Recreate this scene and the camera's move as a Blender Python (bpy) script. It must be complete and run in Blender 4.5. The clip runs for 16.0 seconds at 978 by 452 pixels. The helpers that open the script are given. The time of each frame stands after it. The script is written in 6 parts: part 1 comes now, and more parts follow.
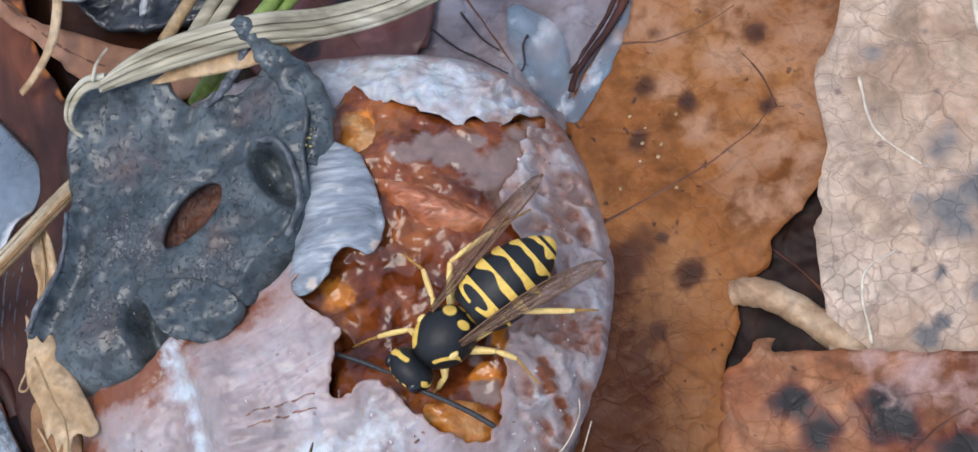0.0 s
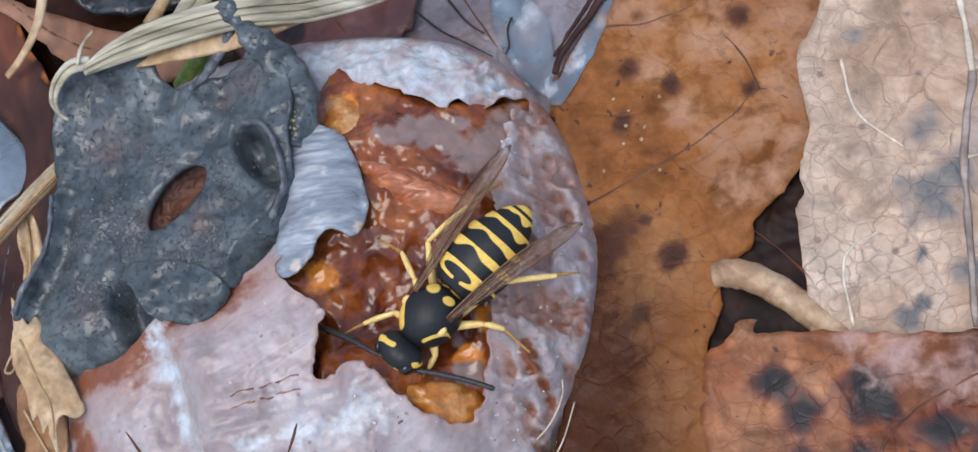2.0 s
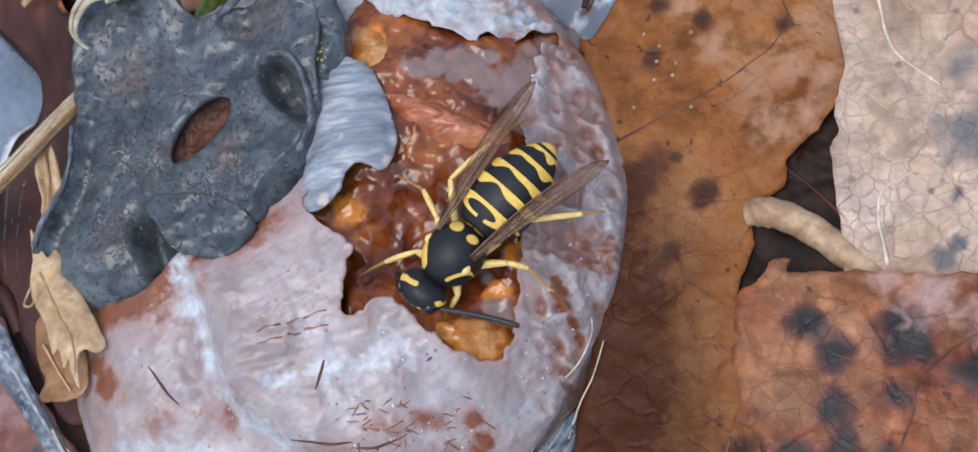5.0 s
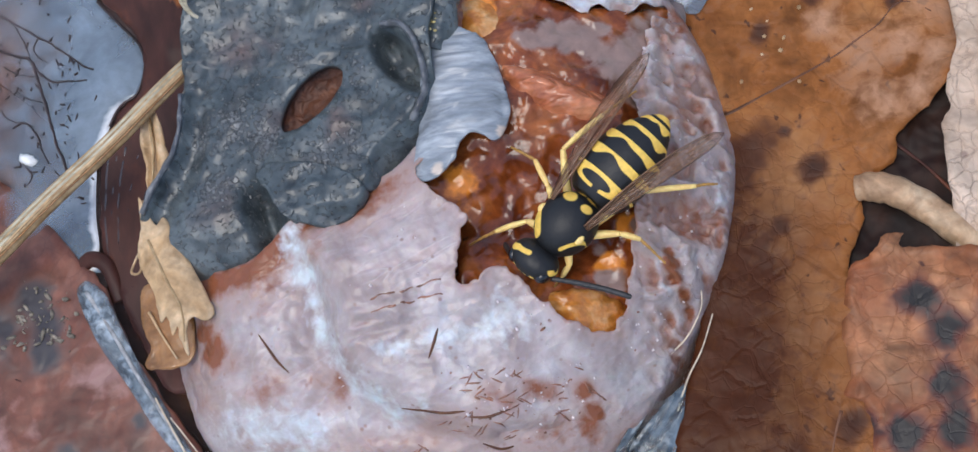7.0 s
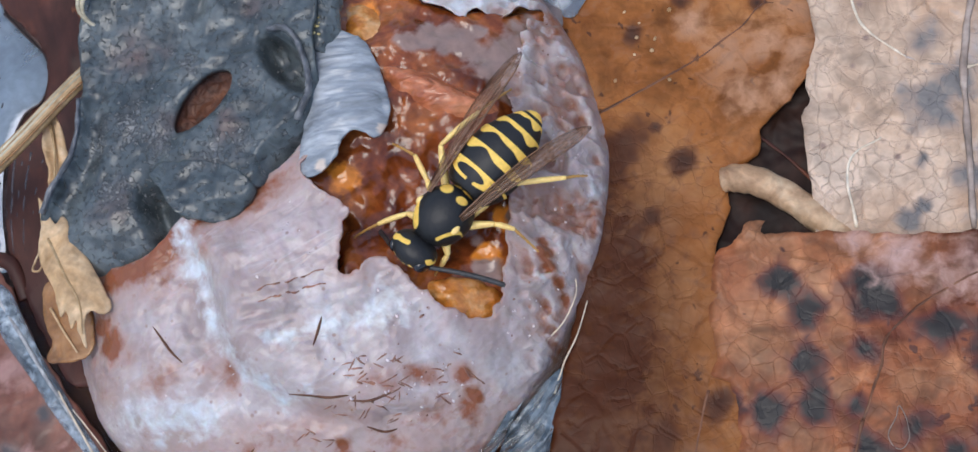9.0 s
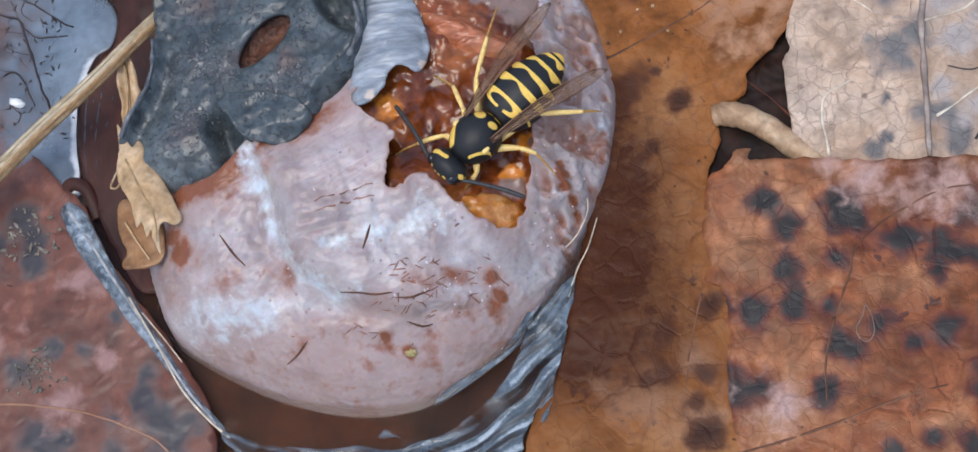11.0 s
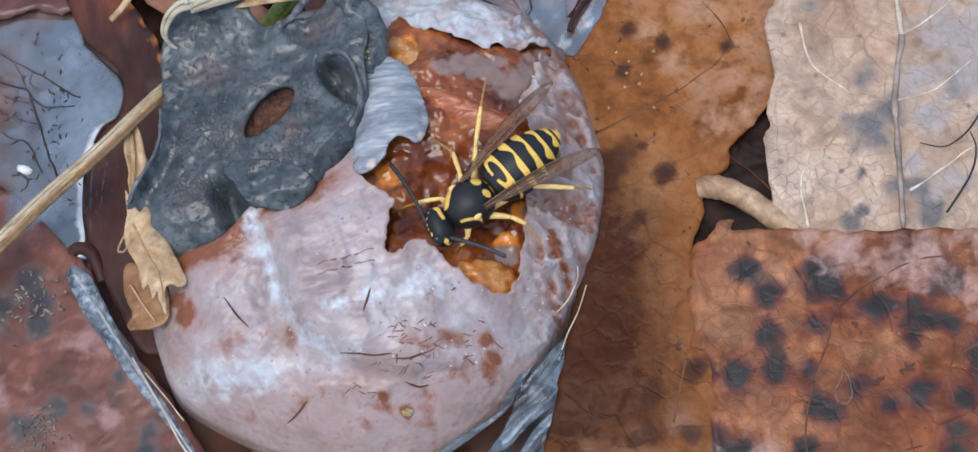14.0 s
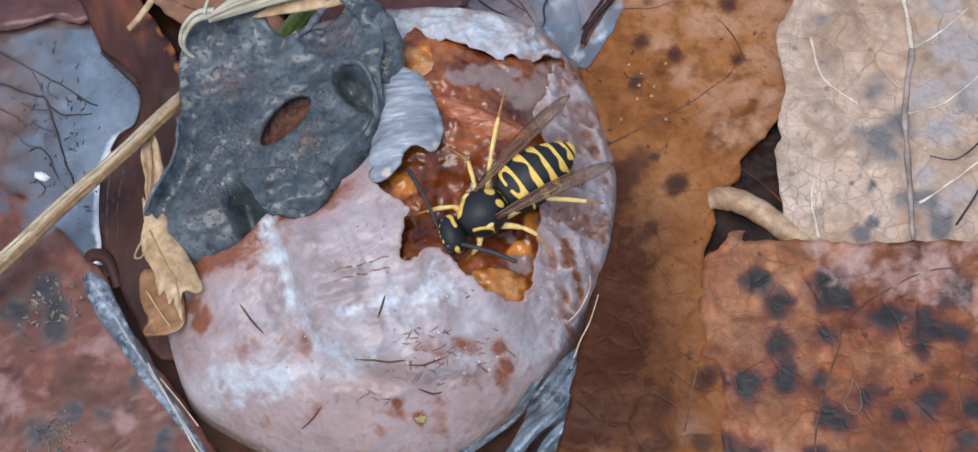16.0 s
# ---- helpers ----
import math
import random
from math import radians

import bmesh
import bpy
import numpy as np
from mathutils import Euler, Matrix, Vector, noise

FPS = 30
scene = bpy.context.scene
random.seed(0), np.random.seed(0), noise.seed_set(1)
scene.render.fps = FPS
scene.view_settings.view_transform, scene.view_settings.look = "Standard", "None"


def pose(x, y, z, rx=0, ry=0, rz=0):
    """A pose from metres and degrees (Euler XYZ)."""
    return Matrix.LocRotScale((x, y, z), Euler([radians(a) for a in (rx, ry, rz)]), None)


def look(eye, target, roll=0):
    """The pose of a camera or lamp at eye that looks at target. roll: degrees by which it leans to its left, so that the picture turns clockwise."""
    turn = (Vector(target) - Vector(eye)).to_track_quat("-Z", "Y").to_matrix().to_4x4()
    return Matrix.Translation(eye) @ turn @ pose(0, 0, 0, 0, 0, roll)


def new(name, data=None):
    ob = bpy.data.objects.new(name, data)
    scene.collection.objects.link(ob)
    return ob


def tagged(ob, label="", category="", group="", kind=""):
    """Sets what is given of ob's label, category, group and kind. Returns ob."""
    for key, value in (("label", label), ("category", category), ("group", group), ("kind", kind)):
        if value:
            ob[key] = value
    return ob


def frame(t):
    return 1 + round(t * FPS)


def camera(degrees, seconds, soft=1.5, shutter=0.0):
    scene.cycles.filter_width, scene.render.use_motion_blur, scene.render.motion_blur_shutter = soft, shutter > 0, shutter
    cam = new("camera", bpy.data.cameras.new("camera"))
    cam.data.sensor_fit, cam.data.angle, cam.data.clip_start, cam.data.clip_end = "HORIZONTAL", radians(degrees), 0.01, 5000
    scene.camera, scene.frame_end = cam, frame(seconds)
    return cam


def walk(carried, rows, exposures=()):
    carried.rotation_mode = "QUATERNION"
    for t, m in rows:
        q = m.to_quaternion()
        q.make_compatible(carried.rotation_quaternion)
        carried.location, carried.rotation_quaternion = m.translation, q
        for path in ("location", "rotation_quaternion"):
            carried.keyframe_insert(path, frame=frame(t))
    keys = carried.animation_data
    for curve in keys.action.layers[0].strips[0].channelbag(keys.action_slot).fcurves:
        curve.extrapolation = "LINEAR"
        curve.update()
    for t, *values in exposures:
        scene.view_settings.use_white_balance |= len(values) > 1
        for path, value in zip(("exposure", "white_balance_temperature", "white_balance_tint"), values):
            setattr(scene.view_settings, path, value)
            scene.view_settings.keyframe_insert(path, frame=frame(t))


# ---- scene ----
from mathutils import geometry

MM = 0.001
cam = camera(31.50, 16.0, soft=1.5)
walk(cam, [
    (0, pose(0.02458, -0.03199, 0.10454, 18.986, 12.246, -5.251)),
    (0.5, pose(0.02458, -0.03191, 0.10448, 18.862, 12.620, -5.111)),
    (1, pose(0.02489, -0.03292, 0.10441, 18.451, 12.423, -5.214)),
    (1.5, pose(0.02490, -0.03380, 0.10493, 18.127, 12.349, -5.267)),
    (2, pose(0.02533, -0.03247, 0.10469, 18.531, 12.110, -5.320)),
    (2.5, pose(0.02721, -0.03158, 0.10290, 17.791, 11.341, -5.976)),
    (3, pose(0.02884, -0.03007, 0.10246, 18.074, 11.076, -6.228)),
    (3.5, pose(0.02504, -0.03204, 0.10278, 17.307, 10.558, -5.869)),
    (4, pose(0.02295, -0.03202, 0.10365, 16.593, 11.149, -5.360)),
    (6.3, pose(0.01732, -0.03392, 0.10359, 17.019, 11.369, -4.448)),
    (6.5, pose(0.01432, -0.03479, 0.10328, 16.844, 11.427, -4.324)),
    (7, pose(0.01549, -0.03323, 0.10450, 16.819, 11.277, -4.339)),
    (7.5, pose(0.01776, -0.03072, 0.10384, 17.171, 11.552, -5.005)),
    (8, pose(0.02036, -0.02980, 0.10361, 17.392, 11.425, -5.364)),
    (8.5, pose(0.02015, -0.03136, 0.10265, 16.923, 10.553, -5.670)),
    (9, pose(0.02143, -0.03749, 0.10759, 17.621, 10.560, -5.361)),
    (9.5, pose(0.01971, -0.04009, 0.11339, 17.619, 11.439, -4.938)),
    (9.7, pose(0.01986, -0.04025, 0.11277, 17.216, 11.217, -5.128)),
    (11.8, pose(0.01552, -0.05502, 0.12819, 20.752, 7.790, -5.073)),
    (12, pose(0.01576, -0.05511, 0.12863, 21.077, 7.937, -4.957)),
    (12.5, pose(0.01474, -0.05560, 0.12644, 20.699, 6.733, -5.486)),
    (13, pose(0.01501, -0.05391, 0.12715, 20.835, 6.517, -5.750)),
    (13.5, pose(0.01795, -0.05246, 0.12748, 21.711, 6.873, -5.693)),
    (14, pose(0.01421, -0.05331, 0.12687, 21.789, 6.932, -5.305)),
    (14.5, pose(0.00977, -0.05192, 0.12881, 22.159, 7.006, -4.818)),
    (15, pose(0.01379, -0.05310, 0.12989, 22.671, 6.577, -5.225)),
    (15.5, pose(0.01261, -0.05340, 0.12941, 22.900, 6.899, -4.755)),
    (16, pose(0.01321, -0.05424, 0.12799, 22.379, 6.780, -4.916)),
])

# ---- light: an overcast sky ----
world = bpy.data.worlds.new("world")
scene.world = world
world.use_nodes = True
sky = world.node_tree.nodes.new("ShaderNodeTexSky")
sky.sky_type, sky.sun_disc = "NISHITA", False
sky.sun_elevation, sky.sun_rotation = radians(77.5), radians(-131)
sky.dust_density, sky.air_density, sky.ozone_density = 2.1, 1.0, 0.9
world.node_tree.links.new(sky.outputs[0], world.node_tree.nodes["Background"].inputs[0])
world.node_tree.nodes["Background"].inputs[1].default_value = 0.225
sun = new("sun", bpy.data.lights.new("sun", "SUN"))
sun.data.energy, sun.data.angle, sun.data.color = 1.08, radians(35), (0.95, 0.97, 0.94)
sun.matrix_world = look((-0.4, -0.35, 2.4), (0, 0, 0))
scene.view_settings.exposure = 0.0


# ---- materials ----
def node(nt, kind, **values):
    n = nt.nodes.new("ShaderNode" + kind)
    for key, v in values.items():
        if key in n.inputs:
            n.inputs[key].default_value = v
    return n


def ramp(nt, source, stops):
    r = nt.nodes.new("ShaderNodeValToRGB")
    els = r.color_ramp.elements
    while len(els) < len(stops):
        els.new(0.5)
    for e, (p, c) in zip(els, stops):
        e.position = p
        e.color = (*c, 1) if isinstance(c, tuple) else (c, c, c, 1)
    nt.links.new(source, r.inputs[0])
    return r.outputs[0]


def blend(nt, fac, a, b, mode="MIX"):
    m = nt.nodes.new("ShaderNodeMix")
    m.data_type, m.blend_type, m.clamp_factor = "RGBA", mode, True
    for k, v in ((0, fac), (6, a), (7, b)):
        if isinstance(v, (int, float)):
            m.inputs[k].default_value = v
        elif isinstance(v, tuple):
            m.inputs[k].default_value = (*v, 1)
        else:
            nt.links.new(v, m.inputs[k])
    return m.outputs[2]


def maths(nt, op, a, b=0.0, c=0.0):
    m = nt.nodes.new("ShaderNodeMath")
    m.operation = op
    for k, v in enumerate((a, b, c)):
        if isinstance(v, (int, float)):
            m.inputs[k].default_value = v
        else:
            nt.links.new(v, m.inputs[k])
    return m.outputs[0]


def organic(name, dark, mid, light, big=0.12, fine=1.2, mottle=0.5, stretch=(1, 1, 1), crack=0.0, crack_scale=0.5,
            crack_colour=None, speck=0.0, speck_scale=1.0, speck_colour=(0.03, 0.02, 0.015), stain=None, tint=None,
            rough=(0.3, 0.55), bump=0.15, crack_bump=0.6, coat=0.0, sss=0.0, sss_colour=(1.0, 0.3, 0.1), spec=0.32,
            stain_edge=(0.3, 0.75), twist=0.6, halo=None, crack_width=0.035, patch=0.25, micro=0.12, wrinkle=0.0, wrinkle_turn=0.0, wrinkle_scale=(0.25, 1.3), coat_ior=1.6, coat_rough=0.12,
            swell=0.9, fleck=None, net=None, dots=None, dry=None):
    """A natural surface, its lengths in millimetres: large cloud, fine grain, cracks, specks and stains."""
    m = bpy.data.materials.new(name)
    m.use_nodes = True
    nt = m.node_tree
    bsdf = nt.nodes["Principled BSDF"]
    tc, mp = nt.nodes.new("ShaderNodeTexCoord"), nt.nodes.new("ShaderNodeMapping")
    mp.inputs["Scale"].default_value = [1000 * s for s in stretch]
    nt.links.new(tc.outputs["Object"], mp.inputs["Vector"])
    vec = mp.outputs[0]
    n1 = node(nt, "TexNoise", Scale=big, Detail=6.0, Roughness=0.62, Distortion=twist)
    n2 = node(nt, "TexNoise", Scale=fine, Detail=3.0, Roughness=0.55, Distortion=0.3)
    n3 = node(nt, "TexNoise", Scale=big * 3.1, Detail=4.0, Roughness=0.55, Distortion=0.8)
    n4 = node(nt, "TexNoise", Scale=fine * 1.7, Detail=0.0)
    n5 = node(nt, "TexNoise", Scale=fine * 0.6, Detail=1.0, Roughness=0.45, Distortion=0.5)
    n6 = node(nt, "TexNoise", Scale=big * 2.6, Detail=1.5, Roughness=0.45, Distortion=0.6)
    for n in (n1, n2, n3, n4, n5, n6):
        nt.links.new(vec, n.inputs["Vector"])
    colour = ramp(nt, n1.outputs["Fac"], [(0.34, dark), (0.5, mid), (0.66, light)])
    grain = maths(nt, "MULTIPLY_ADD", n2.outputs["Fac"], 2 * mottle, 1 - mottle)
    grey = nt.nodes.new("ShaderNodeCombineColor")
    for k in range(3):
        nt.links.new(grain, grey.inputs[k])
    colour = blend(nt, 1.0, colour, grey.outputs[0], "MULTIPLY")
    cloud = ramp(nt, n3.outputs["Fac"], [(0.32, 1 - patch), (0.68, 1 + 0.6 * patch)])
    colour = blend(nt, 1.0, colour, cloud, "MULTIPLY")
    height = maths(nt, "MULTIPLY_ADD", n5.outputs["Fac"], 0.7, maths(nt, "MULTIPLY", n6.outputs["Fac"], swell))
    height = maths(nt, "MULTIPLY_ADD", n4.outputs["Fac"], micro, height)
    if wrinkle:
        wm = nt.nodes.new("ShaderNodeMapping")
        wm.inputs["Rotation"].default_value = (0, 0, radians(wrinkle_turn))
        nt.links.new(vec, wm.inputs["Vector"])
        ws = nt.nodes.new("ShaderNodeMapping")
        ws.inputs["Scale"].default_value = (wrinkle_scale[0], wrinkle_scale[1], 0.6)
        nt.links.new(wm.outputs[0], ws.inputs["Vector"])
        n7 = node(nt, "TexNoise", Scale=1.0, Detail=1.5, Roughness=0.5, Distortion=0.9)
        nt.links.new(ws.outputs[0], n7.inputs["Vector"])
        crease = maths(nt, "ABSOLUTE", maths(nt, "SUBTRACT", n7.outputs["Fac"], 0.5))
        crease = ramp(nt, crease, [(0.0, 1.0), (0.07, 0.35), (0.16, 0.0)])
        crease = maths(nt, "MULTIPLY", crease, ramp(nt, n3.outputs["Fac"], [(0.4, 0.1), (0.6, 1.0)]))
        height = maths(nt, "MULTIPLY_ADD", crease, wrinkle, height)
        # Raised wrinkles are lightened, so their glints sit in the colour.
        colour = blend(nt, maths(nt, "MULTIPLY", crease, 0.45), colour, light)
    if speck:
        v = node(nt, "TexVoronoi", Scale=speck_scale, Randomness=1.0)
        nt.links.new(vec, v.inputs["Vector"])
        hit = ramp(nt, v.outputs["Distance"], [(0.1, 1.0), (0.24, 0.0)])
        some = ramp(nt, maths(nt, "FRACT", maths(nt, "MULTIPLY", node_value(nt, v), 7.3)), [(1 - speck - 0.02, 0.0), (1 - speck, 1.0)])
        colour = blend(nt, maths(nt, "MULTIPLY", hit, some), colour, speck_colour)
    if crack:
        warp = blend(nt, 0.35, vec, n2.outputs["Color"], "LINEAR_LIGHT")
        v = node(nt, "TexVoronoi", Scale=crack_scale)
        v.feature = "DISTANCE_TO_EDGE"
        nt.links.new(warp, v.inputs["Vector"])
        line = ramp(nt, v.outputs["Distance"], [(0.0, 1.0), (crack_width, 0.0)])
        line = maths(nt, "MULTIPLY", line, ramp(nt, n1.outputs["Fac"], [(0.4, 0.25), (0.62, 1.0)]))
        if crack_colour:
            colour = blend(nt, maths(nt, "MULTIPLY", line, crack), colour, crack_colour)
        height = maths(nt, "SUBTRACT", height, maths(nt, "MULTIPLY", line, crack_bump))
    if net:
        scale, strength, paint, depth = net
        warp = blend(nt, 0.9, vec, n3.outputs["Color"], "LINEAR_LIGHT")
        v = node(nt, "TexVoronoi", Scale=scale)
        v.feature = "DISTANCE_TO_EDGE"
        nt.links.new(warp, v.inputs["Vector"])
        line = ramp(nt, v.outputs["Distance"], [(0.0, 1.0), (0.025, 0.6), (0.06, 0.0)])
        line = maths(nt, "MULTIPLY", line, ramp(nt, n3.outputs["Fac"], [(0.42, 0.15), (0.6, 1.0)]))
        colour = blend(nt, maths(nt, "MULTIPLY", line, strength), colour, paint)
        height = maths(nt, "SUBTRACT", height, maths(nt, "MULTIPLY", line, depth))
    if dots:
        scale, limit, paint = dots
        n9 = node(nt, "TexNoise", Scale=scale, Detail=2.0, Roughness=0.6, Distortion=0.4)
        nt.links.new(vec, n9.inputs["Vector"])
        spot = ramp(nt, maths(nt, "MULTIPLY_ADD", n3.outputs["Fac"], 0.25, n9.outputs["Fac"]), [(limit, 0.0), (limit + 0.05, 0.85)])
        colour = blend(nt, spot, colour, paint)
    for attr, paint in (("dry", dry), ("stain", stain), ("tint", tint)):
        if paint:
            a = nt.nodes.new("ShaderNodeAttribute")
            a.attribute_name = attr
            f = maths(nt, "MULTIPLY_ADD", maths(nt, "SUBTRACT", n2.outputs["Fac"], 0.5), 0.9, maths(nt, "MULTIPLY_ADD", maths(nt, "SUBTRACT", n3.outputs["Fac"], 0.5), 0.7, a.outputs["Fac"]))
            f = ramp(nt, f, [(stain_edge[0], 0.0), (stain_edge[1], 1.0)])
            if halo and attr == "stain":
                colour = blend(nt, ramp(nt, a.outputs["Fac"], [(0.0, 0.0), (0.45, 0.85)]), colour, blend(nt, 1.0, halo, grey.outputs[0], "MULTIPLY"))
            colour = blend(nt, f, colour, blend(nt, 1.0, paint, grey.outputs[0], "MULTIPLY"))
    # Pale flecks paint crust and small glints alike, as colour and relief.
    if fleck:
        n8 = node(nt, "TexNoise", Scale=3.4 * fine, Detail=4.0, Roughness=0.7, Distortion=0.5)
        nt.links.new(vec, n8.inputs["Vector"])
        a = nt.nodes.new("ShaderNodeAttribute")
        a.attribute_name = "tint"
        spot = maths(nt, "MULTIPLY_ADD", a.outputs["Fac"], 0.16, n8.outputs["Fac"])
        spot = ramp(nt, spot, [(0.58, 0.0), (0.65, 1.0)])
        colour = blend(nt, maths(nt, "MULTIPLY", spot, 0.5), colour, fleck)
        height = maths(nt, "MULTIPLY_ADD", spot, 0.5, height)
    nt.links.new(colour, bsdf.inputs["Base Color"])
    r = maths(nt, "MULTIPLY_ADD", n2.outputs["Fac"], rough[1] - rough[0], rough[0])
    nt.links.new(r, bsdf.inputs["Roughness"])
    b = nt.nodes.new("ShaderNodeBump")
    b.inputs["Distance"].default_value = bump * MM
    nt.links.new(height, b.inputs["Height"])
    nt.links.new(b.outputs[0], bsdf.inputs["Normal"])
    bsdf.inputs["Specular IOR Level"].default_value = spec
    bsdf.inputs["Coat Weight"].default_value = coat
    bsdf.inputs["Coat Roughness"].default_value = coat_rough
    bsdf.inputs["Coat IOR"].default_value = coat_ior
    if coat:
        nt.links.new(b.outputs[0], bsdf.inputs["Coat Normal"])
    if sss:
        bsdf.inputs["Subsurface Weight"].default_value = sss
        bsdf.inputs["Subsurface Radius"].default_value = sss_colour
        bsdf.inputs["Subsurface Scale"].default_value = 1.2 * MM
    return m


def node_value(nt, v):
    s = nt.nodes.new("ShaderNodeSeparateColor")
    nt.links.new(v.outputs["Color"], s.inputs[0])
    return s.outputs[0]


def plain(name, colour, rough=0.4, metal=0.0, coat=0.0, grain=0.0, scale=2.0, alpha=1.0):
    m = bpy.data.materials.new(name)
    m.use_nodes = True
    nt = m.node_tree
    bsdf = nt.nodes["Principled BSDF"]
    bsdf.inputs["Roughness"].default_value, bsdf.inputs["Metallic"].default_value = rough, metal
    bsdf.inputs["Coat Weight"].default_value, bsdf.inputs["Alpha"].default_value = coat, alpha
    tc = nt.nodes.new("ShaderNodeTexCoord")
    n = node(nt, "TexNoise", Scale=scale * 1000, Detail=4.0)
    nt.links.new(tc.outputs["Object"], n.inputs["Vector"])
    lo, hi = tuple(c * (1 - grain) for c in colour), tuple(min(1, c * (1 + grain)) for c in colour)
    nt.links.new(ramp(nt, n.outputs["Fac"], [(0.35, lo), (0.65, hi)]), bsdf.inputs["Base Color"])
    if grain:
        b = nt.nodes.new("ShaderNodeBump")
        b.inputs["Distance"].default_value = 0.05 * MM
        nt.links.new(n.outputs["Fac"], b.inputs["Height"])
        nt.links.new(b.outputs[0], bsdf.inputs["Normal"])
    return m


def two_tone(name, a, b, rough=0.35):
    """Chitin: colour a, with colour b where the mark attribute is set."""
    m = bpy.data.materials.new(name)
    m.use_nodes = True
    nt = m.node_tree
    bsdf = nt.nodes["Principled BSDF"]
    at = nt.nodes.new("ShaderNodeAttribute")
    at.attribute_name = "mark"
    tc = nt.nodes.new("ShaderNodeTexCoord")
    n = node(nt, "TexNoise", Scale=3500.0, Detail=4.0)
    nt.links.new(tc.outputs["Object"], n.inputs["Vector"])
    f = ramp(nt, at.outputs["Fac"], [(0.4, 0.0), (0.6, 1.0)])
    yellow = ramp(nt, n.outputs["Fac"], [(0.3, tuple(0.8 * c for c in b)), (0.7, b)])
    nt.links.new(blend(nt, f, a, yellow), bsdf.inputs["Base Color"])
    nt.links.new(maths(nt, "MULTIPLY_ADD", n.outputs["Fac"], 0.25, rough), bsdf.inputs["Roughness"])
    bp = nt.nodes.new("ShaderNodeBump")
    bp.inputs["Distance"].default_value = 0.03 * MM
    nt.links.new(n.outputs["Fac"], bp.inputs["Height"])
    nt.links.new(bp.outputs[0], bsdf.inputs["Normal"])
    return m


def water_material():
    m = bpy.data.materials.new("clear_water")
    m.use_nodes = True
    nt = m.node_tree
    bsdf = nt.nodes["Principled BSDF"]
    bsdf.inputs["Base Color"].default_value = (0.93, 0.86, 0.78, 1)
    bsdf.inputs["Transmission Weight"].default_value = 1.0
    bsdf.inputs["IOR"].default_value, bsdf.inputs["Roughness"].default_value = 1.2, 0.0
    tc, mp = nt.nodes.new("ShaderNodeTexCoord"), nt.nodes.new("ShaderNodeMapping")
    mp.inputs["Scale"].default_value = (1000, 1000, 1000)
    nt.links.new(tc.outputs["Object"], mp.inputs["Vector"])
    n = node(nt, "TexNoise", Scale=0.09, Detail=2.0)
    nt.links.new(mp.outputs[0], n.inputs["Vector"])
    b = nt.nodes.new("ShaderNodeBump")
    b.inputs["Distance"].default_value = 0.06 * MM
    nt.links.new(n.outputs["Fac"], b.inputs["Height"])
    nt.links.new(b.outputs[0], bsdf.inputs["Normal"])
    return m


def film_material(name, dark, mid, light, edge, clear=0.0, **more):
    """A skin of scum on water: the veil attribute tells how thick it is, stain where it is white."""
    m = organic(name, dark, mid, light, stain=edge, stain_edge=(0.35, 0.7), **more)
    nt = m.node_tree
    a = nt.nodes.new("ShaderNodeAttribute")
    a.attribute_name = "veil"
    n = node(nt, "TexNoise", Scale=350.0, Detail=4.0, Distortion=0.8)
    tc = nt.nodes.new("ShaderNodeTexCoord")
    nt.links.new(tc.outputs["Object"], n.inputs["Vector"])
    f = maths(nt, "MULTIPLY_ADD", maths(nt, "SUBTRACT", n.outputs["Fac"], 0.5), 0.8, a.outputs["Fac"])
    nt.links.new(ramp(nt, f, [(0.0, clear), (1.0, 1.0)]), nt.nodes["Principled BSDF"].inputs["Alpha"])
    return m


def wing_material():
    m = bpy.data.materials.new("smoky_wing")
    m.use_nodes = True
    nt = m.node_tree
    bsdf = nt.nodes["Principled BSDF"]
    tc, mp = nt.nodes.new("ShaderNodeTexCoord"), nt.nodes.new("ShaderNodeMapping")
    mp.inputs["Scale"].default_value = (220, 3200, 1000)
    nt.links.new(tc.outputs["Object"], mp.inputs["Vector"])
    n = node(nt, "TexNoise", Scale=1.0, Detail=3.0)
    nt.links.new(mp.outputs[0], n.inputs["Vector"])
    nt.links.new(ramp(nt, n.outputs["Fac"], [(0.36, (0.20, 0.10, 0.058)), (0.64, (0.40, 0.25, 0.165))]), bsdf.inputs["Base Color"])
    nt.links.new(ramp(nt, n.outputs["Fac"], [(0.35, 0.7), (0.65, 0.42)]), bsdf.inputs["Alpha"])
    bsdf.inputs["Roughness"].default_value = 0.3
    b = nt.nodes.new("ShaderNodeBump")
    b.inputs["Distance"].default_value = 0.08 * MM
    nt.links.new(n.outputs["Fac"], b.inputs["Height"])
    nt.links.new(b.outputs[0], bsdf.inputs["Normal"])
    return m


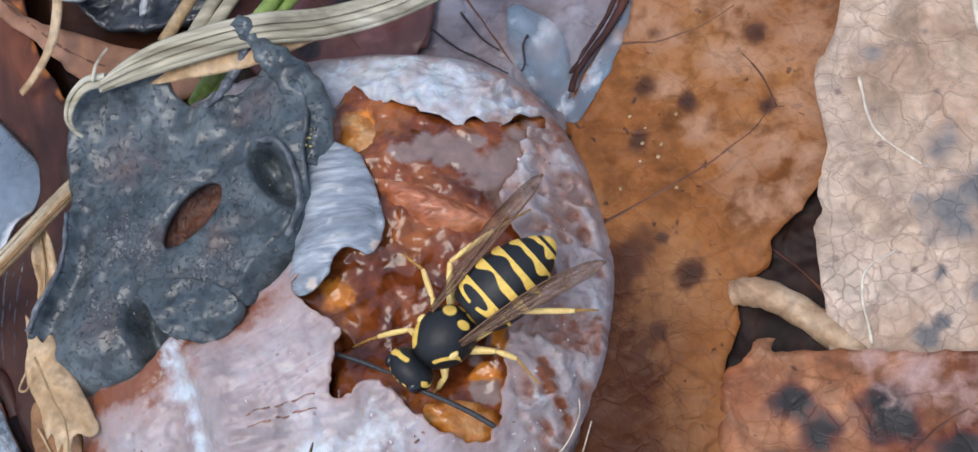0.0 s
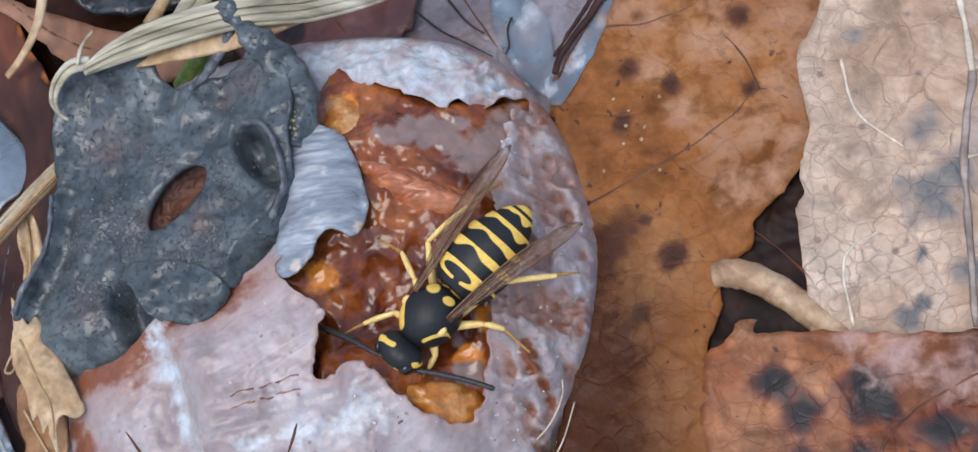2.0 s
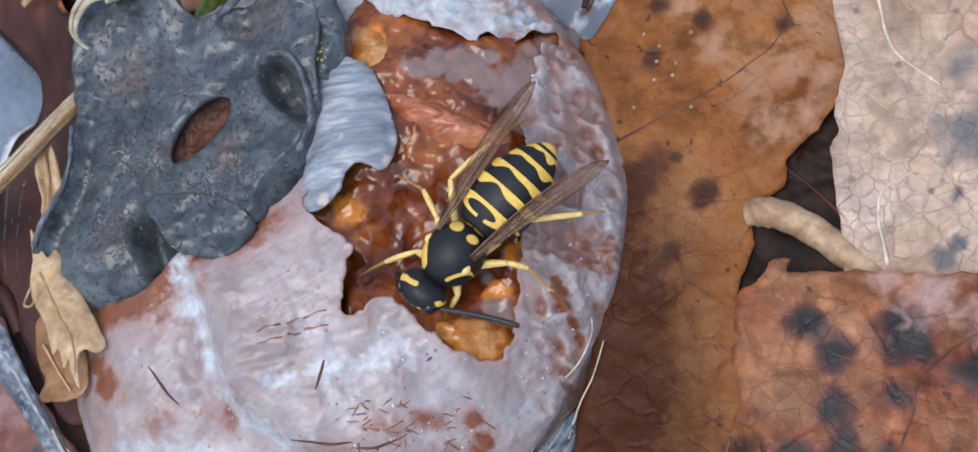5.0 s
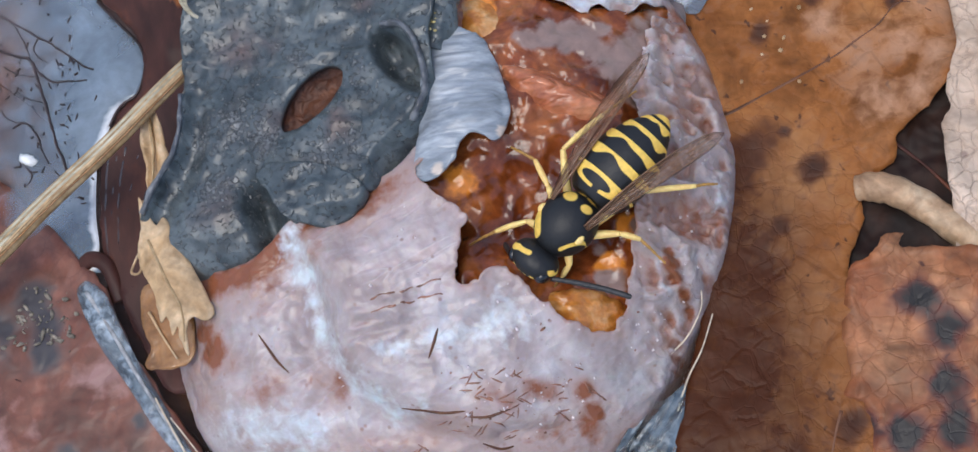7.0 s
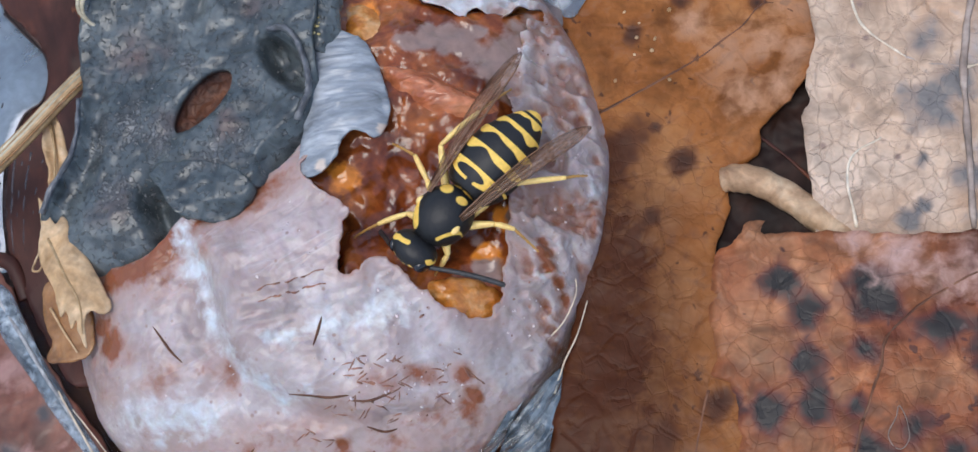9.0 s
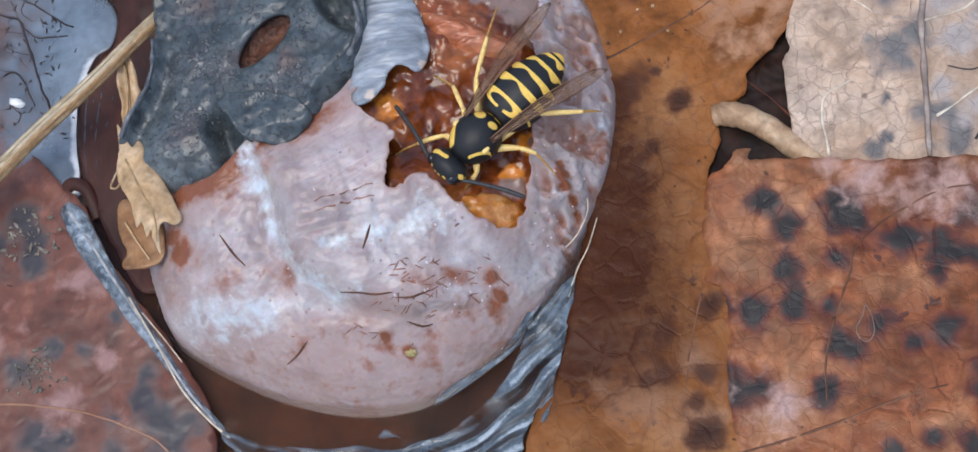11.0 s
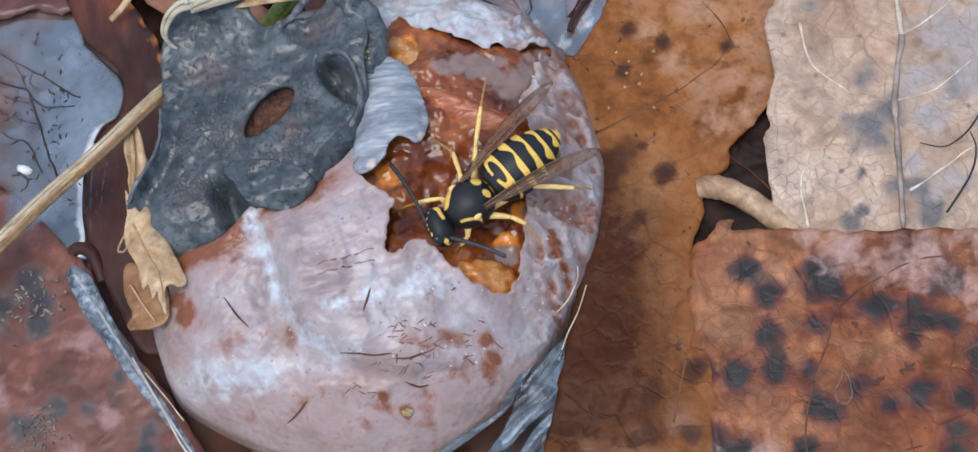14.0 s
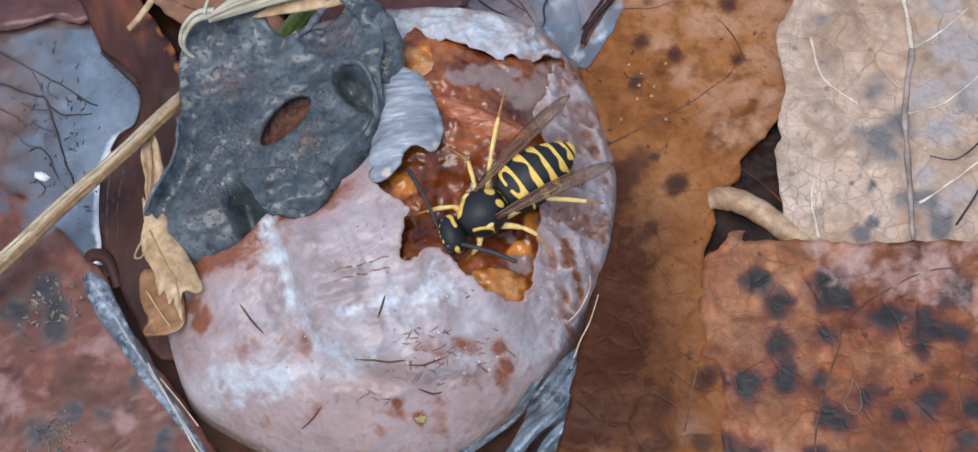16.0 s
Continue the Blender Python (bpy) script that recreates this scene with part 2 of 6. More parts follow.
AMBER = organic("amber_leaf", (0.2, 0.066, 0.016), (0.34, 0.125, 0.034), (0.46, 0.21, 0.08), big=0.1, fine=1.2, mottle=0.5,
                crack=0.2, crack_scale=0.8, crack_colour=(0.13, 0.045, 0.018), crack_bump=0.1, crack_width=0.06,
                stain=(0.045, 0.022, 0.016), halo=(0.12, 0.042, 0.018), dry=(0.47, 0.26, 0.155),
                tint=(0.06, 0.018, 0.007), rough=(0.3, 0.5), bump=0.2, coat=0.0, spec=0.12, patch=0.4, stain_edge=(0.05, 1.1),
                net=(0.3, 0.22, (0.12, 0.042, 0.018), 0.3), dots=(0.9, 0.79, (0.06, 0.026, 0.016)))
RED = organic("red_spotted_leaf", (0.14, 0.038, 0.018), (0.28, 0.093, 0.036), (0.42, 0.195, 0.095), big=0.11, fine=1.0, mottle=0.5,
              crack=0.2, crack_scale=0.8, crack_colour=(0.11, 0.037, 0.022), crack_bump=0.1, crack_width=0.06,
              stain=(0.034, 0.03, 0.028), halo=(0.13, 0.036, 0.028), tint=(0.42, 0.265, 0.225), rough=(0.3, 0.5), bump=0.24, coat=0.0, spec=0.22,
              patch=0.5, stain_edge=(0.25, 0.8), net=(0.27, 0.2, (0.10, 0.034, 0.02), 0.4), dots=(0.8, 0.8, (0.07, 0.03, 0.024)))
PALE = organic("pale_dry_leaf", (0.41, 0.26, 0.165), (0.55, 0.39, 0.275), (0.64, 0.49, 0.375), big=0.13, fine=1.2, mottle=0.3,
               crack=0.25, crack_scale=0.9, crack_colour=(0.34, 0.22, 0.15), crack_bump=0.2, crack_width=0.06, speck=0.25, speck_scale=0.8,
               speck_colour=(0.27, 0.18, 0.14), stain=(0.15, 0.137, 0.13), halo=(0.38, 0.27, 0.205), tint=(0.37, 0.315, 0.285), rough=(0.38, 0.6), bump=0.28, coat=0.1,
               patch=0.4, stain_edge=(0.15, 0.7), net=(0.42, 0.16, (0.32, 0.2, 0.14), 0.3))
LEFT = organic("soaked_leaf", (0.085, 0.026, 0.015), (0.17, 0.055, 0.032), (0.25, 0.12, 0.09), big=0.09, fine=0.9, mottle=0.4,
               stain=(0.04, 0.036, 0.042), halo=(0.12, 0.075, 0.065), rough=(0.25, 0.5), bump=0.2, patch=0.45, spec=0.4, tint=(0.30, 0.16, 0.14), stain_edge=(0.3, 0.8), crack=0.4, crack_scale=0.7, crack_colour=(0.07, 0.03, 0.025), crack_bump=0.02, crack_width=0.05,
               coat=0.1, net=(0.25, 0.35, (0.10, 0.04, 0.033), 0.02))
CRUST = organic("mould_crust", (0.10, 0.085, 0.065), (0.2, 0.17, 0.13), (0.34, 0.29, 0.23), big=0.5, fine=2.0, rough=(0.5, 0.8), bump=0.1)
SUNK = organic("sunken_leaf", (0.026, 0.008, 0.0035), (0.058, 0.018, 0.0065), (0.095, 0.033, 0.013), big=0.08, fine=0.8, mottle=0.4, rough=(0.4, 0.6), bump=0.25,
               patch=0.35, spec=0.1)
DROWNED = organic("drowned_leaf", (0.10, 0.06, 0.057), (0.175, 0.12, 0.12), (0.24, 0.185, 0.19), big=0.08, fine=0.8, mottle=0.35, rough=(0.4, 0.6), bump=0.2,
                  patch=0.35, spec=0.1)
# Near-black colour for the shade in the gap between leaves.
GAP = organic("gap_shade", (0.008, 0.003, 0.002), (0.018, 0.007, 0.004), (0.036, 0.014, 0.008), big=0.2, fine=0.9, mottle=0.4, rough=(0.4, 0.7), bump=0.4, spec=0.2)
CURLED = organic("curled_leaf", (0.025, 0.008, 0.006), (0.07, 0.024, 0.017), (0.2, 0.06, 0.026), big=0.12, fine=1.0, mottle=0.35,
                 stretch=(1, 0.4, 1), tint=(0.48, 0.16, 0.04), rough=(0.4, 0.6), bump=0.15, spec=0.25)
MAROON = organic("maroon_leaf", (0.06, 0.02, 0.018), (0.13, 0.045, 0.038), (0.20, 0.085, 0.075), big=0.1, fine=1.0, mottle=0.4,
                 stain=(0.03, 0.02, 0.022), rough=(0.3, 0.5), bump=0.18, coat=0.35, coat_ior=1.5, coat_rough=0.05)
WETLEAF = organic("wet_mauve_leaf", (0.15, 0.105, 0.105), (0.26, 0.215, 0.225), (0.34, 0.33, 0.36), big=0.12, fine=0.9, mottle=0.35, rough=(0.2, 0.4), bump=0.15, coat=0.6, coat_rough=0.05,
                  net=(0.25, 0.6, (0.07, 0.035, 0.03), 0.2))
TAN = organic("tan_leaf", (0.22, 0.10, 0.052), (0.32, 0.155, 0.088), (0.4, 0.22, 0.14), big=0.12, fine=1.2, mottle=0.25, rough=(0.35, 0.6), bump=0.12)
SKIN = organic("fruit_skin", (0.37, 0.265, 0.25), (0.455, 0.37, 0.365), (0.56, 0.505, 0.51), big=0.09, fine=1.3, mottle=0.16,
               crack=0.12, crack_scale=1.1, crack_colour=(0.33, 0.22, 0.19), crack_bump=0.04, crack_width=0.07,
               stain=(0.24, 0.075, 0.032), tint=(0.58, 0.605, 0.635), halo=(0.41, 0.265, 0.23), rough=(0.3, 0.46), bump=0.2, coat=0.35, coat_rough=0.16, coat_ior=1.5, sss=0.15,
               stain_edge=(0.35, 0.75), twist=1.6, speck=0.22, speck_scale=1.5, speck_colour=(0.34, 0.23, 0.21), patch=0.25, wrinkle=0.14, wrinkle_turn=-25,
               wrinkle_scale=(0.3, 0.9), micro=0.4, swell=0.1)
FLAP = organic("flap_skin", (0.17, 0.19, 0.21), (0.29, 0.32, 0.355), (0.46, 0.49, 0.52), big=0.3, fine=1.2, mottle=0.25,
               stretch=(0.4, 1.6, 1), stain=(0.6, 0.5, 0.42), rough=(0.25, 0.45), bump=0.4, coat=0.3, coat_rough=0.1)
FLESH = organic("wet_flesh", (0.10, 0.021, 0.006), (0.22, 0.052, 0.012), (0.40, 0.12, 0.028), big=0.25, fine=1.0, mottle=0.4,
                tint=(0.27, 0.175, 0.145), stain=(0.72, 0.24, 0.03), rough=(0.1, 0.28), bump=0.3, coat=0.5, coat_ior=1.5, coat_rough=0.05, patch=0.35, stain_edge=(0.35, 0.72))
PULP = organic("red_pulp", (0.33, 0.085, 0.034), (0.5, 0.165, 0.072), (0.6, 0.26, 0.14), big=0.4, fine=1.3, mottle=0.35,
               stretch=(0.7, 1.3, 1), rough=(0.2, 0.4), bump=0.32, coat=0.4, coat_rough=0.08)
JELLY = organic("amber_jelly", (0.38, 0.10, 0.015), (0.54, 0.20, 0.036), (0.66, 0.37, 0.15), big=0.4, fine=1.6, mottle=0.4,
                rough=(0.1, 0.3), bump=0.2, coat=0.5, coat_rough=0.05)
CALYX = organic("black_calyx", (0.027, 0.036, 0.041), (0.064, 0.081, 0.088), (0.125, 0.146, 0.15), big=0.25, fine=0.9, mottle=0.35,
                tint=(0.095, 0.097, 0.10), stain=(0.115, 0.078, 0.068), rough=(0.3, 0.55), bump=0.22, coat=0.35, coat_rough=0.14, stain_edge=(0.15, 1.0), wrinkle=0.07, wrinkle_turn=40,
                wrinkle_scale=(0.35, 0.9), patch=0.4, micro=0.2, swell=0.4, fleck=(0.27, 0.27, 0.265))
EDGE = organic("calyx_edge", (0.05, 0.055, 0.065), (0.12, 0.127, 0.14), (0.22, 0.225, 0.23), big=0.4, fine=1.4, mottle=0.4, rough=(0.2, 0.45), bump=0.4, coat=0.15)
CAVITY = organic("calyx_cavity", (0.05, 0.018, 0.01), (0.11, 0.042, 0.023), (0.19, 0.08, 0.045), big=0.5, fine=2.0, rough=(0.4, 0.6), bump=0.3)
STRAW = organic("dry_straw", (0.30, 0.185, 0.085), (0.42, 0.28, 0.14), (0.52, 0.39, 0.23), big=0.5, fine=2.0, mottle=0.3,
                stretch=(1, 1, 1), rough=(0.4, 0.6), bump=0.1)
BLADE = organic("bleached_grass", (0.25, 0.21, 0.13), (0.52, 0.46, 0.33), (0.72, 0.67, 0.52), big=0.35, fine=1.2, mottle=0.25,
                stretch=(0.15, 1.2, 1), rough=(0.4, 0.6), bump=0.18)
GREEN = organic("green_stem", (0.14, 0.22, 0.04), (0.24, 0.34, 0.08), (0.42, 0.46, 0.2), big=0.3, fine=1.5, rough=(0.3, 0.5), bump=0.08)
TWIG = organic("peeled_twig", (0.28, 0.155, 0.085), (0.48, 0.3, 0.17), (0.62, 0.45, 0.29), big=0.35, fine=1.6, mottle=0.3,
               stain=(0.12, 0.1, 0.1), rough=(0.4, 0.6), bump=0.12)
HUSK = organic("husk", (0.40, 0.24, 0.11), (0.56, 0.37, 0.2), (0.66, 0.49, 0.31), big=0.3, fine=1.6, mottle=0.35, rough=(0.35, 0.55), bump=0.2)
HUSKWET = organic("wet_husk", (0.18, 0.075, 0.022), (0.3, 0.14, 0.048), (0.38, 0.2, 0.085), big=0.3, fine=1.6, mottle=0.3, rough=(0.25, 0.45), bump=0.15, coat=0.3)
VEIN_DARK = organic("dark_vein", (0.08, 0.03, 0.015), (0.14, 0.055, 0.026), (0.22, 0.1, 0.05), rough=(0.3, 0.5), bump=0.05)
VEIN_PALE = organic("pale_vein", (0.52, 0.41, 0.3), (0.68, 0.57, 0.43), (0.78, 0.69, 0.55), big=0.3, rough=(0.35, 0.55), bump=0.05)
GREYRIB = organic("grey_wet_rib", (0.02, 0.011, 0.01), (0.04, 0.026, 0.025), (0.075, 0.06, 0.06), big=0.3, rough=(0.15, 0.3), bump=0.05, coat=0.8, coat_rough=0.05)
VEIN_GREY = organic("grey_vein", (0.2, 0.15, 0.12), (0.30, 0.23, 0.19), (0.4, 0.32, 0.27), big=0.3, rough=(0.35, 0.55), bump=0.05)
DARKCRACK = organic("dark_crack", (0.02, 0.015, 0.012), (0.04, 0.03, 0.025), (0.07, 0.05, 0.04), rough=(0.4, 0.6), bump=0.05)
DEBRIS = organic("black_debris", (0.012, 0.014, 0.017), (0.03, 0.034, 0.04), (0.08, 0.085, 0.09), big=0.3, fine=1.4, rough=(0.2, 0.5), bump=0.4, coat=0.3)
PEBBLE = organic("grey_scrap", (0.2, 0.205, 0.21), (0.34, 0.345, 0.35), (0.5, 0.5, 0.5), big=0.4, fine=1.6, rough=(0.3, 0.5), bump=0.2)
ASH = organic("grey_ash", (0.12, 0.12, 0.12), (0.2, 0.2, 0.198), (0.32, 0.32, 0.31), big=0.6, fine=2.0, rough=(0.5, 0.7), bump=0.1)
SOIL = organic("wet_soil", (0.012, 0.007, 0.005), (0.035, 0.02, 0.013), (0.08, 0.045, 0.028), big=0.06, fine=0.5, mottle=0.6, rough=(0.35, 0.7), bump=1.2)
FOAM = plain("white_scrap", (0.8, 0.8, 0.78), 0.35, grain=0.1)
MOULD = organic("yellow_mould", (0.35, 0.25, 0.08), (0.5, 0.4, 0.16), (0.6, 0.52, 0.3), big=0.8, fine=2.5, rough=(0.6, 0.8), bump=0.2)
FLAKE = plain("pale_flake", (0.66, 0.57, 0.57), 0.25, coat=0.3, grain=0.2, scale=2.0)
CRUMB = plain("brown_crumb", (0.24, 0.10, 0.06), 0.3, coat=0.3, grain=0.4, scale=2.0)
WATER = water_material()
# The film's blue-grey also stands in for sky mirrored on the wet places.
FILM = film_material("scum_sheen_film", (0.17, 0.225, 0.285), (0.235, 0.30, 0.365), (0.31, 0.375, 0.44), (0.8, 0.83, 0.86), big=0.12, fine=0.6, mottle=0.15, rough=(0.15, 0.3),
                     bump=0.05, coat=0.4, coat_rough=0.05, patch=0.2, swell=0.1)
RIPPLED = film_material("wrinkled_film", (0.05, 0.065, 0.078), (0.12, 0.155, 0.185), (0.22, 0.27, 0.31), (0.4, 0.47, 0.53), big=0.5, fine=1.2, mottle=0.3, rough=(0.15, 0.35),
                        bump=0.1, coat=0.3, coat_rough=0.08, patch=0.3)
ROOT = organic("black_root", (0.02, 0.013, 0.013), (0.045, 0.03, 0.03), (0.08, 0.055, 0.055), rough=(0.3, 0.5), bump=0.05)
WING = wing_material()
WINGVEIN = plain("wing_vein", (0.17, 0.085, 0.045), 0.4, grain=0.2, scale=3.0)
CHITIN = two_tone("wasp_chitin", (0.008, 0.008, 0.009), (1.0, 0.64, 0.12), 0.4)
YELLOW = plain("wasp_yellow", (1.0, 0.65, 0.22), 0.38, grain=0.15, scale=3.0)
LEGTIP = plain("wasp_leg_tip", (0.42, 0.22, 0.05), 0.45, grain=0.2, scale=3.0)
BLACK = plain("wasp_black", (0.009, 0.009, 0.01), 0.38, grain=0.3, scale=4.0)
EYE = plain("wasp_eye", (0.006, 0.006, 0.008), 0.15, coat=0.4)
FEELER = plain("wasp_antenna", (0.035, 0.034, 0.034), 0.5, grain=0.3, scale=4.0)


# ---- shaping helpers, in millimetres ----
def part(name, bm, material, parent=None, label="", own=False, smooth=True, turn=True):
    """One mesh object from a bmesh in millimetres. own: the mesh is in its parent's space."""
    for v in bm.verts:
        v.co *= MM
    me = bpy.data.meshes.new(name)
    if turn:
        bmesh.ops.recalc_face_normals(bm, faces=bm.faces[:])
    bm.to_mesh(me)
    bm.free()
    me.materials.append(material)
    me.polygons.foreach_set("use_smooth", [smooth] * len(me.polygons))
    ob = new(name, me)
    if parent:
        ob.parent = parent
        if not own and parent.type == "EMPTY":
            ob.matrix_parent_inverse = Matrix.Translation(-parent.location)
    return tagged(ob, label) if label else ob


def thing(name, x, y, z, label, category, group="", kind=""):
    ob = new(name)
    ob.empty_display_size = 0.002
    ob.location = (x * MM, y * MM, z * MM)
    return tagged(ob, label, category, group, kind)


def spline(points, n=8, closed=False):
    """Catmull-Rom through the points."""
    p = [np.array(q, float) for q in points]
    m = len(p)
    out = []
    for i in range(m if closed else m - 1):
        if closed:
            a, b, c, d = p[i - 1], p[i], p[(i + 1) % m], p[(i + 2) % m]
        else:
            a, b, c, d = p[max(i - 1, 0)], p[i], p[i + 1], p[min(i + 2, m - 1)]
        for k in range(n):
            t = k / n
            out.append(0.5 * (2 * b + (c - a) * t + (2 * a - 5 * b + 4 * c - d) * t * t + (3 * b - a - 3 * c + d) * t ** 3))
    if not closed:
        out.append(p[-1])
    return np.array(out)


def ragged(outline, size, scale, seed):
    """Push an outline in and out by noise, as a torn or toothed edge."""
    out = []
    for x, y in outline:
        a = noise.noise((x * scale, y * scale, seed)) + 0.6 * noise.noise((x * scale * 2.7, y * scale * 2.7, seed + 5))
        b = noise.noise((x * scale, y * scale, seed + 9)) + 0.6 * noise.noise((x * scale * 2.7, y * scale * 2.7, seed + 14))
        out.append((x + a * size, y + b * size))
    return np.array(out)


def inside(pts, poly):
    x, y = pts[:, 0], pts[:, 1]
    hit = np.zeros(len(pts), bool)
    for (x0, y0), (x1, y1) in zip(poly, np.roll(poly, -1, 0)):
        if y0 != y1:
            hit ^= ((y0 > y) != (y1 > y)) & (x < (x1 - x0) * (y - y0) / (y1 - y0) + x0)
    return hit


def edge_distance(pts, poly, closed=True):
    best = np.full(len(pts), 1e9)
    ends = np.roll(poly, -1, 0) if closed else poly[1:]
    for a, b in zip(poly, ends):
        d = b - a
        t = np.clip(((pts - a) @ d) / max(d @ d, 1e-9), 0, 1)
        best = np.minimum(best, np.hypot(*(pts - a - t[:, None] * d).T))
    return best


def sheet(outline, height, step=0.6, thick=0.2, hole=None, marks=None, seed=1):
    """A leaf or skin: the outline filled with small triangles at height(points), with a thickness."""
    rng = np.random.RandomState(seed)
    loops = [np.asarray(outline)] + ([np.asarray(hole)] if hole is not None else [])
    lo, hi = loops[0].min(0), loops[0].max(0)
    gx, gy = np.meshgrid(np.arange(lo[0], hi[0], step), np.arange(lo[1], hi[1], step * 0.87))
    gx[::2] += step / 2
    grid = np.stack([gx.ravel(), gy.ravel()], 1) + rng.uniform(-0.18, 0.18, (gx.size, 2)) * step
    keep = inside(grid, loops[0])
    for loop in loops[1:]:
        keep &= ~inside(grid, loop)
    grid = grid[keep]
    near = np.full(len(grid), 1e9)
    for loop in loops:
        near = np.minimum(near, edge_distance(grid, loop))
    grid = grid[near > step * 0.4]
    pts, edges = [], []
    for loop in loops:
        n0 = len(pts)
        pts += [Vector((float(x), float(y))) for x, y in loop]
        edges += [(n0 + k, n0 + (k + 1) % len(loop)) for k in range(len(loop))]
    pts += [Vector((float(x), float(y))) for x, y in grid]
    co, _, tris, *_ = geometry.delaunay_2d_cdt(pts, edges, [], 0, 1e-4)
    xy = np.array([tuple(c) for c in co])
    mid = np.array([xy[list(t)].mean(0) for t in tris])
    ok = inside(mid, loops[0])
    for loop in loops[1:]:
        ok &= ~inside(mid, loop)
    tris = [t for t, k in zip(tris, ok) if k]
    z = height(xy)
    bm = bmesh.new()
    layers = {k: bm.verts.layers.float.new(k) for k in (marks or {})}
    values = {k: f(xy) for k, f in (marks or {}).items()}
    top = [bm.verts.new((x, y, h)) for (x, y), h in zip(xy, z)]
    low = [bm.verts.new((x, y, h - thick)) for (x, y), h in zip(xy, z)]
    for k, layer in layers.items():
        for i, v in enumerate(values[k]):
            top[i][layer] = low[i][layer] = float(v)
    count = {}
    for t in tris:
        bm.faces.new([top[i] for i in t])
        bm.faces.new([low[i] for i in reversed(t)])
        for a, b in zip(t, (*t[1:], t[0])):
            count[(min(a, b), max(a, b))] = (a, b) if (min(a, b), max(a, b)) not in count else None
    for e in count.values():
        if e:
            a, b = e
            bm.faces.new((top[b], top[a], low[a], low[b]))
    bmesh.ops.delete(bm, geom=[v for v in bm.verts if not v.link_faces], context="VERTS")
    return bm


def rough_noise(pts, scale, seed=0.0, octaves=1):
    out = np.zeros(len(pts))
    for k in range(octaves):
        s = scale * 2.1 ** k
        out += np.array([noise.noise((p[0] * s, p[1] * s, seed + 3.7 * k)) for p in pts]) * 0.55 ** k
    return out


def blobs(spots, jitter=0.45, soft=0.9, seed=2.0):
    """A mark made of round stains (x, y, radius) with a wandering edge."""
    def f(pts):
        wob = rough_noise(pts, 0.55, seed, 2) * jitter
        out = np.zeros(len(pts))
        for x, y, r in spots:
            d = np.hypot(pts[:, 0] - x, pts[:, 1] - y) / r + wob
            out = np.maximum(out, np.clip((1.35 - d) / soft, 0, 1))
        return out
    return f


def area(poly, soft=0.6, jitter=0.5, seed=3.0):
    """A mark that fills a polygon, with a wandering soft edge."""
    poly = np.asarray(poly, float)

    def f(pts):
        d = edge_distance(pts, poly) * np.where(inside(pts, poly), 1, -1)
        return np.clip(0.5 + (d + jitter * rough_noise(pts, 0.5, seed, 3)) / (2 * soft), 0, 1)
    return f


def gnarl(bm, size, scale, seed=0.0):
    """Dent and swell a mesh by noise, as dried plant stuff is."""
    bm.normal_update()
    for v in bm.verts:
        v.co += v.normal * size * (noise.noise(v.co * scale + Vector((seed, 0, 0))) + 0.5 * noise.noise(v.co * scale * 2.3 + Vector((seed, 9, 0))))
    return bm


def tube(path, radii, sides=8, flat=1.0, up=(0, 0, 1)):
    """A tapering rod along a path; flat squeezes it across the up direction."""
    path = [Vector(p) for p in path]
    radii = [radii] * len(path) if isinstance(radii, (int, float)) else [float(r) for r in radii]
    bm = bmesh.new()
    rings = []
    for i, p in enumerate(path):
        d = (path[min(i + 1, len(path) - 1)] - path[max(i - 1, 0)]).normalized()
        side = d.cross(Vector(up))
        side = side.normalized() if side.length > 1e-4 else d.orthogonal().normalized()
        top = side.cross(d).normalized()
        rings.append([bm.verts.new(p + radii[i] * (math.cos(a) * side + math.sin(a) * flat * top))
                      for a in (2 * math.pi * k / sides for k in range(sides))])
    for a, b in zip(rings, rings[1:]):
        for k in range(sides):
            bm.faces.new((a[k], a[(k + 1) % sides], b[(k + 1) % sides], b[k]))
    for ring, end in ((rings[0], path[0]), (rings[-1], path[-1])):
        c = bm.verts.new(end)
        for k in range(sides):
            bm.faces.new((c, ring[k], ring[(k + 1) % sides]))
    return bm


def along(points, r0, r1, n=8):
    p = spline(points, n)
    return p, np.linspace(r0, r1, len(p))


def blob(centre, size, seed=0.0, rough=0.1, scale=0.6, rings=20, turn=None):
    """A rounded lump with an uneven surface."""
    bm = bmesh.new()
    bmesh.ops.create_uvsphere(bm, u_segments=2 * rings, v_segments=rings, radius=1.0)
    for v in bm.verts:
        n = v.co.normalized()
        k = 1 + rough * (noise.noise(Vector(n) * 2.0 / max(scale, 0.01) + Vector((seed, 0, 0))))
        q = Vector((n.x * size[0], n.y * size[1], n.z * size[2])) * k
        if turn is not None:
            q = turn @ q
        v.co = q + Vector(centre)
    return bm


def vein(points, height, r0, r1, material, parent, lift=-0.035):
    p = spline(points, 8)
    p = p + 0.12 * np.stack([rough_noise(p, 0.6, 5), rough_noise(p, 0.6, 8)], 1)
    z = height(p)
    r = [w * (0.8 + 0.4 * noise.noise((i * 0.4, r0 * 50, 1))) for i, w in enumerate(np.linspace(r0, r1, len(p)))]
    return part("vein", tube([(x, y, h + lift) for (x, y), h in zip(p, z)], r, 6, 0.4), material, parent)

# ---- ground and water ----
WATER_Z = -0.5


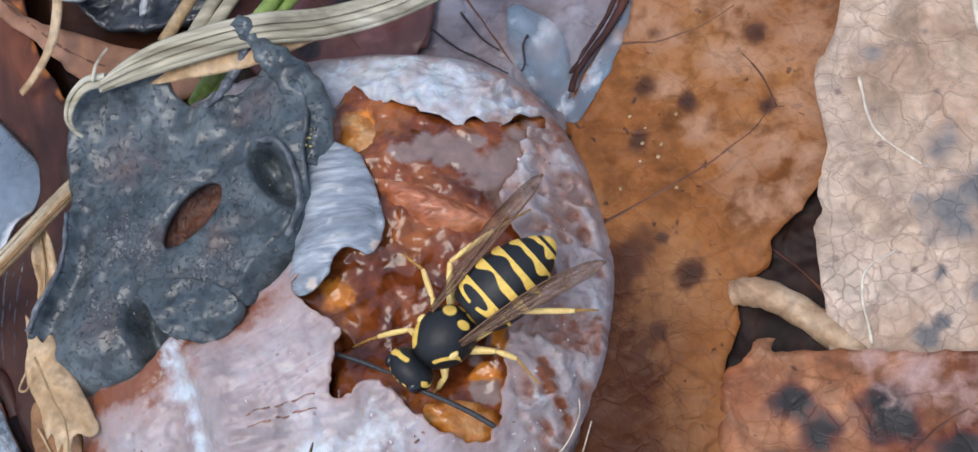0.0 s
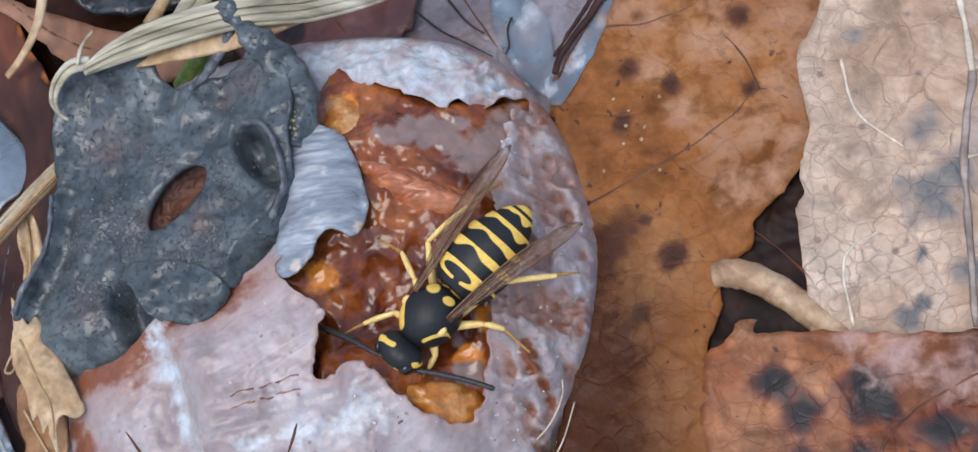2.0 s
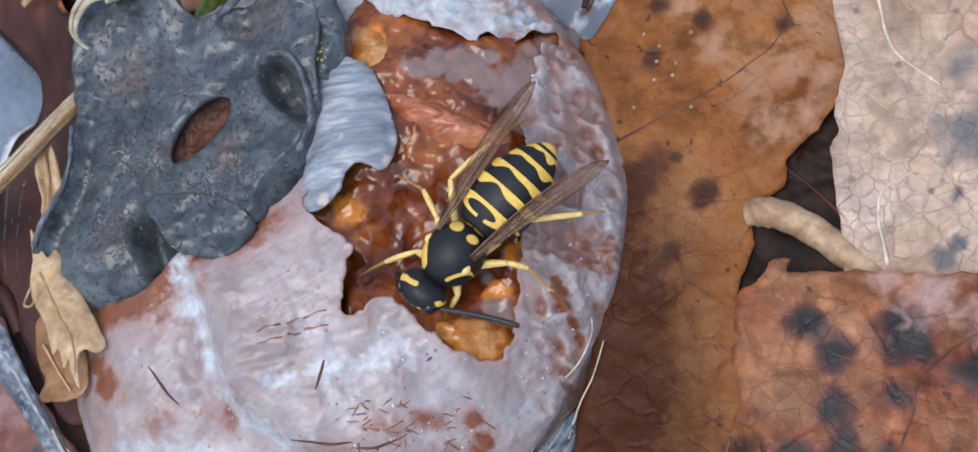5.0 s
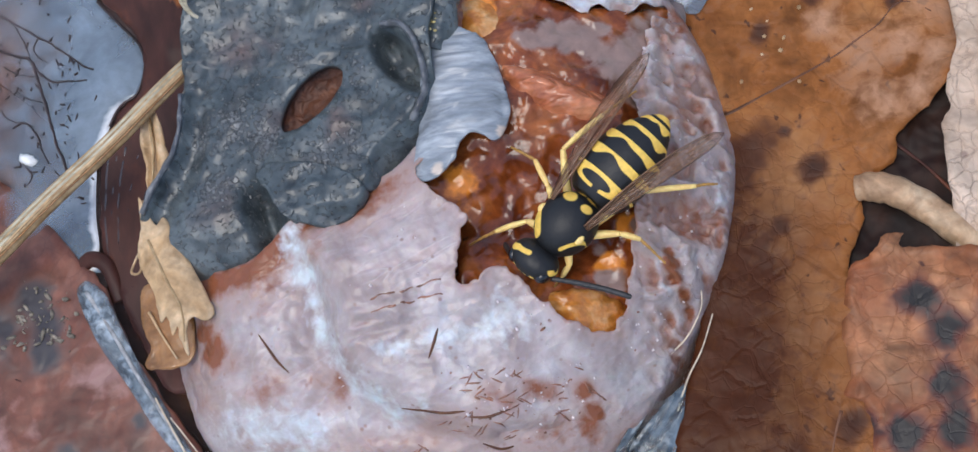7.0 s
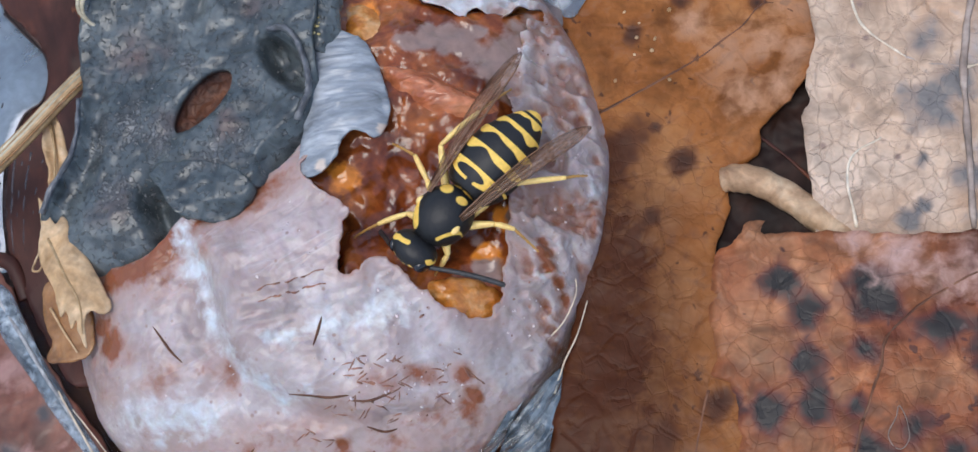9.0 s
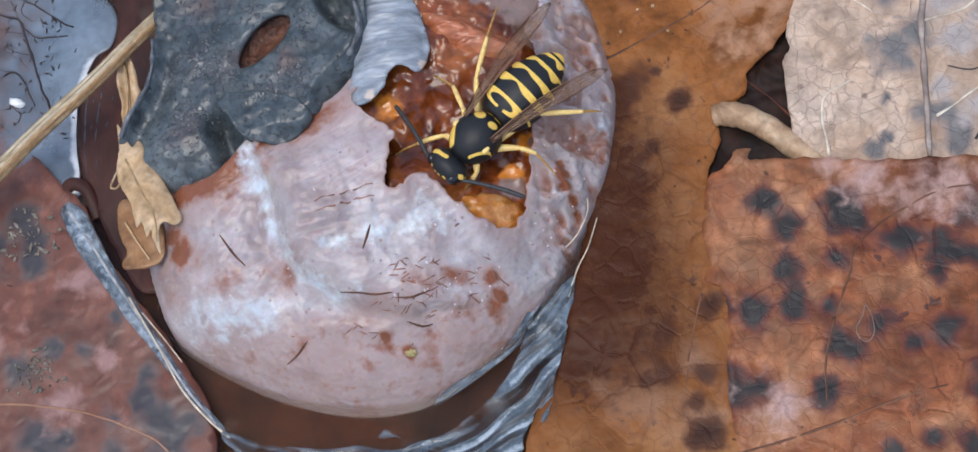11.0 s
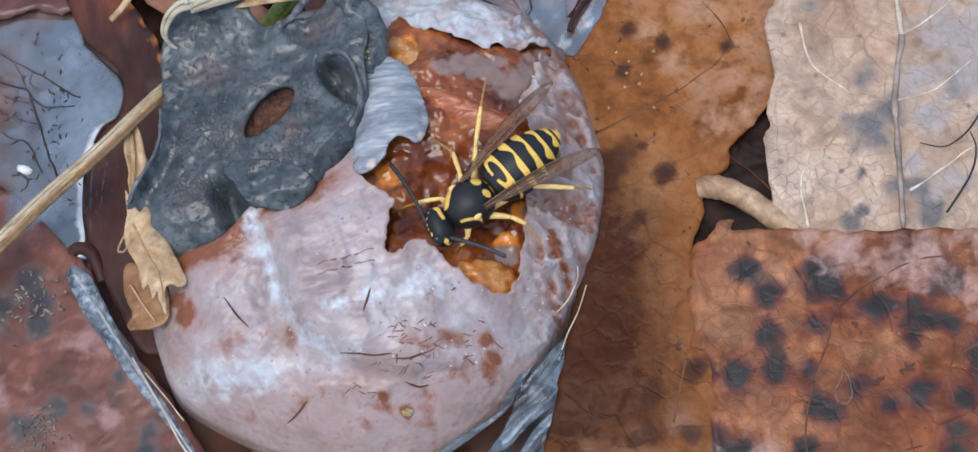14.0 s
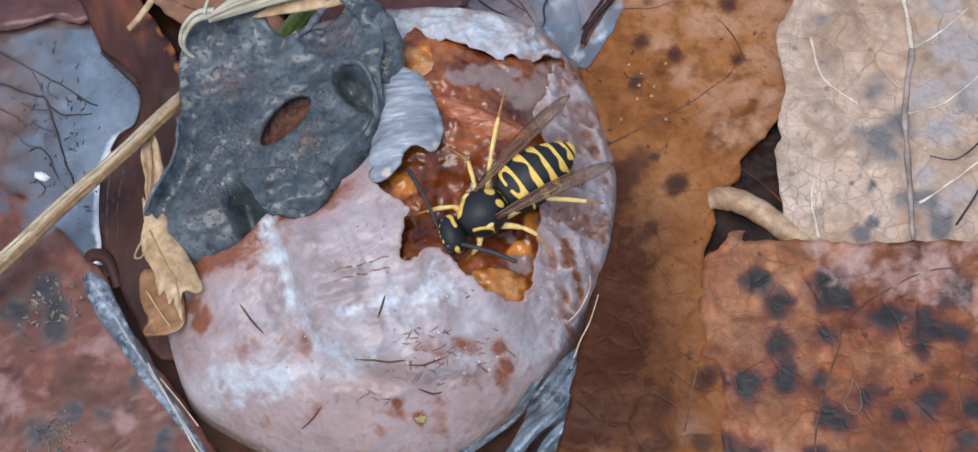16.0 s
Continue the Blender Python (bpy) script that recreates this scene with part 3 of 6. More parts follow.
def build_ground():
    bm = bmesh.new()
    ring, rings = [0.0, 0.03, 0.06, 0.1, 0.2, 0.5, 1.5, 6, 30, 200], []
    centre = bm.verts.new((0, 0, -6))
    for r in ring[1:]:
        rings.append([bm.verts.new((1000 * r * math.cos(a), 1000 * r * math.sin(a), -6 + (1.2 * noise.noise((r * 40, a * 3, 1)) if r < 1 else 0)))
                      for a in (2 * math.pi * k / 64 for k in range(64))])
    for k in range(64):
        bm.faces.new((centre, rings[0][k], rings[0][(k + 1) % 64]))
        for a, b in zip(rings, rings[1:]):
            bm.faces.new((a[k], a[(k + 1) % 64], b[(k + 1) % 64], b[k]))
    tagged(part("ground", bm, SOIL), "dark wet woodland soil under the fallen leaves", "ground", kind="structure")


FRUIT_C = np.array((-5.5, -0.5))
FRUIT_RIM = spline([(13.6, 2), (13.2, 5.5), (11.9, 10.3), (9.3, 14.8), (5.2, 17.3), (-1, 18.8), (-8, 18.8), (-15, 16.5), (-21, 11), (-24, 4),
                    (-24.8, -3), (-24, -8.6), (-22.4, -12.6), (-18.4, -15.7), (-13.5, -18.3), (-8, -19.8), (-3.3, -19.6), (1.6, -17.3),
                    (6.2, -13.5), (9.7, -8.7), (12.3, -3.7)], 8, True)
RIM_A = np.arctan2(FRUIT_RIM[:, 1] - FRUIT_C[1], FRUIT_RIM[:, 0] - FRUIT_C[0])
RIM_R = np.hypot(*(FRUIT_RIM - FRUIT_C).T)
RIM_R = RIM_R[np.argsort(RIM_A)]
RIM_A = np.sort(RIM_A)


def rim_share(pts):
    d = pts - FRUIT_C
    r = np.interp(np.arctan2(d[:, 1], d[:, 0]), RIM_A, RIM_R, period=2 * math.pi)
    return np.hypot(*d.T) / r


def dome(pts):
    """The height of the fruit's skin before it was torn."""
    s = np.clip(rim_share(pts), 0, 1)
    back = np.clip((pts[:, 1] - 6) / 11, 0, 1)
    return -1.2 + 9.6 * (1 - s ** 2.8) ** 0.72 + 0.04 * pts[:, 1] + 3.6 * back ** 1.2 * s ** 3 - 2.8 * np.clip((s - 0.968) / 0.022, 0, 1) * np.clip((4 - pts[:, 1]) / 6, 0, 1)


BAND = spline([(-29.6, 20.8), (-27.7, 18.5), (-26.5, 17.0), (-26.1, 15.4), (-26.7, 13.4), (-28, 12.6), (-28.9, 10.9), (-29.6, 9.2), (-29.8, 6.9), (-29.8, 4.7),
               (-29.6, 2.5), (-30.2, 1.6)], 5)
CREST = spline([(-30.3, 1.2), (-28.9, -1.7), (-26.6, -5.7), (-24.2, -9.7), (-21.8, -12.8), (-20.0, -15.2), (-18.4, -18.5)], 5)


def build_water():
    offs = [-2.2, -1.6, -1.2, -0.9, -0.7, -0.5, -0.35, -0.2, -0.05, 0.1, 0.25, 0.4, 0.6, 0.8, 1.0, 1.3, 1.6, 2.0, 2.5, 3.1, 3.7, 4.3, 4.9, 5.5, 6.3, 7.5, 8.5, 10, 12, 14, 17, 20, 24, 28, 34, 42, 55]
    n = 400
    bm = bmesh.new()
    rings = []
    for off in offs:
        ring = []
        for k in range(n):
            t = 2 * math.pi * k / n
            r = float(np.interp(t, RIM_A, RIM_R, period=2 * math.pi)) + off
            x, y = FRUIT_C[0] + r * math.cos(t), FRUIT_C[1] + r * math.sin(t)
            rise = 0.14 * math.exp(-max(off + 0.6, 0) / 0.35) * (0.7 + 0.5 * noise.noise((x * 0.3, y * 0.3, 2)))
            crest = edge_distance(np.array([(x, y)]), CREST, False)[0] if -40 < x < -12 and y < 4 else 9.0
            rise += 0.13 * math.exp(-(crest / 0.75) ** 2)
            ring.append(bm.verts.new((x, y, WATER_Z + rise + 0.015 * noise.noise((x * 0.12, y * 0.12, 4)))))
        rings.append(ring)
    for p, q in zip(rings, rings[1:]):
        for k in range(n):
            bm.faces.new((p[k], q[k], q[(k + 1) % n], p[(k + 1) % n]))
    ob = tagged(part("water", bm, WATER, turn=False), "shallow clear puddle water mirroring the pale sky", "water", kind="structure")
    ob.visible_shadow = False


# ---- scum and roots on the water ----
def build_films():
    pool = np.vstack([BAND[:-1], spline([(-28.9, 1.0), (-31.0, 1.0), (-33, 2.6), (-35.2, 4.3), (-38.5, 6.5), (-46, 12), (-62, 20), (-62, 29), (-52, 26.8), (-43.4, 25.7),
                                         (-39.8, 24.4), (-37.0, 23.8), (-34.7, 24.1), (-31.9, 23.5), (-30.2, 23.3)], 5)])

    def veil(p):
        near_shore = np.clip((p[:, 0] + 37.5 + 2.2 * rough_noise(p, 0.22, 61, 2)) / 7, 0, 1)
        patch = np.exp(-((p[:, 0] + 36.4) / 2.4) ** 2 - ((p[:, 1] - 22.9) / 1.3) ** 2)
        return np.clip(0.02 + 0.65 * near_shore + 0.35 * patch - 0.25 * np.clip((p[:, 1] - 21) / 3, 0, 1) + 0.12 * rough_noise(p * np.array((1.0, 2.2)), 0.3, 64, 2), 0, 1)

    # White shore edge of the film, with the meniscus shine painted in.
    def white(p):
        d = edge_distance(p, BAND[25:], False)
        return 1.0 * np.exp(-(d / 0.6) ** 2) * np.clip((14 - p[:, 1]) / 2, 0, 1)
    ob = thing("scum_sheen_film", -33, 14, WATER_Z, "thin milky blue-grey scum film on the puddle, mirrored sky in its colour", "film")
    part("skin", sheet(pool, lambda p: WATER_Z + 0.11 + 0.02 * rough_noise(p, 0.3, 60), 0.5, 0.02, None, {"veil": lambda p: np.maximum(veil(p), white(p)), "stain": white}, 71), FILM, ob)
    # Dark shore line is refraction in the meniscus, modelled as a thin tube.
    q = [(x, y, WATER_Z + 0.2) for x, y in BAND[:30]]
    part("refraction_line", tube(q, [0.1 + 0.04 * noise.noise((k * 0.3, 1, 1)) for k in range(len(q))], 6), ROOT, ob, "dark refraction line along the shore, built as a tube")
    ob = thing("rootlets", -35, 15, WATER_Z, "fine black rootlets lying in the shallow puddle", "roots")
    z = WATER_Z + 0.16
    for pts, r0, r1 in (([(-46, 18), (-43.3, 18.5), (-42.4, 18.4), (-40.2, 19.3), (-38.2, 18.9), (-36.0, 17.7), (-34.6, 17.1), (-34.0, 15.4), (-33.2, 12.6), (-32.4, 9.9), (-31.6, 7.6)], 0.1, 0.09),
                        ([(-34.6, 17.1), (-33.8, 15.9), (-32.7, 15.2), (-30.4, 15.0)], 0.09, 0.05), ([(-40.5, 23.3), (-38.3, 22.0), (-36.0, 20.2), (-34.0, 18.8), (-32.1, 17.3), (-30.7, 16.1), (-29.9, 15.7)], 0.08, 0.06),
                        ([(-41.8, 18.0), (-39.9, 16.2), (-38.4, 14.5), (-37.6, 12.9)], 0.06, 0.03), ([(-33.5, 13.7), (-34.9, 14.3), (-35.7, 15.0)], 0.05, 0.03),
                        ([(-35.9, 12.2), (-35.3, 12.5), (-34.6, 12.1), (-34.0, 11.2), (-33.7, 10.2), (-33.3, 9.2)], 0.08, 0.05), ([(-38.8, 15.1), (-37.1, 14.0), (-36.2, 12.9), (-34.3, 12.1)], 0.05, 0.03),
                        ([(-35.1, 9.5), (-34.5, 8.6), (-34.7, 7.9)], 0.06, 0.04), ([(-36.0, 20.2), (-35.2, 18.6), (-34.6, 17.1)], 0.04, 0.04), ([(-34.0, 18.8), (-34.4, 17.9), (-33.4, 16.8)], 0.04, 0.03),
                        ([(-45, 20.6), (-42, 20.4), (-40.6, 21.4), (-39.2, 22.6)], 0.05, 0.03), ([(-36.6, 16.9), (-35.6, 16.2), (-34.2, 15.9)], 0.05, 0.03)):
        q = spline(pts, 7)
        q = q + 0.13 * np.stack([rough_noise(q, 0.9, 5), rough_noise(q, 0.9, 8)], 1)
        part("root", tube([(x, y, z) for x, y in q], [w * (1 + 0.7 * noise.noise((i * 0.7, r0 * 90, 2))) for i, w in enumerate(np.linspace(r0, r1, len(q)))], 6), ROOT, ob)
    rng = random.Random(31)
    bm = bmesh.new()
    for _ in range(85):
        cx, cy, sd = rng.choice(((-31.2, 16.2, 0.9), (-33.6, 14.2, 1.3), (-33.0, 16.6, 1.2), (-32.2, 12.4, 1.0), (-34.6, 9.2, 0.7), (-35.6, 15.2, 1.2), (-34.5, 20.4, 1.6), (-31, 7.4, 1.2)))
        a = rng.gauss(1.5, 0.5) if rng.random() < 0.6 else rng.uniform(0, 6.3)
        m = Matrix.Translation((rng.gauss(cx, sd), rng.gauss(cy, sd), z)) @ Matrix.Rotation(a, 4, "Z") @ Matrix.Diagonal((rng.uniform(0.08, 0.4), rng.uniform(0.04, 0.1), 0.04, 1))
        bmesh.ops.create_icosphere(bm, subdivisions=1, radius=1.0, matrix=m)
    tagged(part("root_crumb", bm, ROOT, ob, "tiny black crumbs"), kind="stuff")

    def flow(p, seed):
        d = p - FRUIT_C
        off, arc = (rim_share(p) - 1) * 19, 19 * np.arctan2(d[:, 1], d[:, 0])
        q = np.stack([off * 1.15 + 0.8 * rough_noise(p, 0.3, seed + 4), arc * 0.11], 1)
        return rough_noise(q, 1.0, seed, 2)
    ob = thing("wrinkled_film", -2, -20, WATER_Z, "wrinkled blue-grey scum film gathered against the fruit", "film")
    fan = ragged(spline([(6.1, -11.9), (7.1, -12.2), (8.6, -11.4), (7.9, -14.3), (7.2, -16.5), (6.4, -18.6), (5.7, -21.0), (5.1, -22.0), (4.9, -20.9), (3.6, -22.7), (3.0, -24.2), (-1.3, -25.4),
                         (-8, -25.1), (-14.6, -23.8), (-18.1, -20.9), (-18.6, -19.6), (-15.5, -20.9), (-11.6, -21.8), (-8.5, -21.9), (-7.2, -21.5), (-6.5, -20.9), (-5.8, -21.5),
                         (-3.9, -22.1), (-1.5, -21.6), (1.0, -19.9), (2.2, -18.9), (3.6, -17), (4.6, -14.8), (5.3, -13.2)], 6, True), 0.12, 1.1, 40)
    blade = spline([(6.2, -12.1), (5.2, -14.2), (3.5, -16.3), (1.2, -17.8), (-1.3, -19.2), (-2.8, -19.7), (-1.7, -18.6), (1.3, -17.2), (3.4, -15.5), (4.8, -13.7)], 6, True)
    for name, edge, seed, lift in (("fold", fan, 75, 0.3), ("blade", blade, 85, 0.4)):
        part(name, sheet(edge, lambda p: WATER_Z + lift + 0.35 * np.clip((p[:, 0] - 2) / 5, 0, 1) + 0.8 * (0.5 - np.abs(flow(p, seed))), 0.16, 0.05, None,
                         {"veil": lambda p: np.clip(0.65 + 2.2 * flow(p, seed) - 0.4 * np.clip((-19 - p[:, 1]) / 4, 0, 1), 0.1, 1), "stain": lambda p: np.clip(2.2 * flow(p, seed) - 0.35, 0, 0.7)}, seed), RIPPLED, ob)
    # Milky patches whose colour also carries the bluish sheen of sky.
    ob = thing("wet_film", 10, 17, 0.3, "milky wet film between the fruit and the leaf behind, sky sheen in its colour", "film")
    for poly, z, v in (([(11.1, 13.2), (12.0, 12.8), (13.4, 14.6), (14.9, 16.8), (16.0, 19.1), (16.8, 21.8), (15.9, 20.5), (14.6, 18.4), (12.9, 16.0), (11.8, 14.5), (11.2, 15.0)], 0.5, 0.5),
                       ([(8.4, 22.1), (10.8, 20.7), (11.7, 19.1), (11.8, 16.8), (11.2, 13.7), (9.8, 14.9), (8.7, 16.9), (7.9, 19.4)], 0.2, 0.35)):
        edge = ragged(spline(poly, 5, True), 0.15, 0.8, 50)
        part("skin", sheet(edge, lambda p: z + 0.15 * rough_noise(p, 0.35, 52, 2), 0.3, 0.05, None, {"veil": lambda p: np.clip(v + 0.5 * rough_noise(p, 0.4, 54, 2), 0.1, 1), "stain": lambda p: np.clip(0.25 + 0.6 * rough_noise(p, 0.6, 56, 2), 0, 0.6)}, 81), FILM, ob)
    ob = thing("rolled_leaf_edge", 14, 19, 0.6, "rolled dark brown wet leaf edge", "leaf scrap")
    for pts, r0 in (([(17.6, 26.0), (16.6, 22.7), (16.0, 20.7), (14.7, 18.8), (13.3, 17.3), (12.3, 16.1), (11.8, 14.9)], 0.34), ([(16.0, 22.0), (14.6, 19.6), (13.0, 17.6), (11.9, 16.2)], 0.2)):
        q = spline(pts, 6)
        part("roll", gnarl(tube([(x, y, 0.75 + 0.1 * noise.noise((x, y, 1))) for x, y in q], np.linspace(r0, 0.6 * r0, len(q)), 10, 0.7), 0.08, 1.2, 3), CURLED, ob)
    ob = thing("rootlets", 6, 19, 0.4, "fine black rootlets on the wet leaf behind the fruit", "roots")
    for pts in ([(9.3, 19.7), (8.9, 18.9), (8.9, 17.7), (8.6, 17.1)], [(2.7, 21.5), (4.3, 19.7), (5.9, 18.5), (7.7, 17.1)], [(4.9, 22.2), (6.1, 20.1), (7.3, 18.9)]):
        q = spline(pts, 6)
        part("root", tube([(x, y, 0.42) for x, y in q], np.linspace(0.09, 0.05, len(q)), 6), ROOT, ob)
    ob = thing("blue_grey_streak", -27, -6, 0, "smooth blue-grey streak along the leaf edge", "film")
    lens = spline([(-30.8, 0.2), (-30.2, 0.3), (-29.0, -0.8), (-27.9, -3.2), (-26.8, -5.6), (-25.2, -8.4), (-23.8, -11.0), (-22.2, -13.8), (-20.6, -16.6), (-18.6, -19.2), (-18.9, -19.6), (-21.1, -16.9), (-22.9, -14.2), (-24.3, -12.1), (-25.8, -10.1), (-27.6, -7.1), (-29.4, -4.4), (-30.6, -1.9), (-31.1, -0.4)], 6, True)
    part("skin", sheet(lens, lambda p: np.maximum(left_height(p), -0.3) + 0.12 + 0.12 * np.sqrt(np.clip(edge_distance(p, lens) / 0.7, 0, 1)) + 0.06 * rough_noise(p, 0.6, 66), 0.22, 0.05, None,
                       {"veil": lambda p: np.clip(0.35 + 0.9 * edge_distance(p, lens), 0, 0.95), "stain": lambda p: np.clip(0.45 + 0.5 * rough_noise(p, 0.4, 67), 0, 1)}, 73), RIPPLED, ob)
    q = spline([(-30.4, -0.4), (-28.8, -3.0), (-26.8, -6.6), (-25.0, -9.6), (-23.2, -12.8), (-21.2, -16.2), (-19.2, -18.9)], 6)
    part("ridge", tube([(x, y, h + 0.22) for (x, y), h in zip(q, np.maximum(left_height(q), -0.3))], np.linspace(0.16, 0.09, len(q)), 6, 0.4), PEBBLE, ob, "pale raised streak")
    for pts in ([(10.2, -5.7, 1.6), (10.1, -6.9, 1.4), (9.2, -8.4, 1.2), (8.2, -9.3, 1.1), (7.1, -10.0, 1.2)], [(10.7, -7.2, 0.6), (9.8, -9.3, 0.5), (8.8, -10.9, 0.4), (7.9, -12.9, 0.3)]):
        ob = thing("dry_hair", *pts[1], "thin pale dry plant hair beside the fruit", "plant hair", group="plant hairs")
        p, r = along(pts, 0.04, 0.07)
        part("stem", tube(p, r, 6, 0.6), VEIN_PALE, ob)
    ob = thing("dry_hair", -21.7, -16, 0, "thin pale dry plant hair at the waterline", "plant hair", group="plant hairs")
    p, r = along([(-25.6, -8.2, 0.1), (-25.0, -9.4, 0.1), (-23.3, -12.7, 0.0), (-21.7, -16.0, 0.0), (-19.8, -18.5, 0.0), (-18.2, -20.1, 0.0)], 0.06, 0.1)
    part("stem", tube(p, r, 6, 0.6), VEIN_PALE, ob)
    p, r = along([(-24.6, -9.6, 0.1), (-23.0, -11.8, 0.1), (-21.6, -13.9, 0.05)], 0.05, 0.05)
    part("stem", tube(p, r, 6, 0.6), VEIN_PALE, ob)


# ---- leaves ----
def leaf(name, control, height, material, label, step=0.6, thick=0.2, rag=0.25, marks=None, n=8, seed=1):
    edge = ragged(spline(control, n, True), rag, 0.9, seed)
    c = np.mean(control, 0)
    ob = thing(name, c[0], c[1], float(height(c[None])[0]), label, "leaf")
    part("blade", sheet(edge, height, step, thick, None, marks, seed), material, ob)
    return ob


def amber_height(p):
    z = 0.2 + 0.35 * rough_noise(p, 0.12, 1, 2) + 0.2 * np.abs(rough_noise(p, 0.3, 3, 2))
    tip = np.clip((p[:, 0] - 20) / 7, 0, 1) * np.clip((p[:, 1] + 3) / 6, 0, 1) * np.clip((9 - p[:, 1]) / 3, 0, 1)
    near = np.clip((p[:, 1] + 24) / 10, 0, 1)
    return z + 1.3 * tip ** 1.5 - 0.15 * (1 - near)


def red_height(p):
    lip = np.clip((p[:, 1] + 9 + 0.12 * (p[:, 0] - 20)) / 4, 0, 1)
    z = 0.7 + 0.3 * rough_noise(p, 0.11, 7, 2) + 0.28 * np.abs(rough_noise(p, 0.3, 2, 2)) + 1.5 * lip ** 2
    w = np.clip((23.5 - p[:, 0]) / 4, 0, 1) * np.clip((-7 - p[:, 1]) / 4, 0, 1)
    return (1 - w) * (z - 0.5 * np.clip((22 - p[:, 0]) / 4, 0, 1)) + w * (amber_height(p) + 0.1)


def pale_height(p):
    return 1.2 + 0.05 * (p[:, 0] - 26) + 0.09 * p[:, 1] + 0.35 * rough_noise(p, 0.1, 11, 2) + 0.12 * rough_noise(p, 0.5, 6)


def left_height(p):
    edge = np.clip((p[:, 0] + 0.75 * p[:, 1] + 33.5) / 6, 0, 1)
    wet = np.clip((p[:, 1] - 2) / 8, 0, 1)
    return -0.3 - 0.5 * wet + 0.16 * rough_noise(p, 0.1, 15, 2) + 0.3 * edge ** 2


def sunk_height(p):
    return -2.2 + 0.4 * rough_noise(p, 0.1, 17, 2)


def curled_height(p):
    d = np.clip((p[:, 0] + 0.35 * p[:, 1] + 22.5) / 4, 0, 1)
    return -0.25 + 0.2 * rough_noise(p, 0.2, 19) + 2.2 * d * np.clip((p[:, 1] - 9) / 6, 0, 1)


def maroon_height(p):
    return 0.3 + 0.5 * rough_noise(p, 0.13, 21, 2) + 0.15 * rough_noise(p, 0.5, 4)


AMBER_SPOTS = [(24.3, 17.1, 0.7), (16.6, 14.6, 0.7), (19.3, 12.8, 0.5), (15.7, 10.8, 0.6), (18.0, 1.5, 0.9), (14.6, 2.9, 1.3), (15.4, -2.1, 0.5),
               (24.2, 11.8, 0.5), (17.5, 18.4, 0.5), (16.5, 3.9, 0.4), (14.4, -4.4, 0.6), (11.0, -12.8, 0.9), (14.5, -16.2, 0.7), (14.4, -19.4, 1.0),
               (8.0, -17.5, 1.1), (12.9, -19.7, 0.7), (18.1, -14.6, 0.9), (17.0, -19.9, 0.8), (16.0, -22.0, 0.8), (16.3, -24.0, 1.3)]
AMBER_SPECKS = [(16.3, 11.6), (16.0, 10.6), (15.7, 9.4), (17.8, 7.2), (14.2, 7.8), (16.9, 9.5), (18.4, 12.2), (17.2, 10.3), (15.4, 12.6)]
# Dark patches by the fruit: soaked leaf plus the fruit's shade, as colour.
AMBER_WET_SHADE = [(13.2, 3.5, 0.8), (12.6, 1, 1.3), (12.2, -4, 2.4), (11, -8.5, 3.0), (9.8, -13, 2.2), (11.4, -11.5, 2.0),
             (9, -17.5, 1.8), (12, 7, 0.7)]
AMBER_DRY = [(17.5, 19, 2.4), (18.5, 14.5, 1.3), (22.8, 5.6, 1.8), (21.8, 8.2, 1.6), (20, 11, 1.2), (27.3, 11.4, 2.6), (30, 10, 2.0), (25, 5.4, 1.6), (27.6, 16, 3.0), (24.4, 9, 1.8), (29, 22, 3.5), (22.6, 15.5, 2.4), (23, 20, 3.0), (26.3, 8, 1.4), (16.4, -18.6, 1.4), (12.5, -21.5, 2.2), (16, -23, 2.2), (9.5, -19.8, 1.0)]
RED_SPOTS = [(23.0, -7.7, 1.0), (24.2, -9.9, 1.1), (28.6, -9.5, 1.6), (27.4, -12.8, 0.9), (32.2, -11.9, 1.1), (35.2, -13.2, 1.3), (37.5, -10.6, 1.3),
             (37.4, -13.8, 0.8), (34.4, -14.8, 0.7), (40.9, -13.0, 0.9), (23.4, -13.3, 1.2), (23.8, -15.9, 1.2), (21.2, -15.8, 1.1),
             (26.4, -16.2, 0.5), (29.8, -18.2, 0.9), (34.4, -18.8, 1.0)]
RED_SPOTS_LOW = [(37.2, -19.8, 1.0), (36.3, -22.0, 0.8), (27.0, -19.4, 1.2), (25.5, -22.2, 1.1), (18.3, -21.3, 1.6), (20.6, -21.3, 1.2), (18.6, -15.2, 0.9),
                 (39.7, -17.2, 1.9), (35.8, -23.8, 0.9), (37.1, -25.1, 0.7), (31.8, -19.6, 0.7), (29.1, -27.0, 0.8), (31.8, -26.5, 0.7),
                 (34.5, -27.1, 0.8), (16.3, -24.0, 1.3)]
PALE_SPOTS = [(34.2, 2.5, 1.7), (34.0, 6.6, 1.0), (35.9, 3.4, 1.3), (34.8, 1.2, 0.9), (35.5, -2.8, 1.0), (31.4, -5.4, 0.8), (31.2, 13.1, 0.6),
              (37.6, -5.1, 1.2), (37.0, -3.2, 1.0), (32.9, -1.2, 0.4), (32.5, -4.2, 0.5), (35.4, -5.5, 0.6), (41.2, 4.6, 1.2), (45, 4, 1.6)]
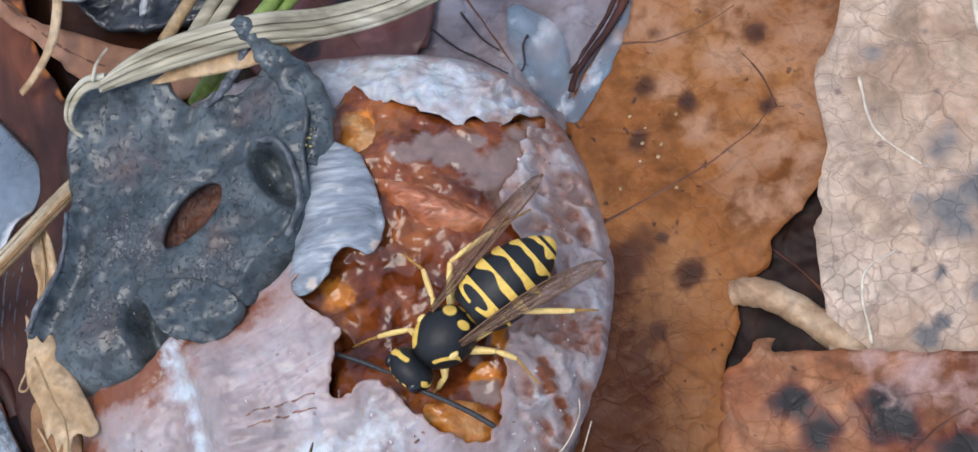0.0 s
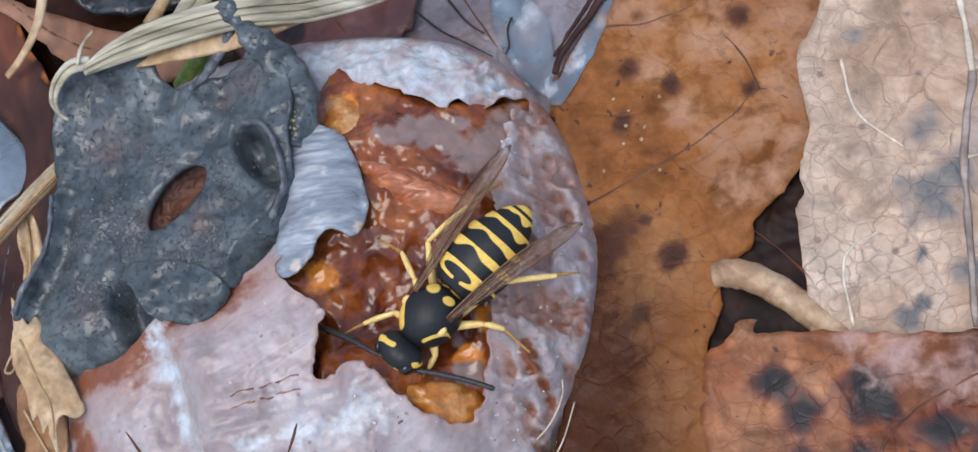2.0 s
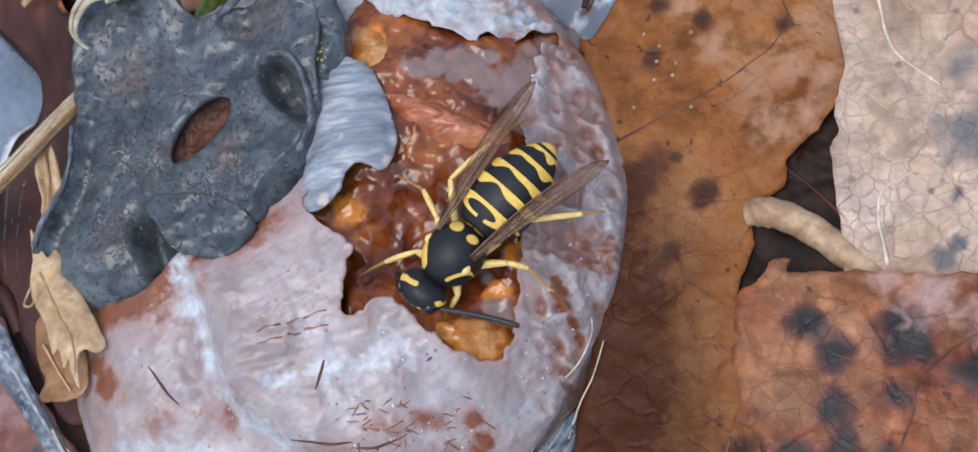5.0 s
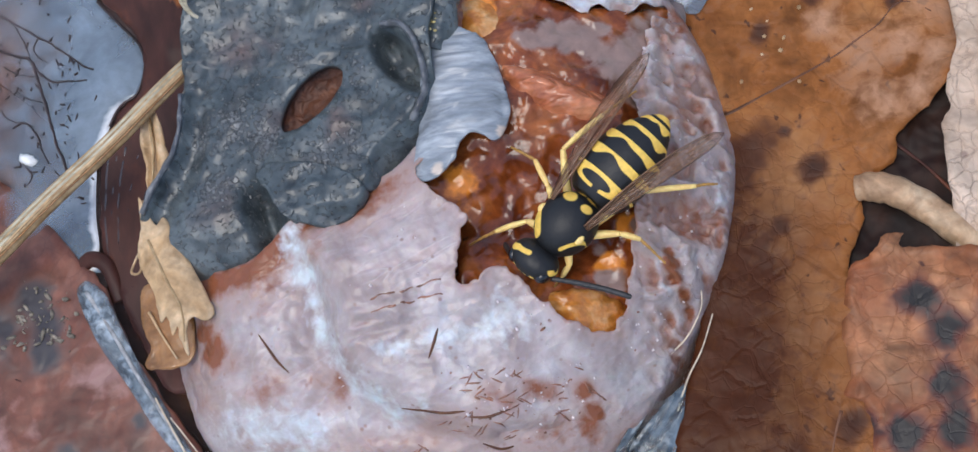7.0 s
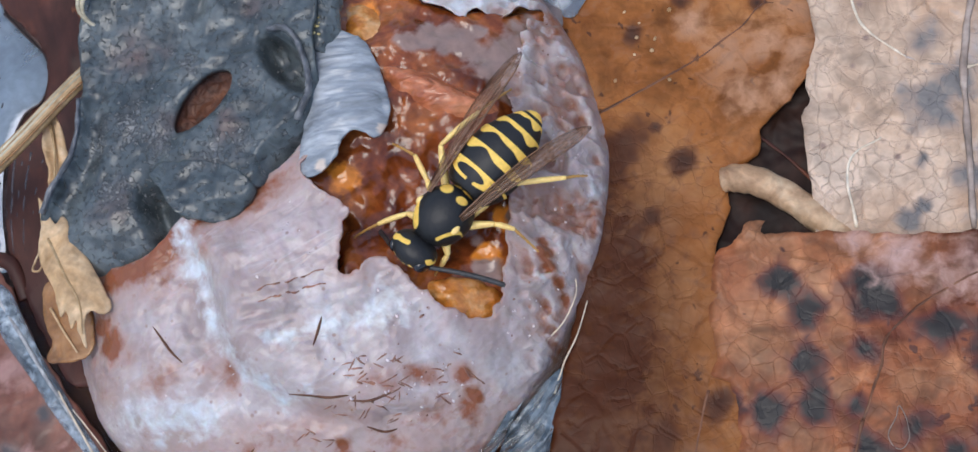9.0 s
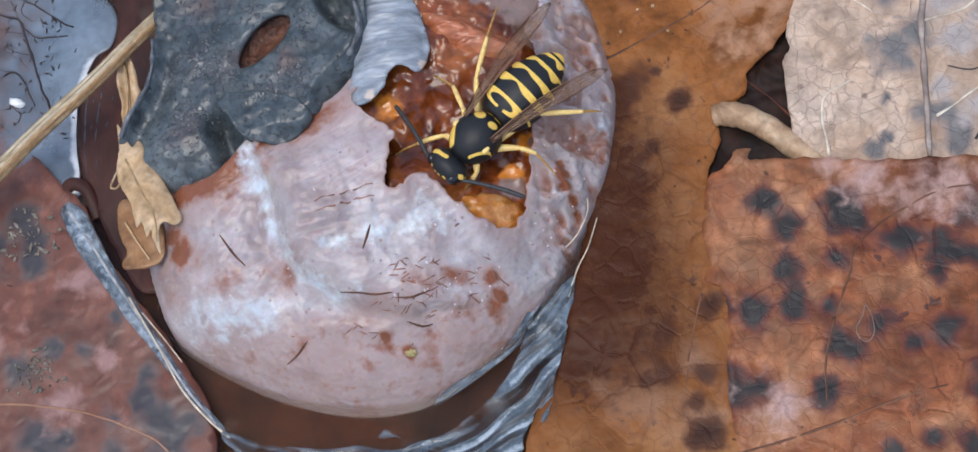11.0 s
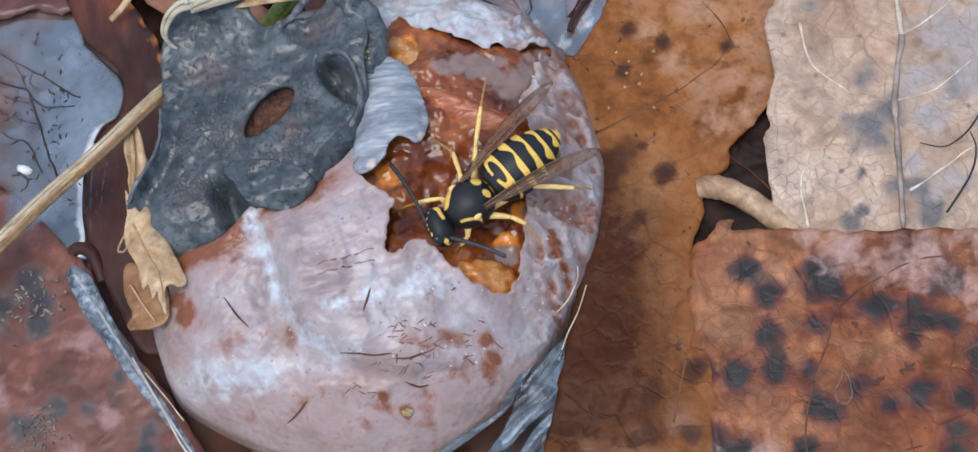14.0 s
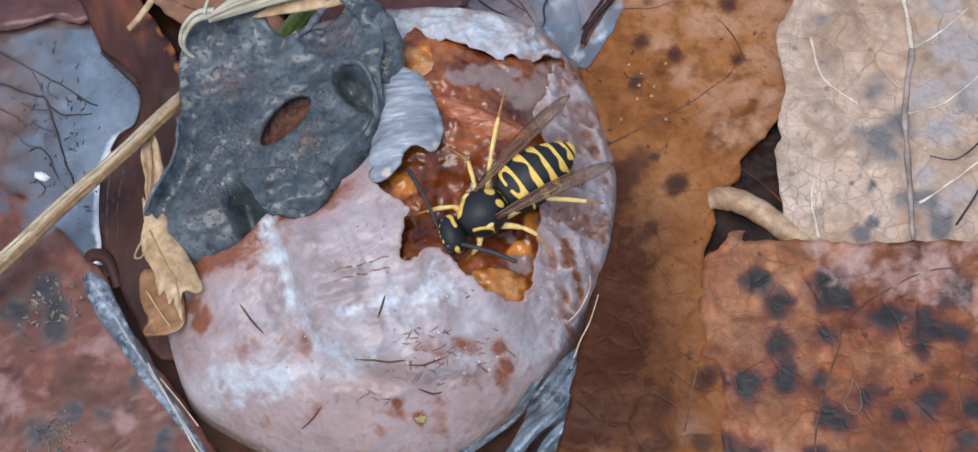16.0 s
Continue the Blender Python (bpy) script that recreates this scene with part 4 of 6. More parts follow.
# Soft grey patches that paint the wet sheen on the leaf's right side.
PALE_SHEEN = [(41.0, 9.0, 2.6), (38.4, 5.4, 2.0), (41.6, 5.6, 2.6), (38.8, 2.5, 1.7), (42.5, 9.1, 2.4), (39.1, -3.0, 1.6), (36.9, -1.1, 1.0), (45.5, 9, 2.8),
             (40.4, 13.6, 2.2), (43.5, 1.4, 1.6)]
LEFT_SPOTS = [(-26.8, -9.6, 0.6), (-31.9, -11.4, 0.8), (-29.4, -11.9, 0.7), (-23.7, -18.3, 1.5), (-25.2, -16.3, 1.2), (-33.2, -18.6, 1.6), (-34.3, -0.1, 1.3), (-33.2, -2.4, 1.4),
              (-33.7, -4.4, 1.2), (-30.7, -18.4, 1.0), (-34.5, -12.8, 1.3), (-27.2, -17.3, 0.9), (-22.6, -19.4, 1.8), (-21.4, -18.2, 1.2), (-24.8, -16.1, 1.3), (-36.5, -2, 1.6), (-24.2, -14.2, 0.8), (-27.6, -20.5, 1.4)]
LEFT_CRUST = [(-34.2, -12.9, 0.7), (-32.4, -13.4, 0.8), (-33.2, -12.2, 0.5), (-33.7, -0.7, 0.8), (-32.7, -3.0, 0.7), (-34.8, -2.7, 0.8)]


def build_leaves():
    ob = leaf("sunken_leaf", [(-64, 46), (-30, 44), (-15, 34), (-14, 20), (-18, 2), (-14, -8), (-4, -11), (4, -8), (9, -6), (13, -22),
                              (8, -34), (-20, -36), (-50, -20), (-66, 10)], sunk_height, SUNK, "dark brown dead leaf lying under the puddle water", 1.2)
    ob = leaf("drowned_leaf", [(-62, 31), (-43.5, 29), (-38, 28), (-31.6, 27), (-28, 20.5), (-25.7, 16.5), (-27.6, 9.5), (-27.6, 3.7), (-30, 0), (-36, 4), (-43, 11), (-62, 22)],
              lambda p: -1.35 + 0.25 * rough_noise(p, 0.12, 29, 2), DROWNED, "dull red-brown leaf just under clear puddle water", 0.8, 0.2, 0.25, seed=6)
    vein([(-50, 22), (-42, 19), (-35, 14), (-30, 8)], lambda p: -1.3 + 0.25 * rough_noise(p, 0.12, 29, 2), 0.1, 0.05, CURLED, ob)
    ob = leaf("brown_leaf", [(-64, 28), (-52, 26.6), (-43.5, 25.9), (-38, 24.3), (-34, 24.8), (-31.4, 24.0), (-29.5, 26), (-33, 34), (-38, 50), (-64, 50)],
              lambda p: -0.15 + 0.2 * rough_noise(p, 0.12, 39, 2), MAROON, "smooth wet brown leaf at the far side of the puddle", 0.8, 0.2, 0.25, seed=8)
    vein([(-56, 40), (-46, 34), (-38, 29.5), (-32, 26)], lambda p: -0.13 + 0.2 * rough_noise(p, 0.12, 39, 2), 0.16, 0.08, VEIN_DARK, ob)
    # Added dark sheet that stands in for the shaded hollow under the twig.
    ob = leaf("gap_shade_sheet", [(18, 8), (28, 9), (32, 0), (30, -9), (20, -10), (16, -2)], lambda p: -0.35 + 0.2 * rough_noise(p, 0.3, 27, 2) + 0.5 * np.clip((p[:, 0] - 20) / 8, 0, 1),
         GAP, "blackish sheet added for the shade in the gap between leaves", 0.6, 0.2, 0.4, seed=4)
    vein([(19, 6), (23, 2.5), (26.5, -2), (29, -8)], lambda p: -0.3 + 0.2 * rough_noise(p, 0.3, 27, 2) + 0.5 * np.clip((p[:, 0] - 20) / 8, 0, 1), 0.16, 0.1, CURLED, ob, 0.02)
    # The tint deepens the soaked leaf with the fruit's shade painted in.
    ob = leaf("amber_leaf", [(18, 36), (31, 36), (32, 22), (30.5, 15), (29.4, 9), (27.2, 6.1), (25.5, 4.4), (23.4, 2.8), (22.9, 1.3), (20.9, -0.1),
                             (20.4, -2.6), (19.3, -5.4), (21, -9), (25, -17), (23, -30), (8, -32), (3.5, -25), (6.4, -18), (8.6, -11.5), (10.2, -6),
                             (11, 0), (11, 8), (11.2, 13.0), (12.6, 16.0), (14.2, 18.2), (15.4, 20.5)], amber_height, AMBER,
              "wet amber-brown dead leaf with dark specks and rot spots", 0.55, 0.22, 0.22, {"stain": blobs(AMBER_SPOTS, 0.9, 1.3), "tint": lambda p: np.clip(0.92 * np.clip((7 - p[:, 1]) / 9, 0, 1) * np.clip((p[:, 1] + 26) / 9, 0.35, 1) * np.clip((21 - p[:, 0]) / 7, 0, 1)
               + 1.1 * blobs(AMBER_WET_SHADE, 0.6, 2.2, 17.0)(p), 0, 1), "dry": blobs(AMBER_DRY, 0.7, 1.7, 21.0)}, seed=3)
    for pts in ([(12.8, 5.7), (17.4, 7.4), (22.5, 9.9), (24.8, 11.6), (26.8, 10.5)], [(15.3, 17.9), (18.6, 17.7), (22.1, 18.8), (26, 21)],
                [(24.8, 11.6), (24.2, 14), (23, 16)], [(17.6, -14), (16.2, -18), (15, -23)]):
        vein(pts, amber_height, 0.13, 0.06, VEIN_DARK, ob, -0.015)
    rng, bm = random.Random(31), bmesh.new()
    for x, y in AMBER_SPECKS:
        z = float(amber_height(np.array([(x, y)]))[0]) + 0.05
        w = rng.uniform(0.08, 0.17)
        bmesh.ops.create_icosphere(bm, subdivisions=1, radius=1.0, matrix=Matrix.Translation((x, y, z)) @ Matrix.Rotation(rng.uniform(0, 3), 4, "Z") @ Matrix.Diagonal((w * rng.uniform(1, 1.9), w, w * 0.5, 1)))
    tagged(part("pale_crumb", bm, HUSK, ob, "pale crumbs stuck to the leaf"), kind="stuff")
    ob = leaf("pale_leaf", [(32, 36), (30.6, 24), (30, 18), (29, 15), (27.4, 12.3), (27.5, 8.1), (26.6, 5.4), (26.5, 3.6), (25.9, 2.4), (25.8, -3),
                            (25.7, -6.4), (27, -7.2), (40, -8.0), (52, -9.2), (54, 14), (50, 34)], pale_height, PALE,
              "pale tan dry leaf with grey rot patches, painted grey sheen and fine veins", 0.55, 0.25, 0.18,
              {"stain": blobs(PALE_SPOTS, 0.7, 1.2, 8.0), "tint": blobs(PALE_SHEEN, 0.6, 1.5, 4.0)}, seed=5)
    vein([(37.4, 28), (37.8, 15.9), (37.8, 9.5)], pale_height, 0.32, 0.27, VEIN_PALE, ob, 0.1)
    vein([(37.8, 9.5), (36.4, 4.5), (35.8, -1.3), (35.2, -6.2)], pale_height, 0.32, 0.26, VEIN_GREY, ob, 0.05)
    for pts in ([(30.1, 11.8), (30.5, 8.3), (32.9, 5.6)], [(37.7, 9.5), (39.7, 10.3), (42.7, 12.2)], [(28.2, -5.0), (28.3, -0.9), (30.6, 0.6)],
                [(36.4, 4.2), (39.4, 4.5), (42.7, 6.5)], [(36.2, -3.2), (38.9, -1.9), (41.6, -0.5)]):
        vein(pts, pale_height, 0.14, 0.07, VEIN_PALE, ob, 0.02)
    vein([(32.9, 5.6), (34.5, 4.9), (36.2, 4.3)], pale_height, 0.13, 0.13, VEIN_GREY, ob)
    ob = leaf("red_leaf", [(19.3, -5.6), (20.2, -5.2), (21.7, -4.1), (22.5, -4.1), (22.7, -5), (27.4, -5.5), (31, -6.2), (36.7, -6.8), (44, -8),
                           (56, -10), (56, -38), (30, -40), (21, -36), (18.5, -24), (19.2, -16.4), (18.9, -13.9), (18.1, -13), (18.5, -11.8),
                           (18.2, -9.1), (18.6, -7.4)], red_height, RED, "wet red-brown dead leaf with black mould spots", 0.55, 0.1, 0.3,
              {"stain": blobs([(x, y, 1.15 * q) for x, y, q in RED_SPOTS + RED_SPOTS_LOW], 0.7, 1.1), "tint": blobs([(31, -7, 3.0), (36, -8, 3.4), (42, -9, 4.6), (28, -6, 1.6), (40, -12, 2.6), (33.5, -9, 2.0), (22, -23, 2.6), (17, -22, 2.2)], 0.5, 1.8, 5.0)}, seed=7)
    for pts in ([(26.7, -17.1), (28.2, -14), (29.2, -11.9), (32.4, -9.8), (35.9, -8.8), (39, -8.9)], [(16.9, -26.2), (24.3, -25.0), (31.5, -23.3), (39.5, -22.4), (50, -21)],
                [(36.4, -20), (36.5, -17.9), (37.3, -16.6), (40.7, -15.0)], [(26.7, -17.1), (25.6, -20), (25.2, -23)]):
        vein(pts, red_height, 0.14, 0.08, VEIN_DARK, ob, -0.01)
    p = spline([(28.2, -19.0), (28.0, -18.2), (28.6, -17.3), (28.9, -16.6), (29.2, -17.4), (29.2, -18.6), (28.7, -19.2)], 5, True)
    part("tendril", tube([(x, y, h + 0.12) for (x, y), h in zip(p, red_height(p))], 0.035, 5), VEIN_GREY, ob, "thin pale hair loop")
    ob = leaf("soaked_leaf", [(-66, 22), (-50, 17), (-42.8, 13.2), (-35.6, 7.3), (-31, 1.9), (-29.4, 0.2), (-26.9, -5.3), (-24, -9.9), (-21.2, -14.5),
                              (-19.6, -18), (-19.4, -24), (-21, -38), (-40, -44), (-66, -36)], left_height, LEFT,
              "pinkish-brown soaked leaf with grey mould spots at the water's edge", 0.7, 0.22, 0.2, {"stain": blobs(LEFT_SPOTS, 0.8, 1.2), "tint": blobs([(-29, -6, 2.4), (-31, -15.8, 2.4), (-27.4, -12.6, 1.6), (-38, -9, 4), (-26, -7.4, 1.0)], 0.9, 2.0, 12.0)}, seed=9)
    vein([(-40, -14.9), (-35.2, -15.3), (-32.2, -15.9), (-29.2, -16.8), (-26.2, -18.2), (-23.8, -19.7), (-22.3, -21.4)], left_height, 0.13, 0.1, TAN, ob, 0.0)
    rng, bm = random.Random(8), bmesh.new()
    for cx, cy, sd in LEFT_CRUST * 26:
        x, y, w = rng.gauss(cx, sd), rng.gauss(cy, sd), 0.04 + 0.16 * rng.random() ** 2
        m = Matrix.Translation((x, y, float(left_height(np.array([(x, y)]))[0]) + 0.04)) @ Euler((rng.gauss(0, 0.3), rng.gauss(0, 0.3), rng.uniform(0, 6))).to_matrix().to_4x4()
        bmesh.ops.create_icosphere(bm, subdivisions=1, radius=1.0, matrix=m @ Matrix.Diagonal((w * rng.uniform(1.0, 3.5), w, w * 0.3, 1)))
    tagged(part("mould_crust", bm, CRUST, ob, "grey-tan crusty mould"), kind="stuff")
    vein([(-46, -1), (-40, -4), (-34, -6.5), (-31, -9)], left_height, 0.14, 0.08, CURLED, ob)
    ob = leaf("curled_leaf", [(-38, 42), (-33, 30), (-30.5, 23.5), (-29.2, 20.9), (-27.4, 18.7), (-26.2, 17.1), (-25.8, 15.4), (-26.3, 13.4), (-27.6, 12.8), (-28.5, 10.9), (-29.2, 9.2), (-29.4, 6.9),
                         (-29.4, 4.7), (-29.2, 2.5), (-28.6, 0.5), (-27, -3.5), (-24.4, -8), (-21.5, -6),
                         (-20.5, 2), (-20.4, 12), (-21.6, 16), (-22.6, 19), (-24, 21.7), (-26, 26), (-30, 42)], curled_height, CURLED,
         "dark red-brown curled wet leaf edge", 0.5, 0.3, 0.2, {"tint": blobs([(-21.4, 15.4, 0.5), (-21.9, 17, 0.6), (-22.7, 19, 0.65), (-23.6, 20.8, 0.65), (-24.6, 22.6, 0.65), (-25.6, 24.8, 0.7), (-26.8, 28, 0.9)], 0.35, 1.6)}, seed=11)
    vein([(-33, 38), (-28.5, 26), (-24.6, 19.5), (-23.2, 14), (-23.6, 7), (-24, 0)], curled_height, 0.1, 0.05, CURLED, ob)
    for off, r in ((0.35, 0.16), (0.7, 0.1), (1.05, 0.14), (1.6, 0.1), (2.3, 0.12)):
        vein([(x + off * (1 + 0.08 * y), y) for x, y in ((-29.4, 9.6), (-29.6, 7.6), (-29.6, 5), (-29.3, 2.4), (-28.6, 0.2), (-27.4, -2.6), (-26, -5))], curled_height, r, 0.06, GREYRIB, ob, -0.03)
    ob = leaf("maroon_leaf", [(-16, 40), (-13, 26), (-9, 19.5), (-4, 17.5), (0, 17.0), (1.5, 19.7), (2.4, 20.4), (2.8, 21.8), (4, 28), (3, 40)], maroon_height, MAROON,
              "wet maroon dead leaf behind the fruit", 0.6, 0.22, 0.3, {"stain": blobs([(-6, 22, 1.2), (-3, 25, 1.0)], 0.6)}, seed=13)
    for pts in ([(-12, 36), (-7, 28), (-3, 22), (-1.5, 19)], [(-7, 28), (-9, 24), (-9, 21)]):
        vein(pts, maroon_height, 0.2, 0.1, VEIN_DARK, ob)
    ob = leaf("drowned_leaf", [(-8, 46), (24, 46), (19, 26), (16, 16), (11, 9), (4, 12), (-3, 14), (-6, 26)], lambda p: -0.25 + 0.25 * rough_noise(p, 0.12, 49, 2), WETLEAF,
              "wet mauve-brown leaf with a bluish gloss behind the fruit", 0.8, 0.2, 0.25, seed=16)
    vein([(2, 30), (5, 24), (8, 18)], lambda p: -0.22 + 0.25 * rough_noise(p, 0.12, 49, 2), 0.14, 0.07, VEIN_DARK, ob)
    ob = leaf("tan_leaf_scrap", [(-34, 36), (-27, 28), (-22.5, 25.2), (-15, 21.5), (-12, 19), (-17, 18.8), (-21.5, 21), (-25.5, 25), (-33, 32)],
         lambda p: 2.2 + 0.5 * rough_noise(p, 0.2, 23, 2), TAN, "dry orange-tan strip of dead leaf", 0.6, 0.25, 0.25, seed=15)
    vein([(-32, 33.5), (-26, 26.6), (-21, 22.6), (-15, 19.8)], lambda p: 2.2 + 0.5 * rough_noise(p, 0.2, 23, 2), 0.2, 0.1, VEIN_DARK, ob)


# ---- the rotten fruit ----
TEAR = ragged(spline([(-1.5, 15.2), (-0.5, 14.3), (0.6, 13.9), (3.0, 12.7), (5.1, 11.4), (6.1, 11.9), (7.9, 11.4), (9.3, 12.2), (10.3, 12.2), (9.5, 11.2), (8.9, 10.0), (8.4, 8.4), (7.5, 7.2), (7.6, 5.4),
                      (8.2, 3.4), (7.4, 0.6), (7.0, -2.9), (6.4, -5.5), (5.9, -7.0), (5.6, -7.8), (4.9, -8.5), (4.0, -8.7), (3.0, -8.4), (2.1, -7.7), (1.6, -7.0),
                      (1.1, -6.8), (0.5, -6.0), (-0.2, -5.2), (-0.9, -4.8), (-1.6, -4.9), (-2.3, -5.5), (-3.2, -5.7), (-3.5, -4.9), (-3.2, -3.6), (-2.7, -1.4), (-3.8, -0.4), (-5.4, 1.4), (-4.4, 3.2), (-3.4, 6), (-3, 9), (-3.5, 11.1),
                      (-3.0, 13.3)], 7, True), 0.28, 0.9, 30)


FOLD = spline([(-13.4, 1.5), (-13.0, -0.2), (-11.9, -3.9), (-11.3, -6.9), (-10.6, -9.4), (-8.5, -11.4), (-5.8, -12.8), (-3.0, -13.6)], 5)
SCORES = [spline(q, 5) for q in ([(-10.1, -6.3), (-8.2, -6.1), (-5.8, -5.8)], [(-9.9, -7.2), (-7.8, -6.9), (-4.9, -6.8), (-2.6, -6.4)], [(-10.2, -7.9), (-8.4, -7.7), (-6.2, -7.4), (-3.7, -7.2)])]


def crumpled(p):
    """Broken lumps of the torn skin beside the wound."""
    return 1.3 * (0.3 - np.abs(rough_noise(p, 0.33, 83))) + 0.7 * (0.3 - np.abs(rough_noise(p, 0.8, 85))) + 0.45 * (0.25 - np.abs(rough_noise(p, 1.5, 86)))


def skin_height(p):
    x, y = p[:, 0], p[:, 1]
    d = edge_distance(p, TEAR)
    lift = np.where(y > 8, 0.04, 0.4) * np.exp(-d / 0.7) * (0.6 + 0.8 * rough_noise(p, 0.5, 33))
    folds = 0.65 * rough_noise(p, 0.12, 31, 2) + 0.36 * (0.3 - np.abs(rough_noise(p, 0.3, 35, 2))) + 0.05 * rough_noise(p, 0.8, 37, 2)
    beyond = inside(p, np.vstack([FOLD, [(4, -13.6), (4, 1.5)]]))
    far = edge_distance(p, FOLD, False) * np.where(beyond, 1, -1)
    calm = np.clip((-y - 0.5) / 3, 0, 1) * np.clip((2 - x) / 4, 0, 1)
    step = 1.1 * np.tanh(far / 0.9) * np.exp(-(far / 4.5) ** 2) * calm + 0.25 * np.exp(-(far / 0.5) ** 2) * calm
    score = sum(-0.24 * np.clip(0.6 + 1.6 * rough_noise(p, 0.7, 95), 0, 1.3) * np.exp(-(edge_distance(p, q, False) / 0.17) ** 2) for q in SCORES)
    shelf = 0.35 * np.tanh((y + 7.6 - 0.08 * (x + 8)) / 0.8) * np.exp(-((x + 6.5) / 4.0) ** 2) * np.exp(-((y + 7.6) / 2.6) ** 2)
    puckered = np.exp(-((x + 15.2) / 3.2) ** 2 - ((y + 7.3) / 2.8) ** 2)
    pucker = 0.6 * puckered * (0.3 - np.abs(rough_noise(p @ np.array([[0.8, 0.6], [-0.4, 0.7]]), 0.5, 90, 3)))
    pebble = 0.10 * rough_noise(p, 1.5, 92, 2) * np.maximum(np.exp(-((x + 7) / 4.0) ** 2 - ((y + 3.4) / 2.4) ** 2), np.exp(-((x + 0.3) / 3.0) ** 2 - ((y + 12.6) / 2.0) ** 2))
    lap = 0.4 * np.exp(-((y + 14.3 + 0.1 * (x + 8) - 0.7 * rough_noise(p, 0.25, 94)) / 0.7) ** 2) * np.clip((4 - np.abs(x + 8)) / 2, 0, 1)
    crushed = np.maximum(2.2 * np.clip((x - 5.5) / 2.5, 0, 1), 0.8 * np.clip((y - 11.5) / 2, 0, 1))
    k = np.clip((1 - rim_share(p)) * 20, 0, 1)
    under = np.clip(edge_distance(p, CALYX_RIM) / 1.0 - 0.6, 0, 1) * inside(p, CALYX_RIM)
    return dome(p) + (lift + folds + step + score + shelf + pucker + pebble + lap + crumpled(p) * crushed) * k - 2.2 * under


def flesh_height(p):
    hollow = 2.7 * np.exp(-(((p[:, 0] - 0.5) / 4.5) ** 2 + ((p[:, 1] + 1.0) / 4.0) ** 2))
    return dome(p) - 0.55 + 0.6 * np.clip((p[:, 1] - 5) / 4, 0, 1) - hollow + 0.55 * rough_noise(p, 0.35, 41, 4) - 1.0 * np.where(inside(p, TEAR), 0, np.clip(edge_distance(p, TEAR) / 0.8, 0, 1))


def build_fruit():
    ob = thing("rotten_fruit", -5.5, -0.5, -1, "rotting persimmon, lilac-white skin torn open over wet orange flesh", "fruit")
    patches = blobs([(-2.2, -14.8, 1.5), (-5.0, -15.4, 1.3), (1.0, -14.0, 1.2), (3.6, -12.4, 1.1), (9.1, -5.8, 0.7), (8.9, -7.2, 0.7), (9.3, 6.6, 1.0), (-19.2, -7.2, 1.3),
                     (-3.4, 12.4, 1.7), (9.9, 9.5, 0.9), (7.8, 10.6, 0.8), (-6.5, -13.6, 1.3), (8.4, 1.6, 0.8), (-20.5, -6, 2.2), (-19, -3, 2.0), (-21.8, -9.5, 1.6), (-16, -3.6, 1.6), (-13, -2.4, 1.2), (-16.5, -10, 1.6), (-13.5, -13.5, 1.5), (-18.5, -12.5, 1.3)], 1.1, 1.5, 14.0)

    tanned = blobs([(-11.9, -9.9, 0.9), (-13.4, -9.6, 0.7), (-11.4, -14.9, 1.3), (-8.0, -15.2, 1.2), (-5.4, -15.6, 1.0), (-2.0, -12.2, 1.2), (0.2, -11.5, 1.0), (-2.2, -16.2, 1.4),
                    (0.6, -15.4, 1.2), (-6.5, -17.2, 1.0), (-3.5, -17.0, 1.2), (-9.5, -15.6, 0.9), (-15.8, -14.6, 0.8), (2.8, -13.6, 1.0), (-15.5, -3.6, 1.0)], 1.2, 1.8, 47.0)
    sore = blobs([(2.8, -11.6, 0.7), (3.2, -12.8, 0.6), (-20.3, -6.9, 1.4), (-20.8, -5.4, 1.0), (-5.2, -15.2, 0.5), (-3.9, -16.1, 0.6), (8.7, -4.0, 0.35), (8.85, -4.8, 0.42), (9.0, -5.6, 0.45), (9.2, -6.4, 0.4), (9.4, -7.1, 0.3)], 0.7, 0.9, 51.0)

    def worn_shaded(p):
        # Red-brown skin below the calyx, deepened where the calyx shades it.
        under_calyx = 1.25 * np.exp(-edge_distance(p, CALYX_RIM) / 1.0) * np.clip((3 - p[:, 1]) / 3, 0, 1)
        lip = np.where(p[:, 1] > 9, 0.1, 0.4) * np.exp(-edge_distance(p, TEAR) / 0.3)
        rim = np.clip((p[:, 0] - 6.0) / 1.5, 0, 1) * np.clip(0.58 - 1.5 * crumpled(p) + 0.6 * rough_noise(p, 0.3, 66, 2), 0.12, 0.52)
        # Brownish lower skin; the shade of its slope is in this tone too.
        low = 0.33 * np.clip((-12.2 - p[:, 1] + 0.8 * rough_noise(p, 0.3, 69, 2)) / 1.2, 0, 1)
        return np.maximum.reduce([0.45 * patches(p), under_calyx, lip, rim, low, 0.35 * np.clip((rim_share(p) - 0.93) / 0.05, 0, 1), 0.7 * tanned(p), sore(p)])
    # Ring on the torn lip: sky mirrored in wet skin, put into the tint.
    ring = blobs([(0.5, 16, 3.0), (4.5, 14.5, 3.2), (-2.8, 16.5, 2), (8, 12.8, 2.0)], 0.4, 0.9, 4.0)

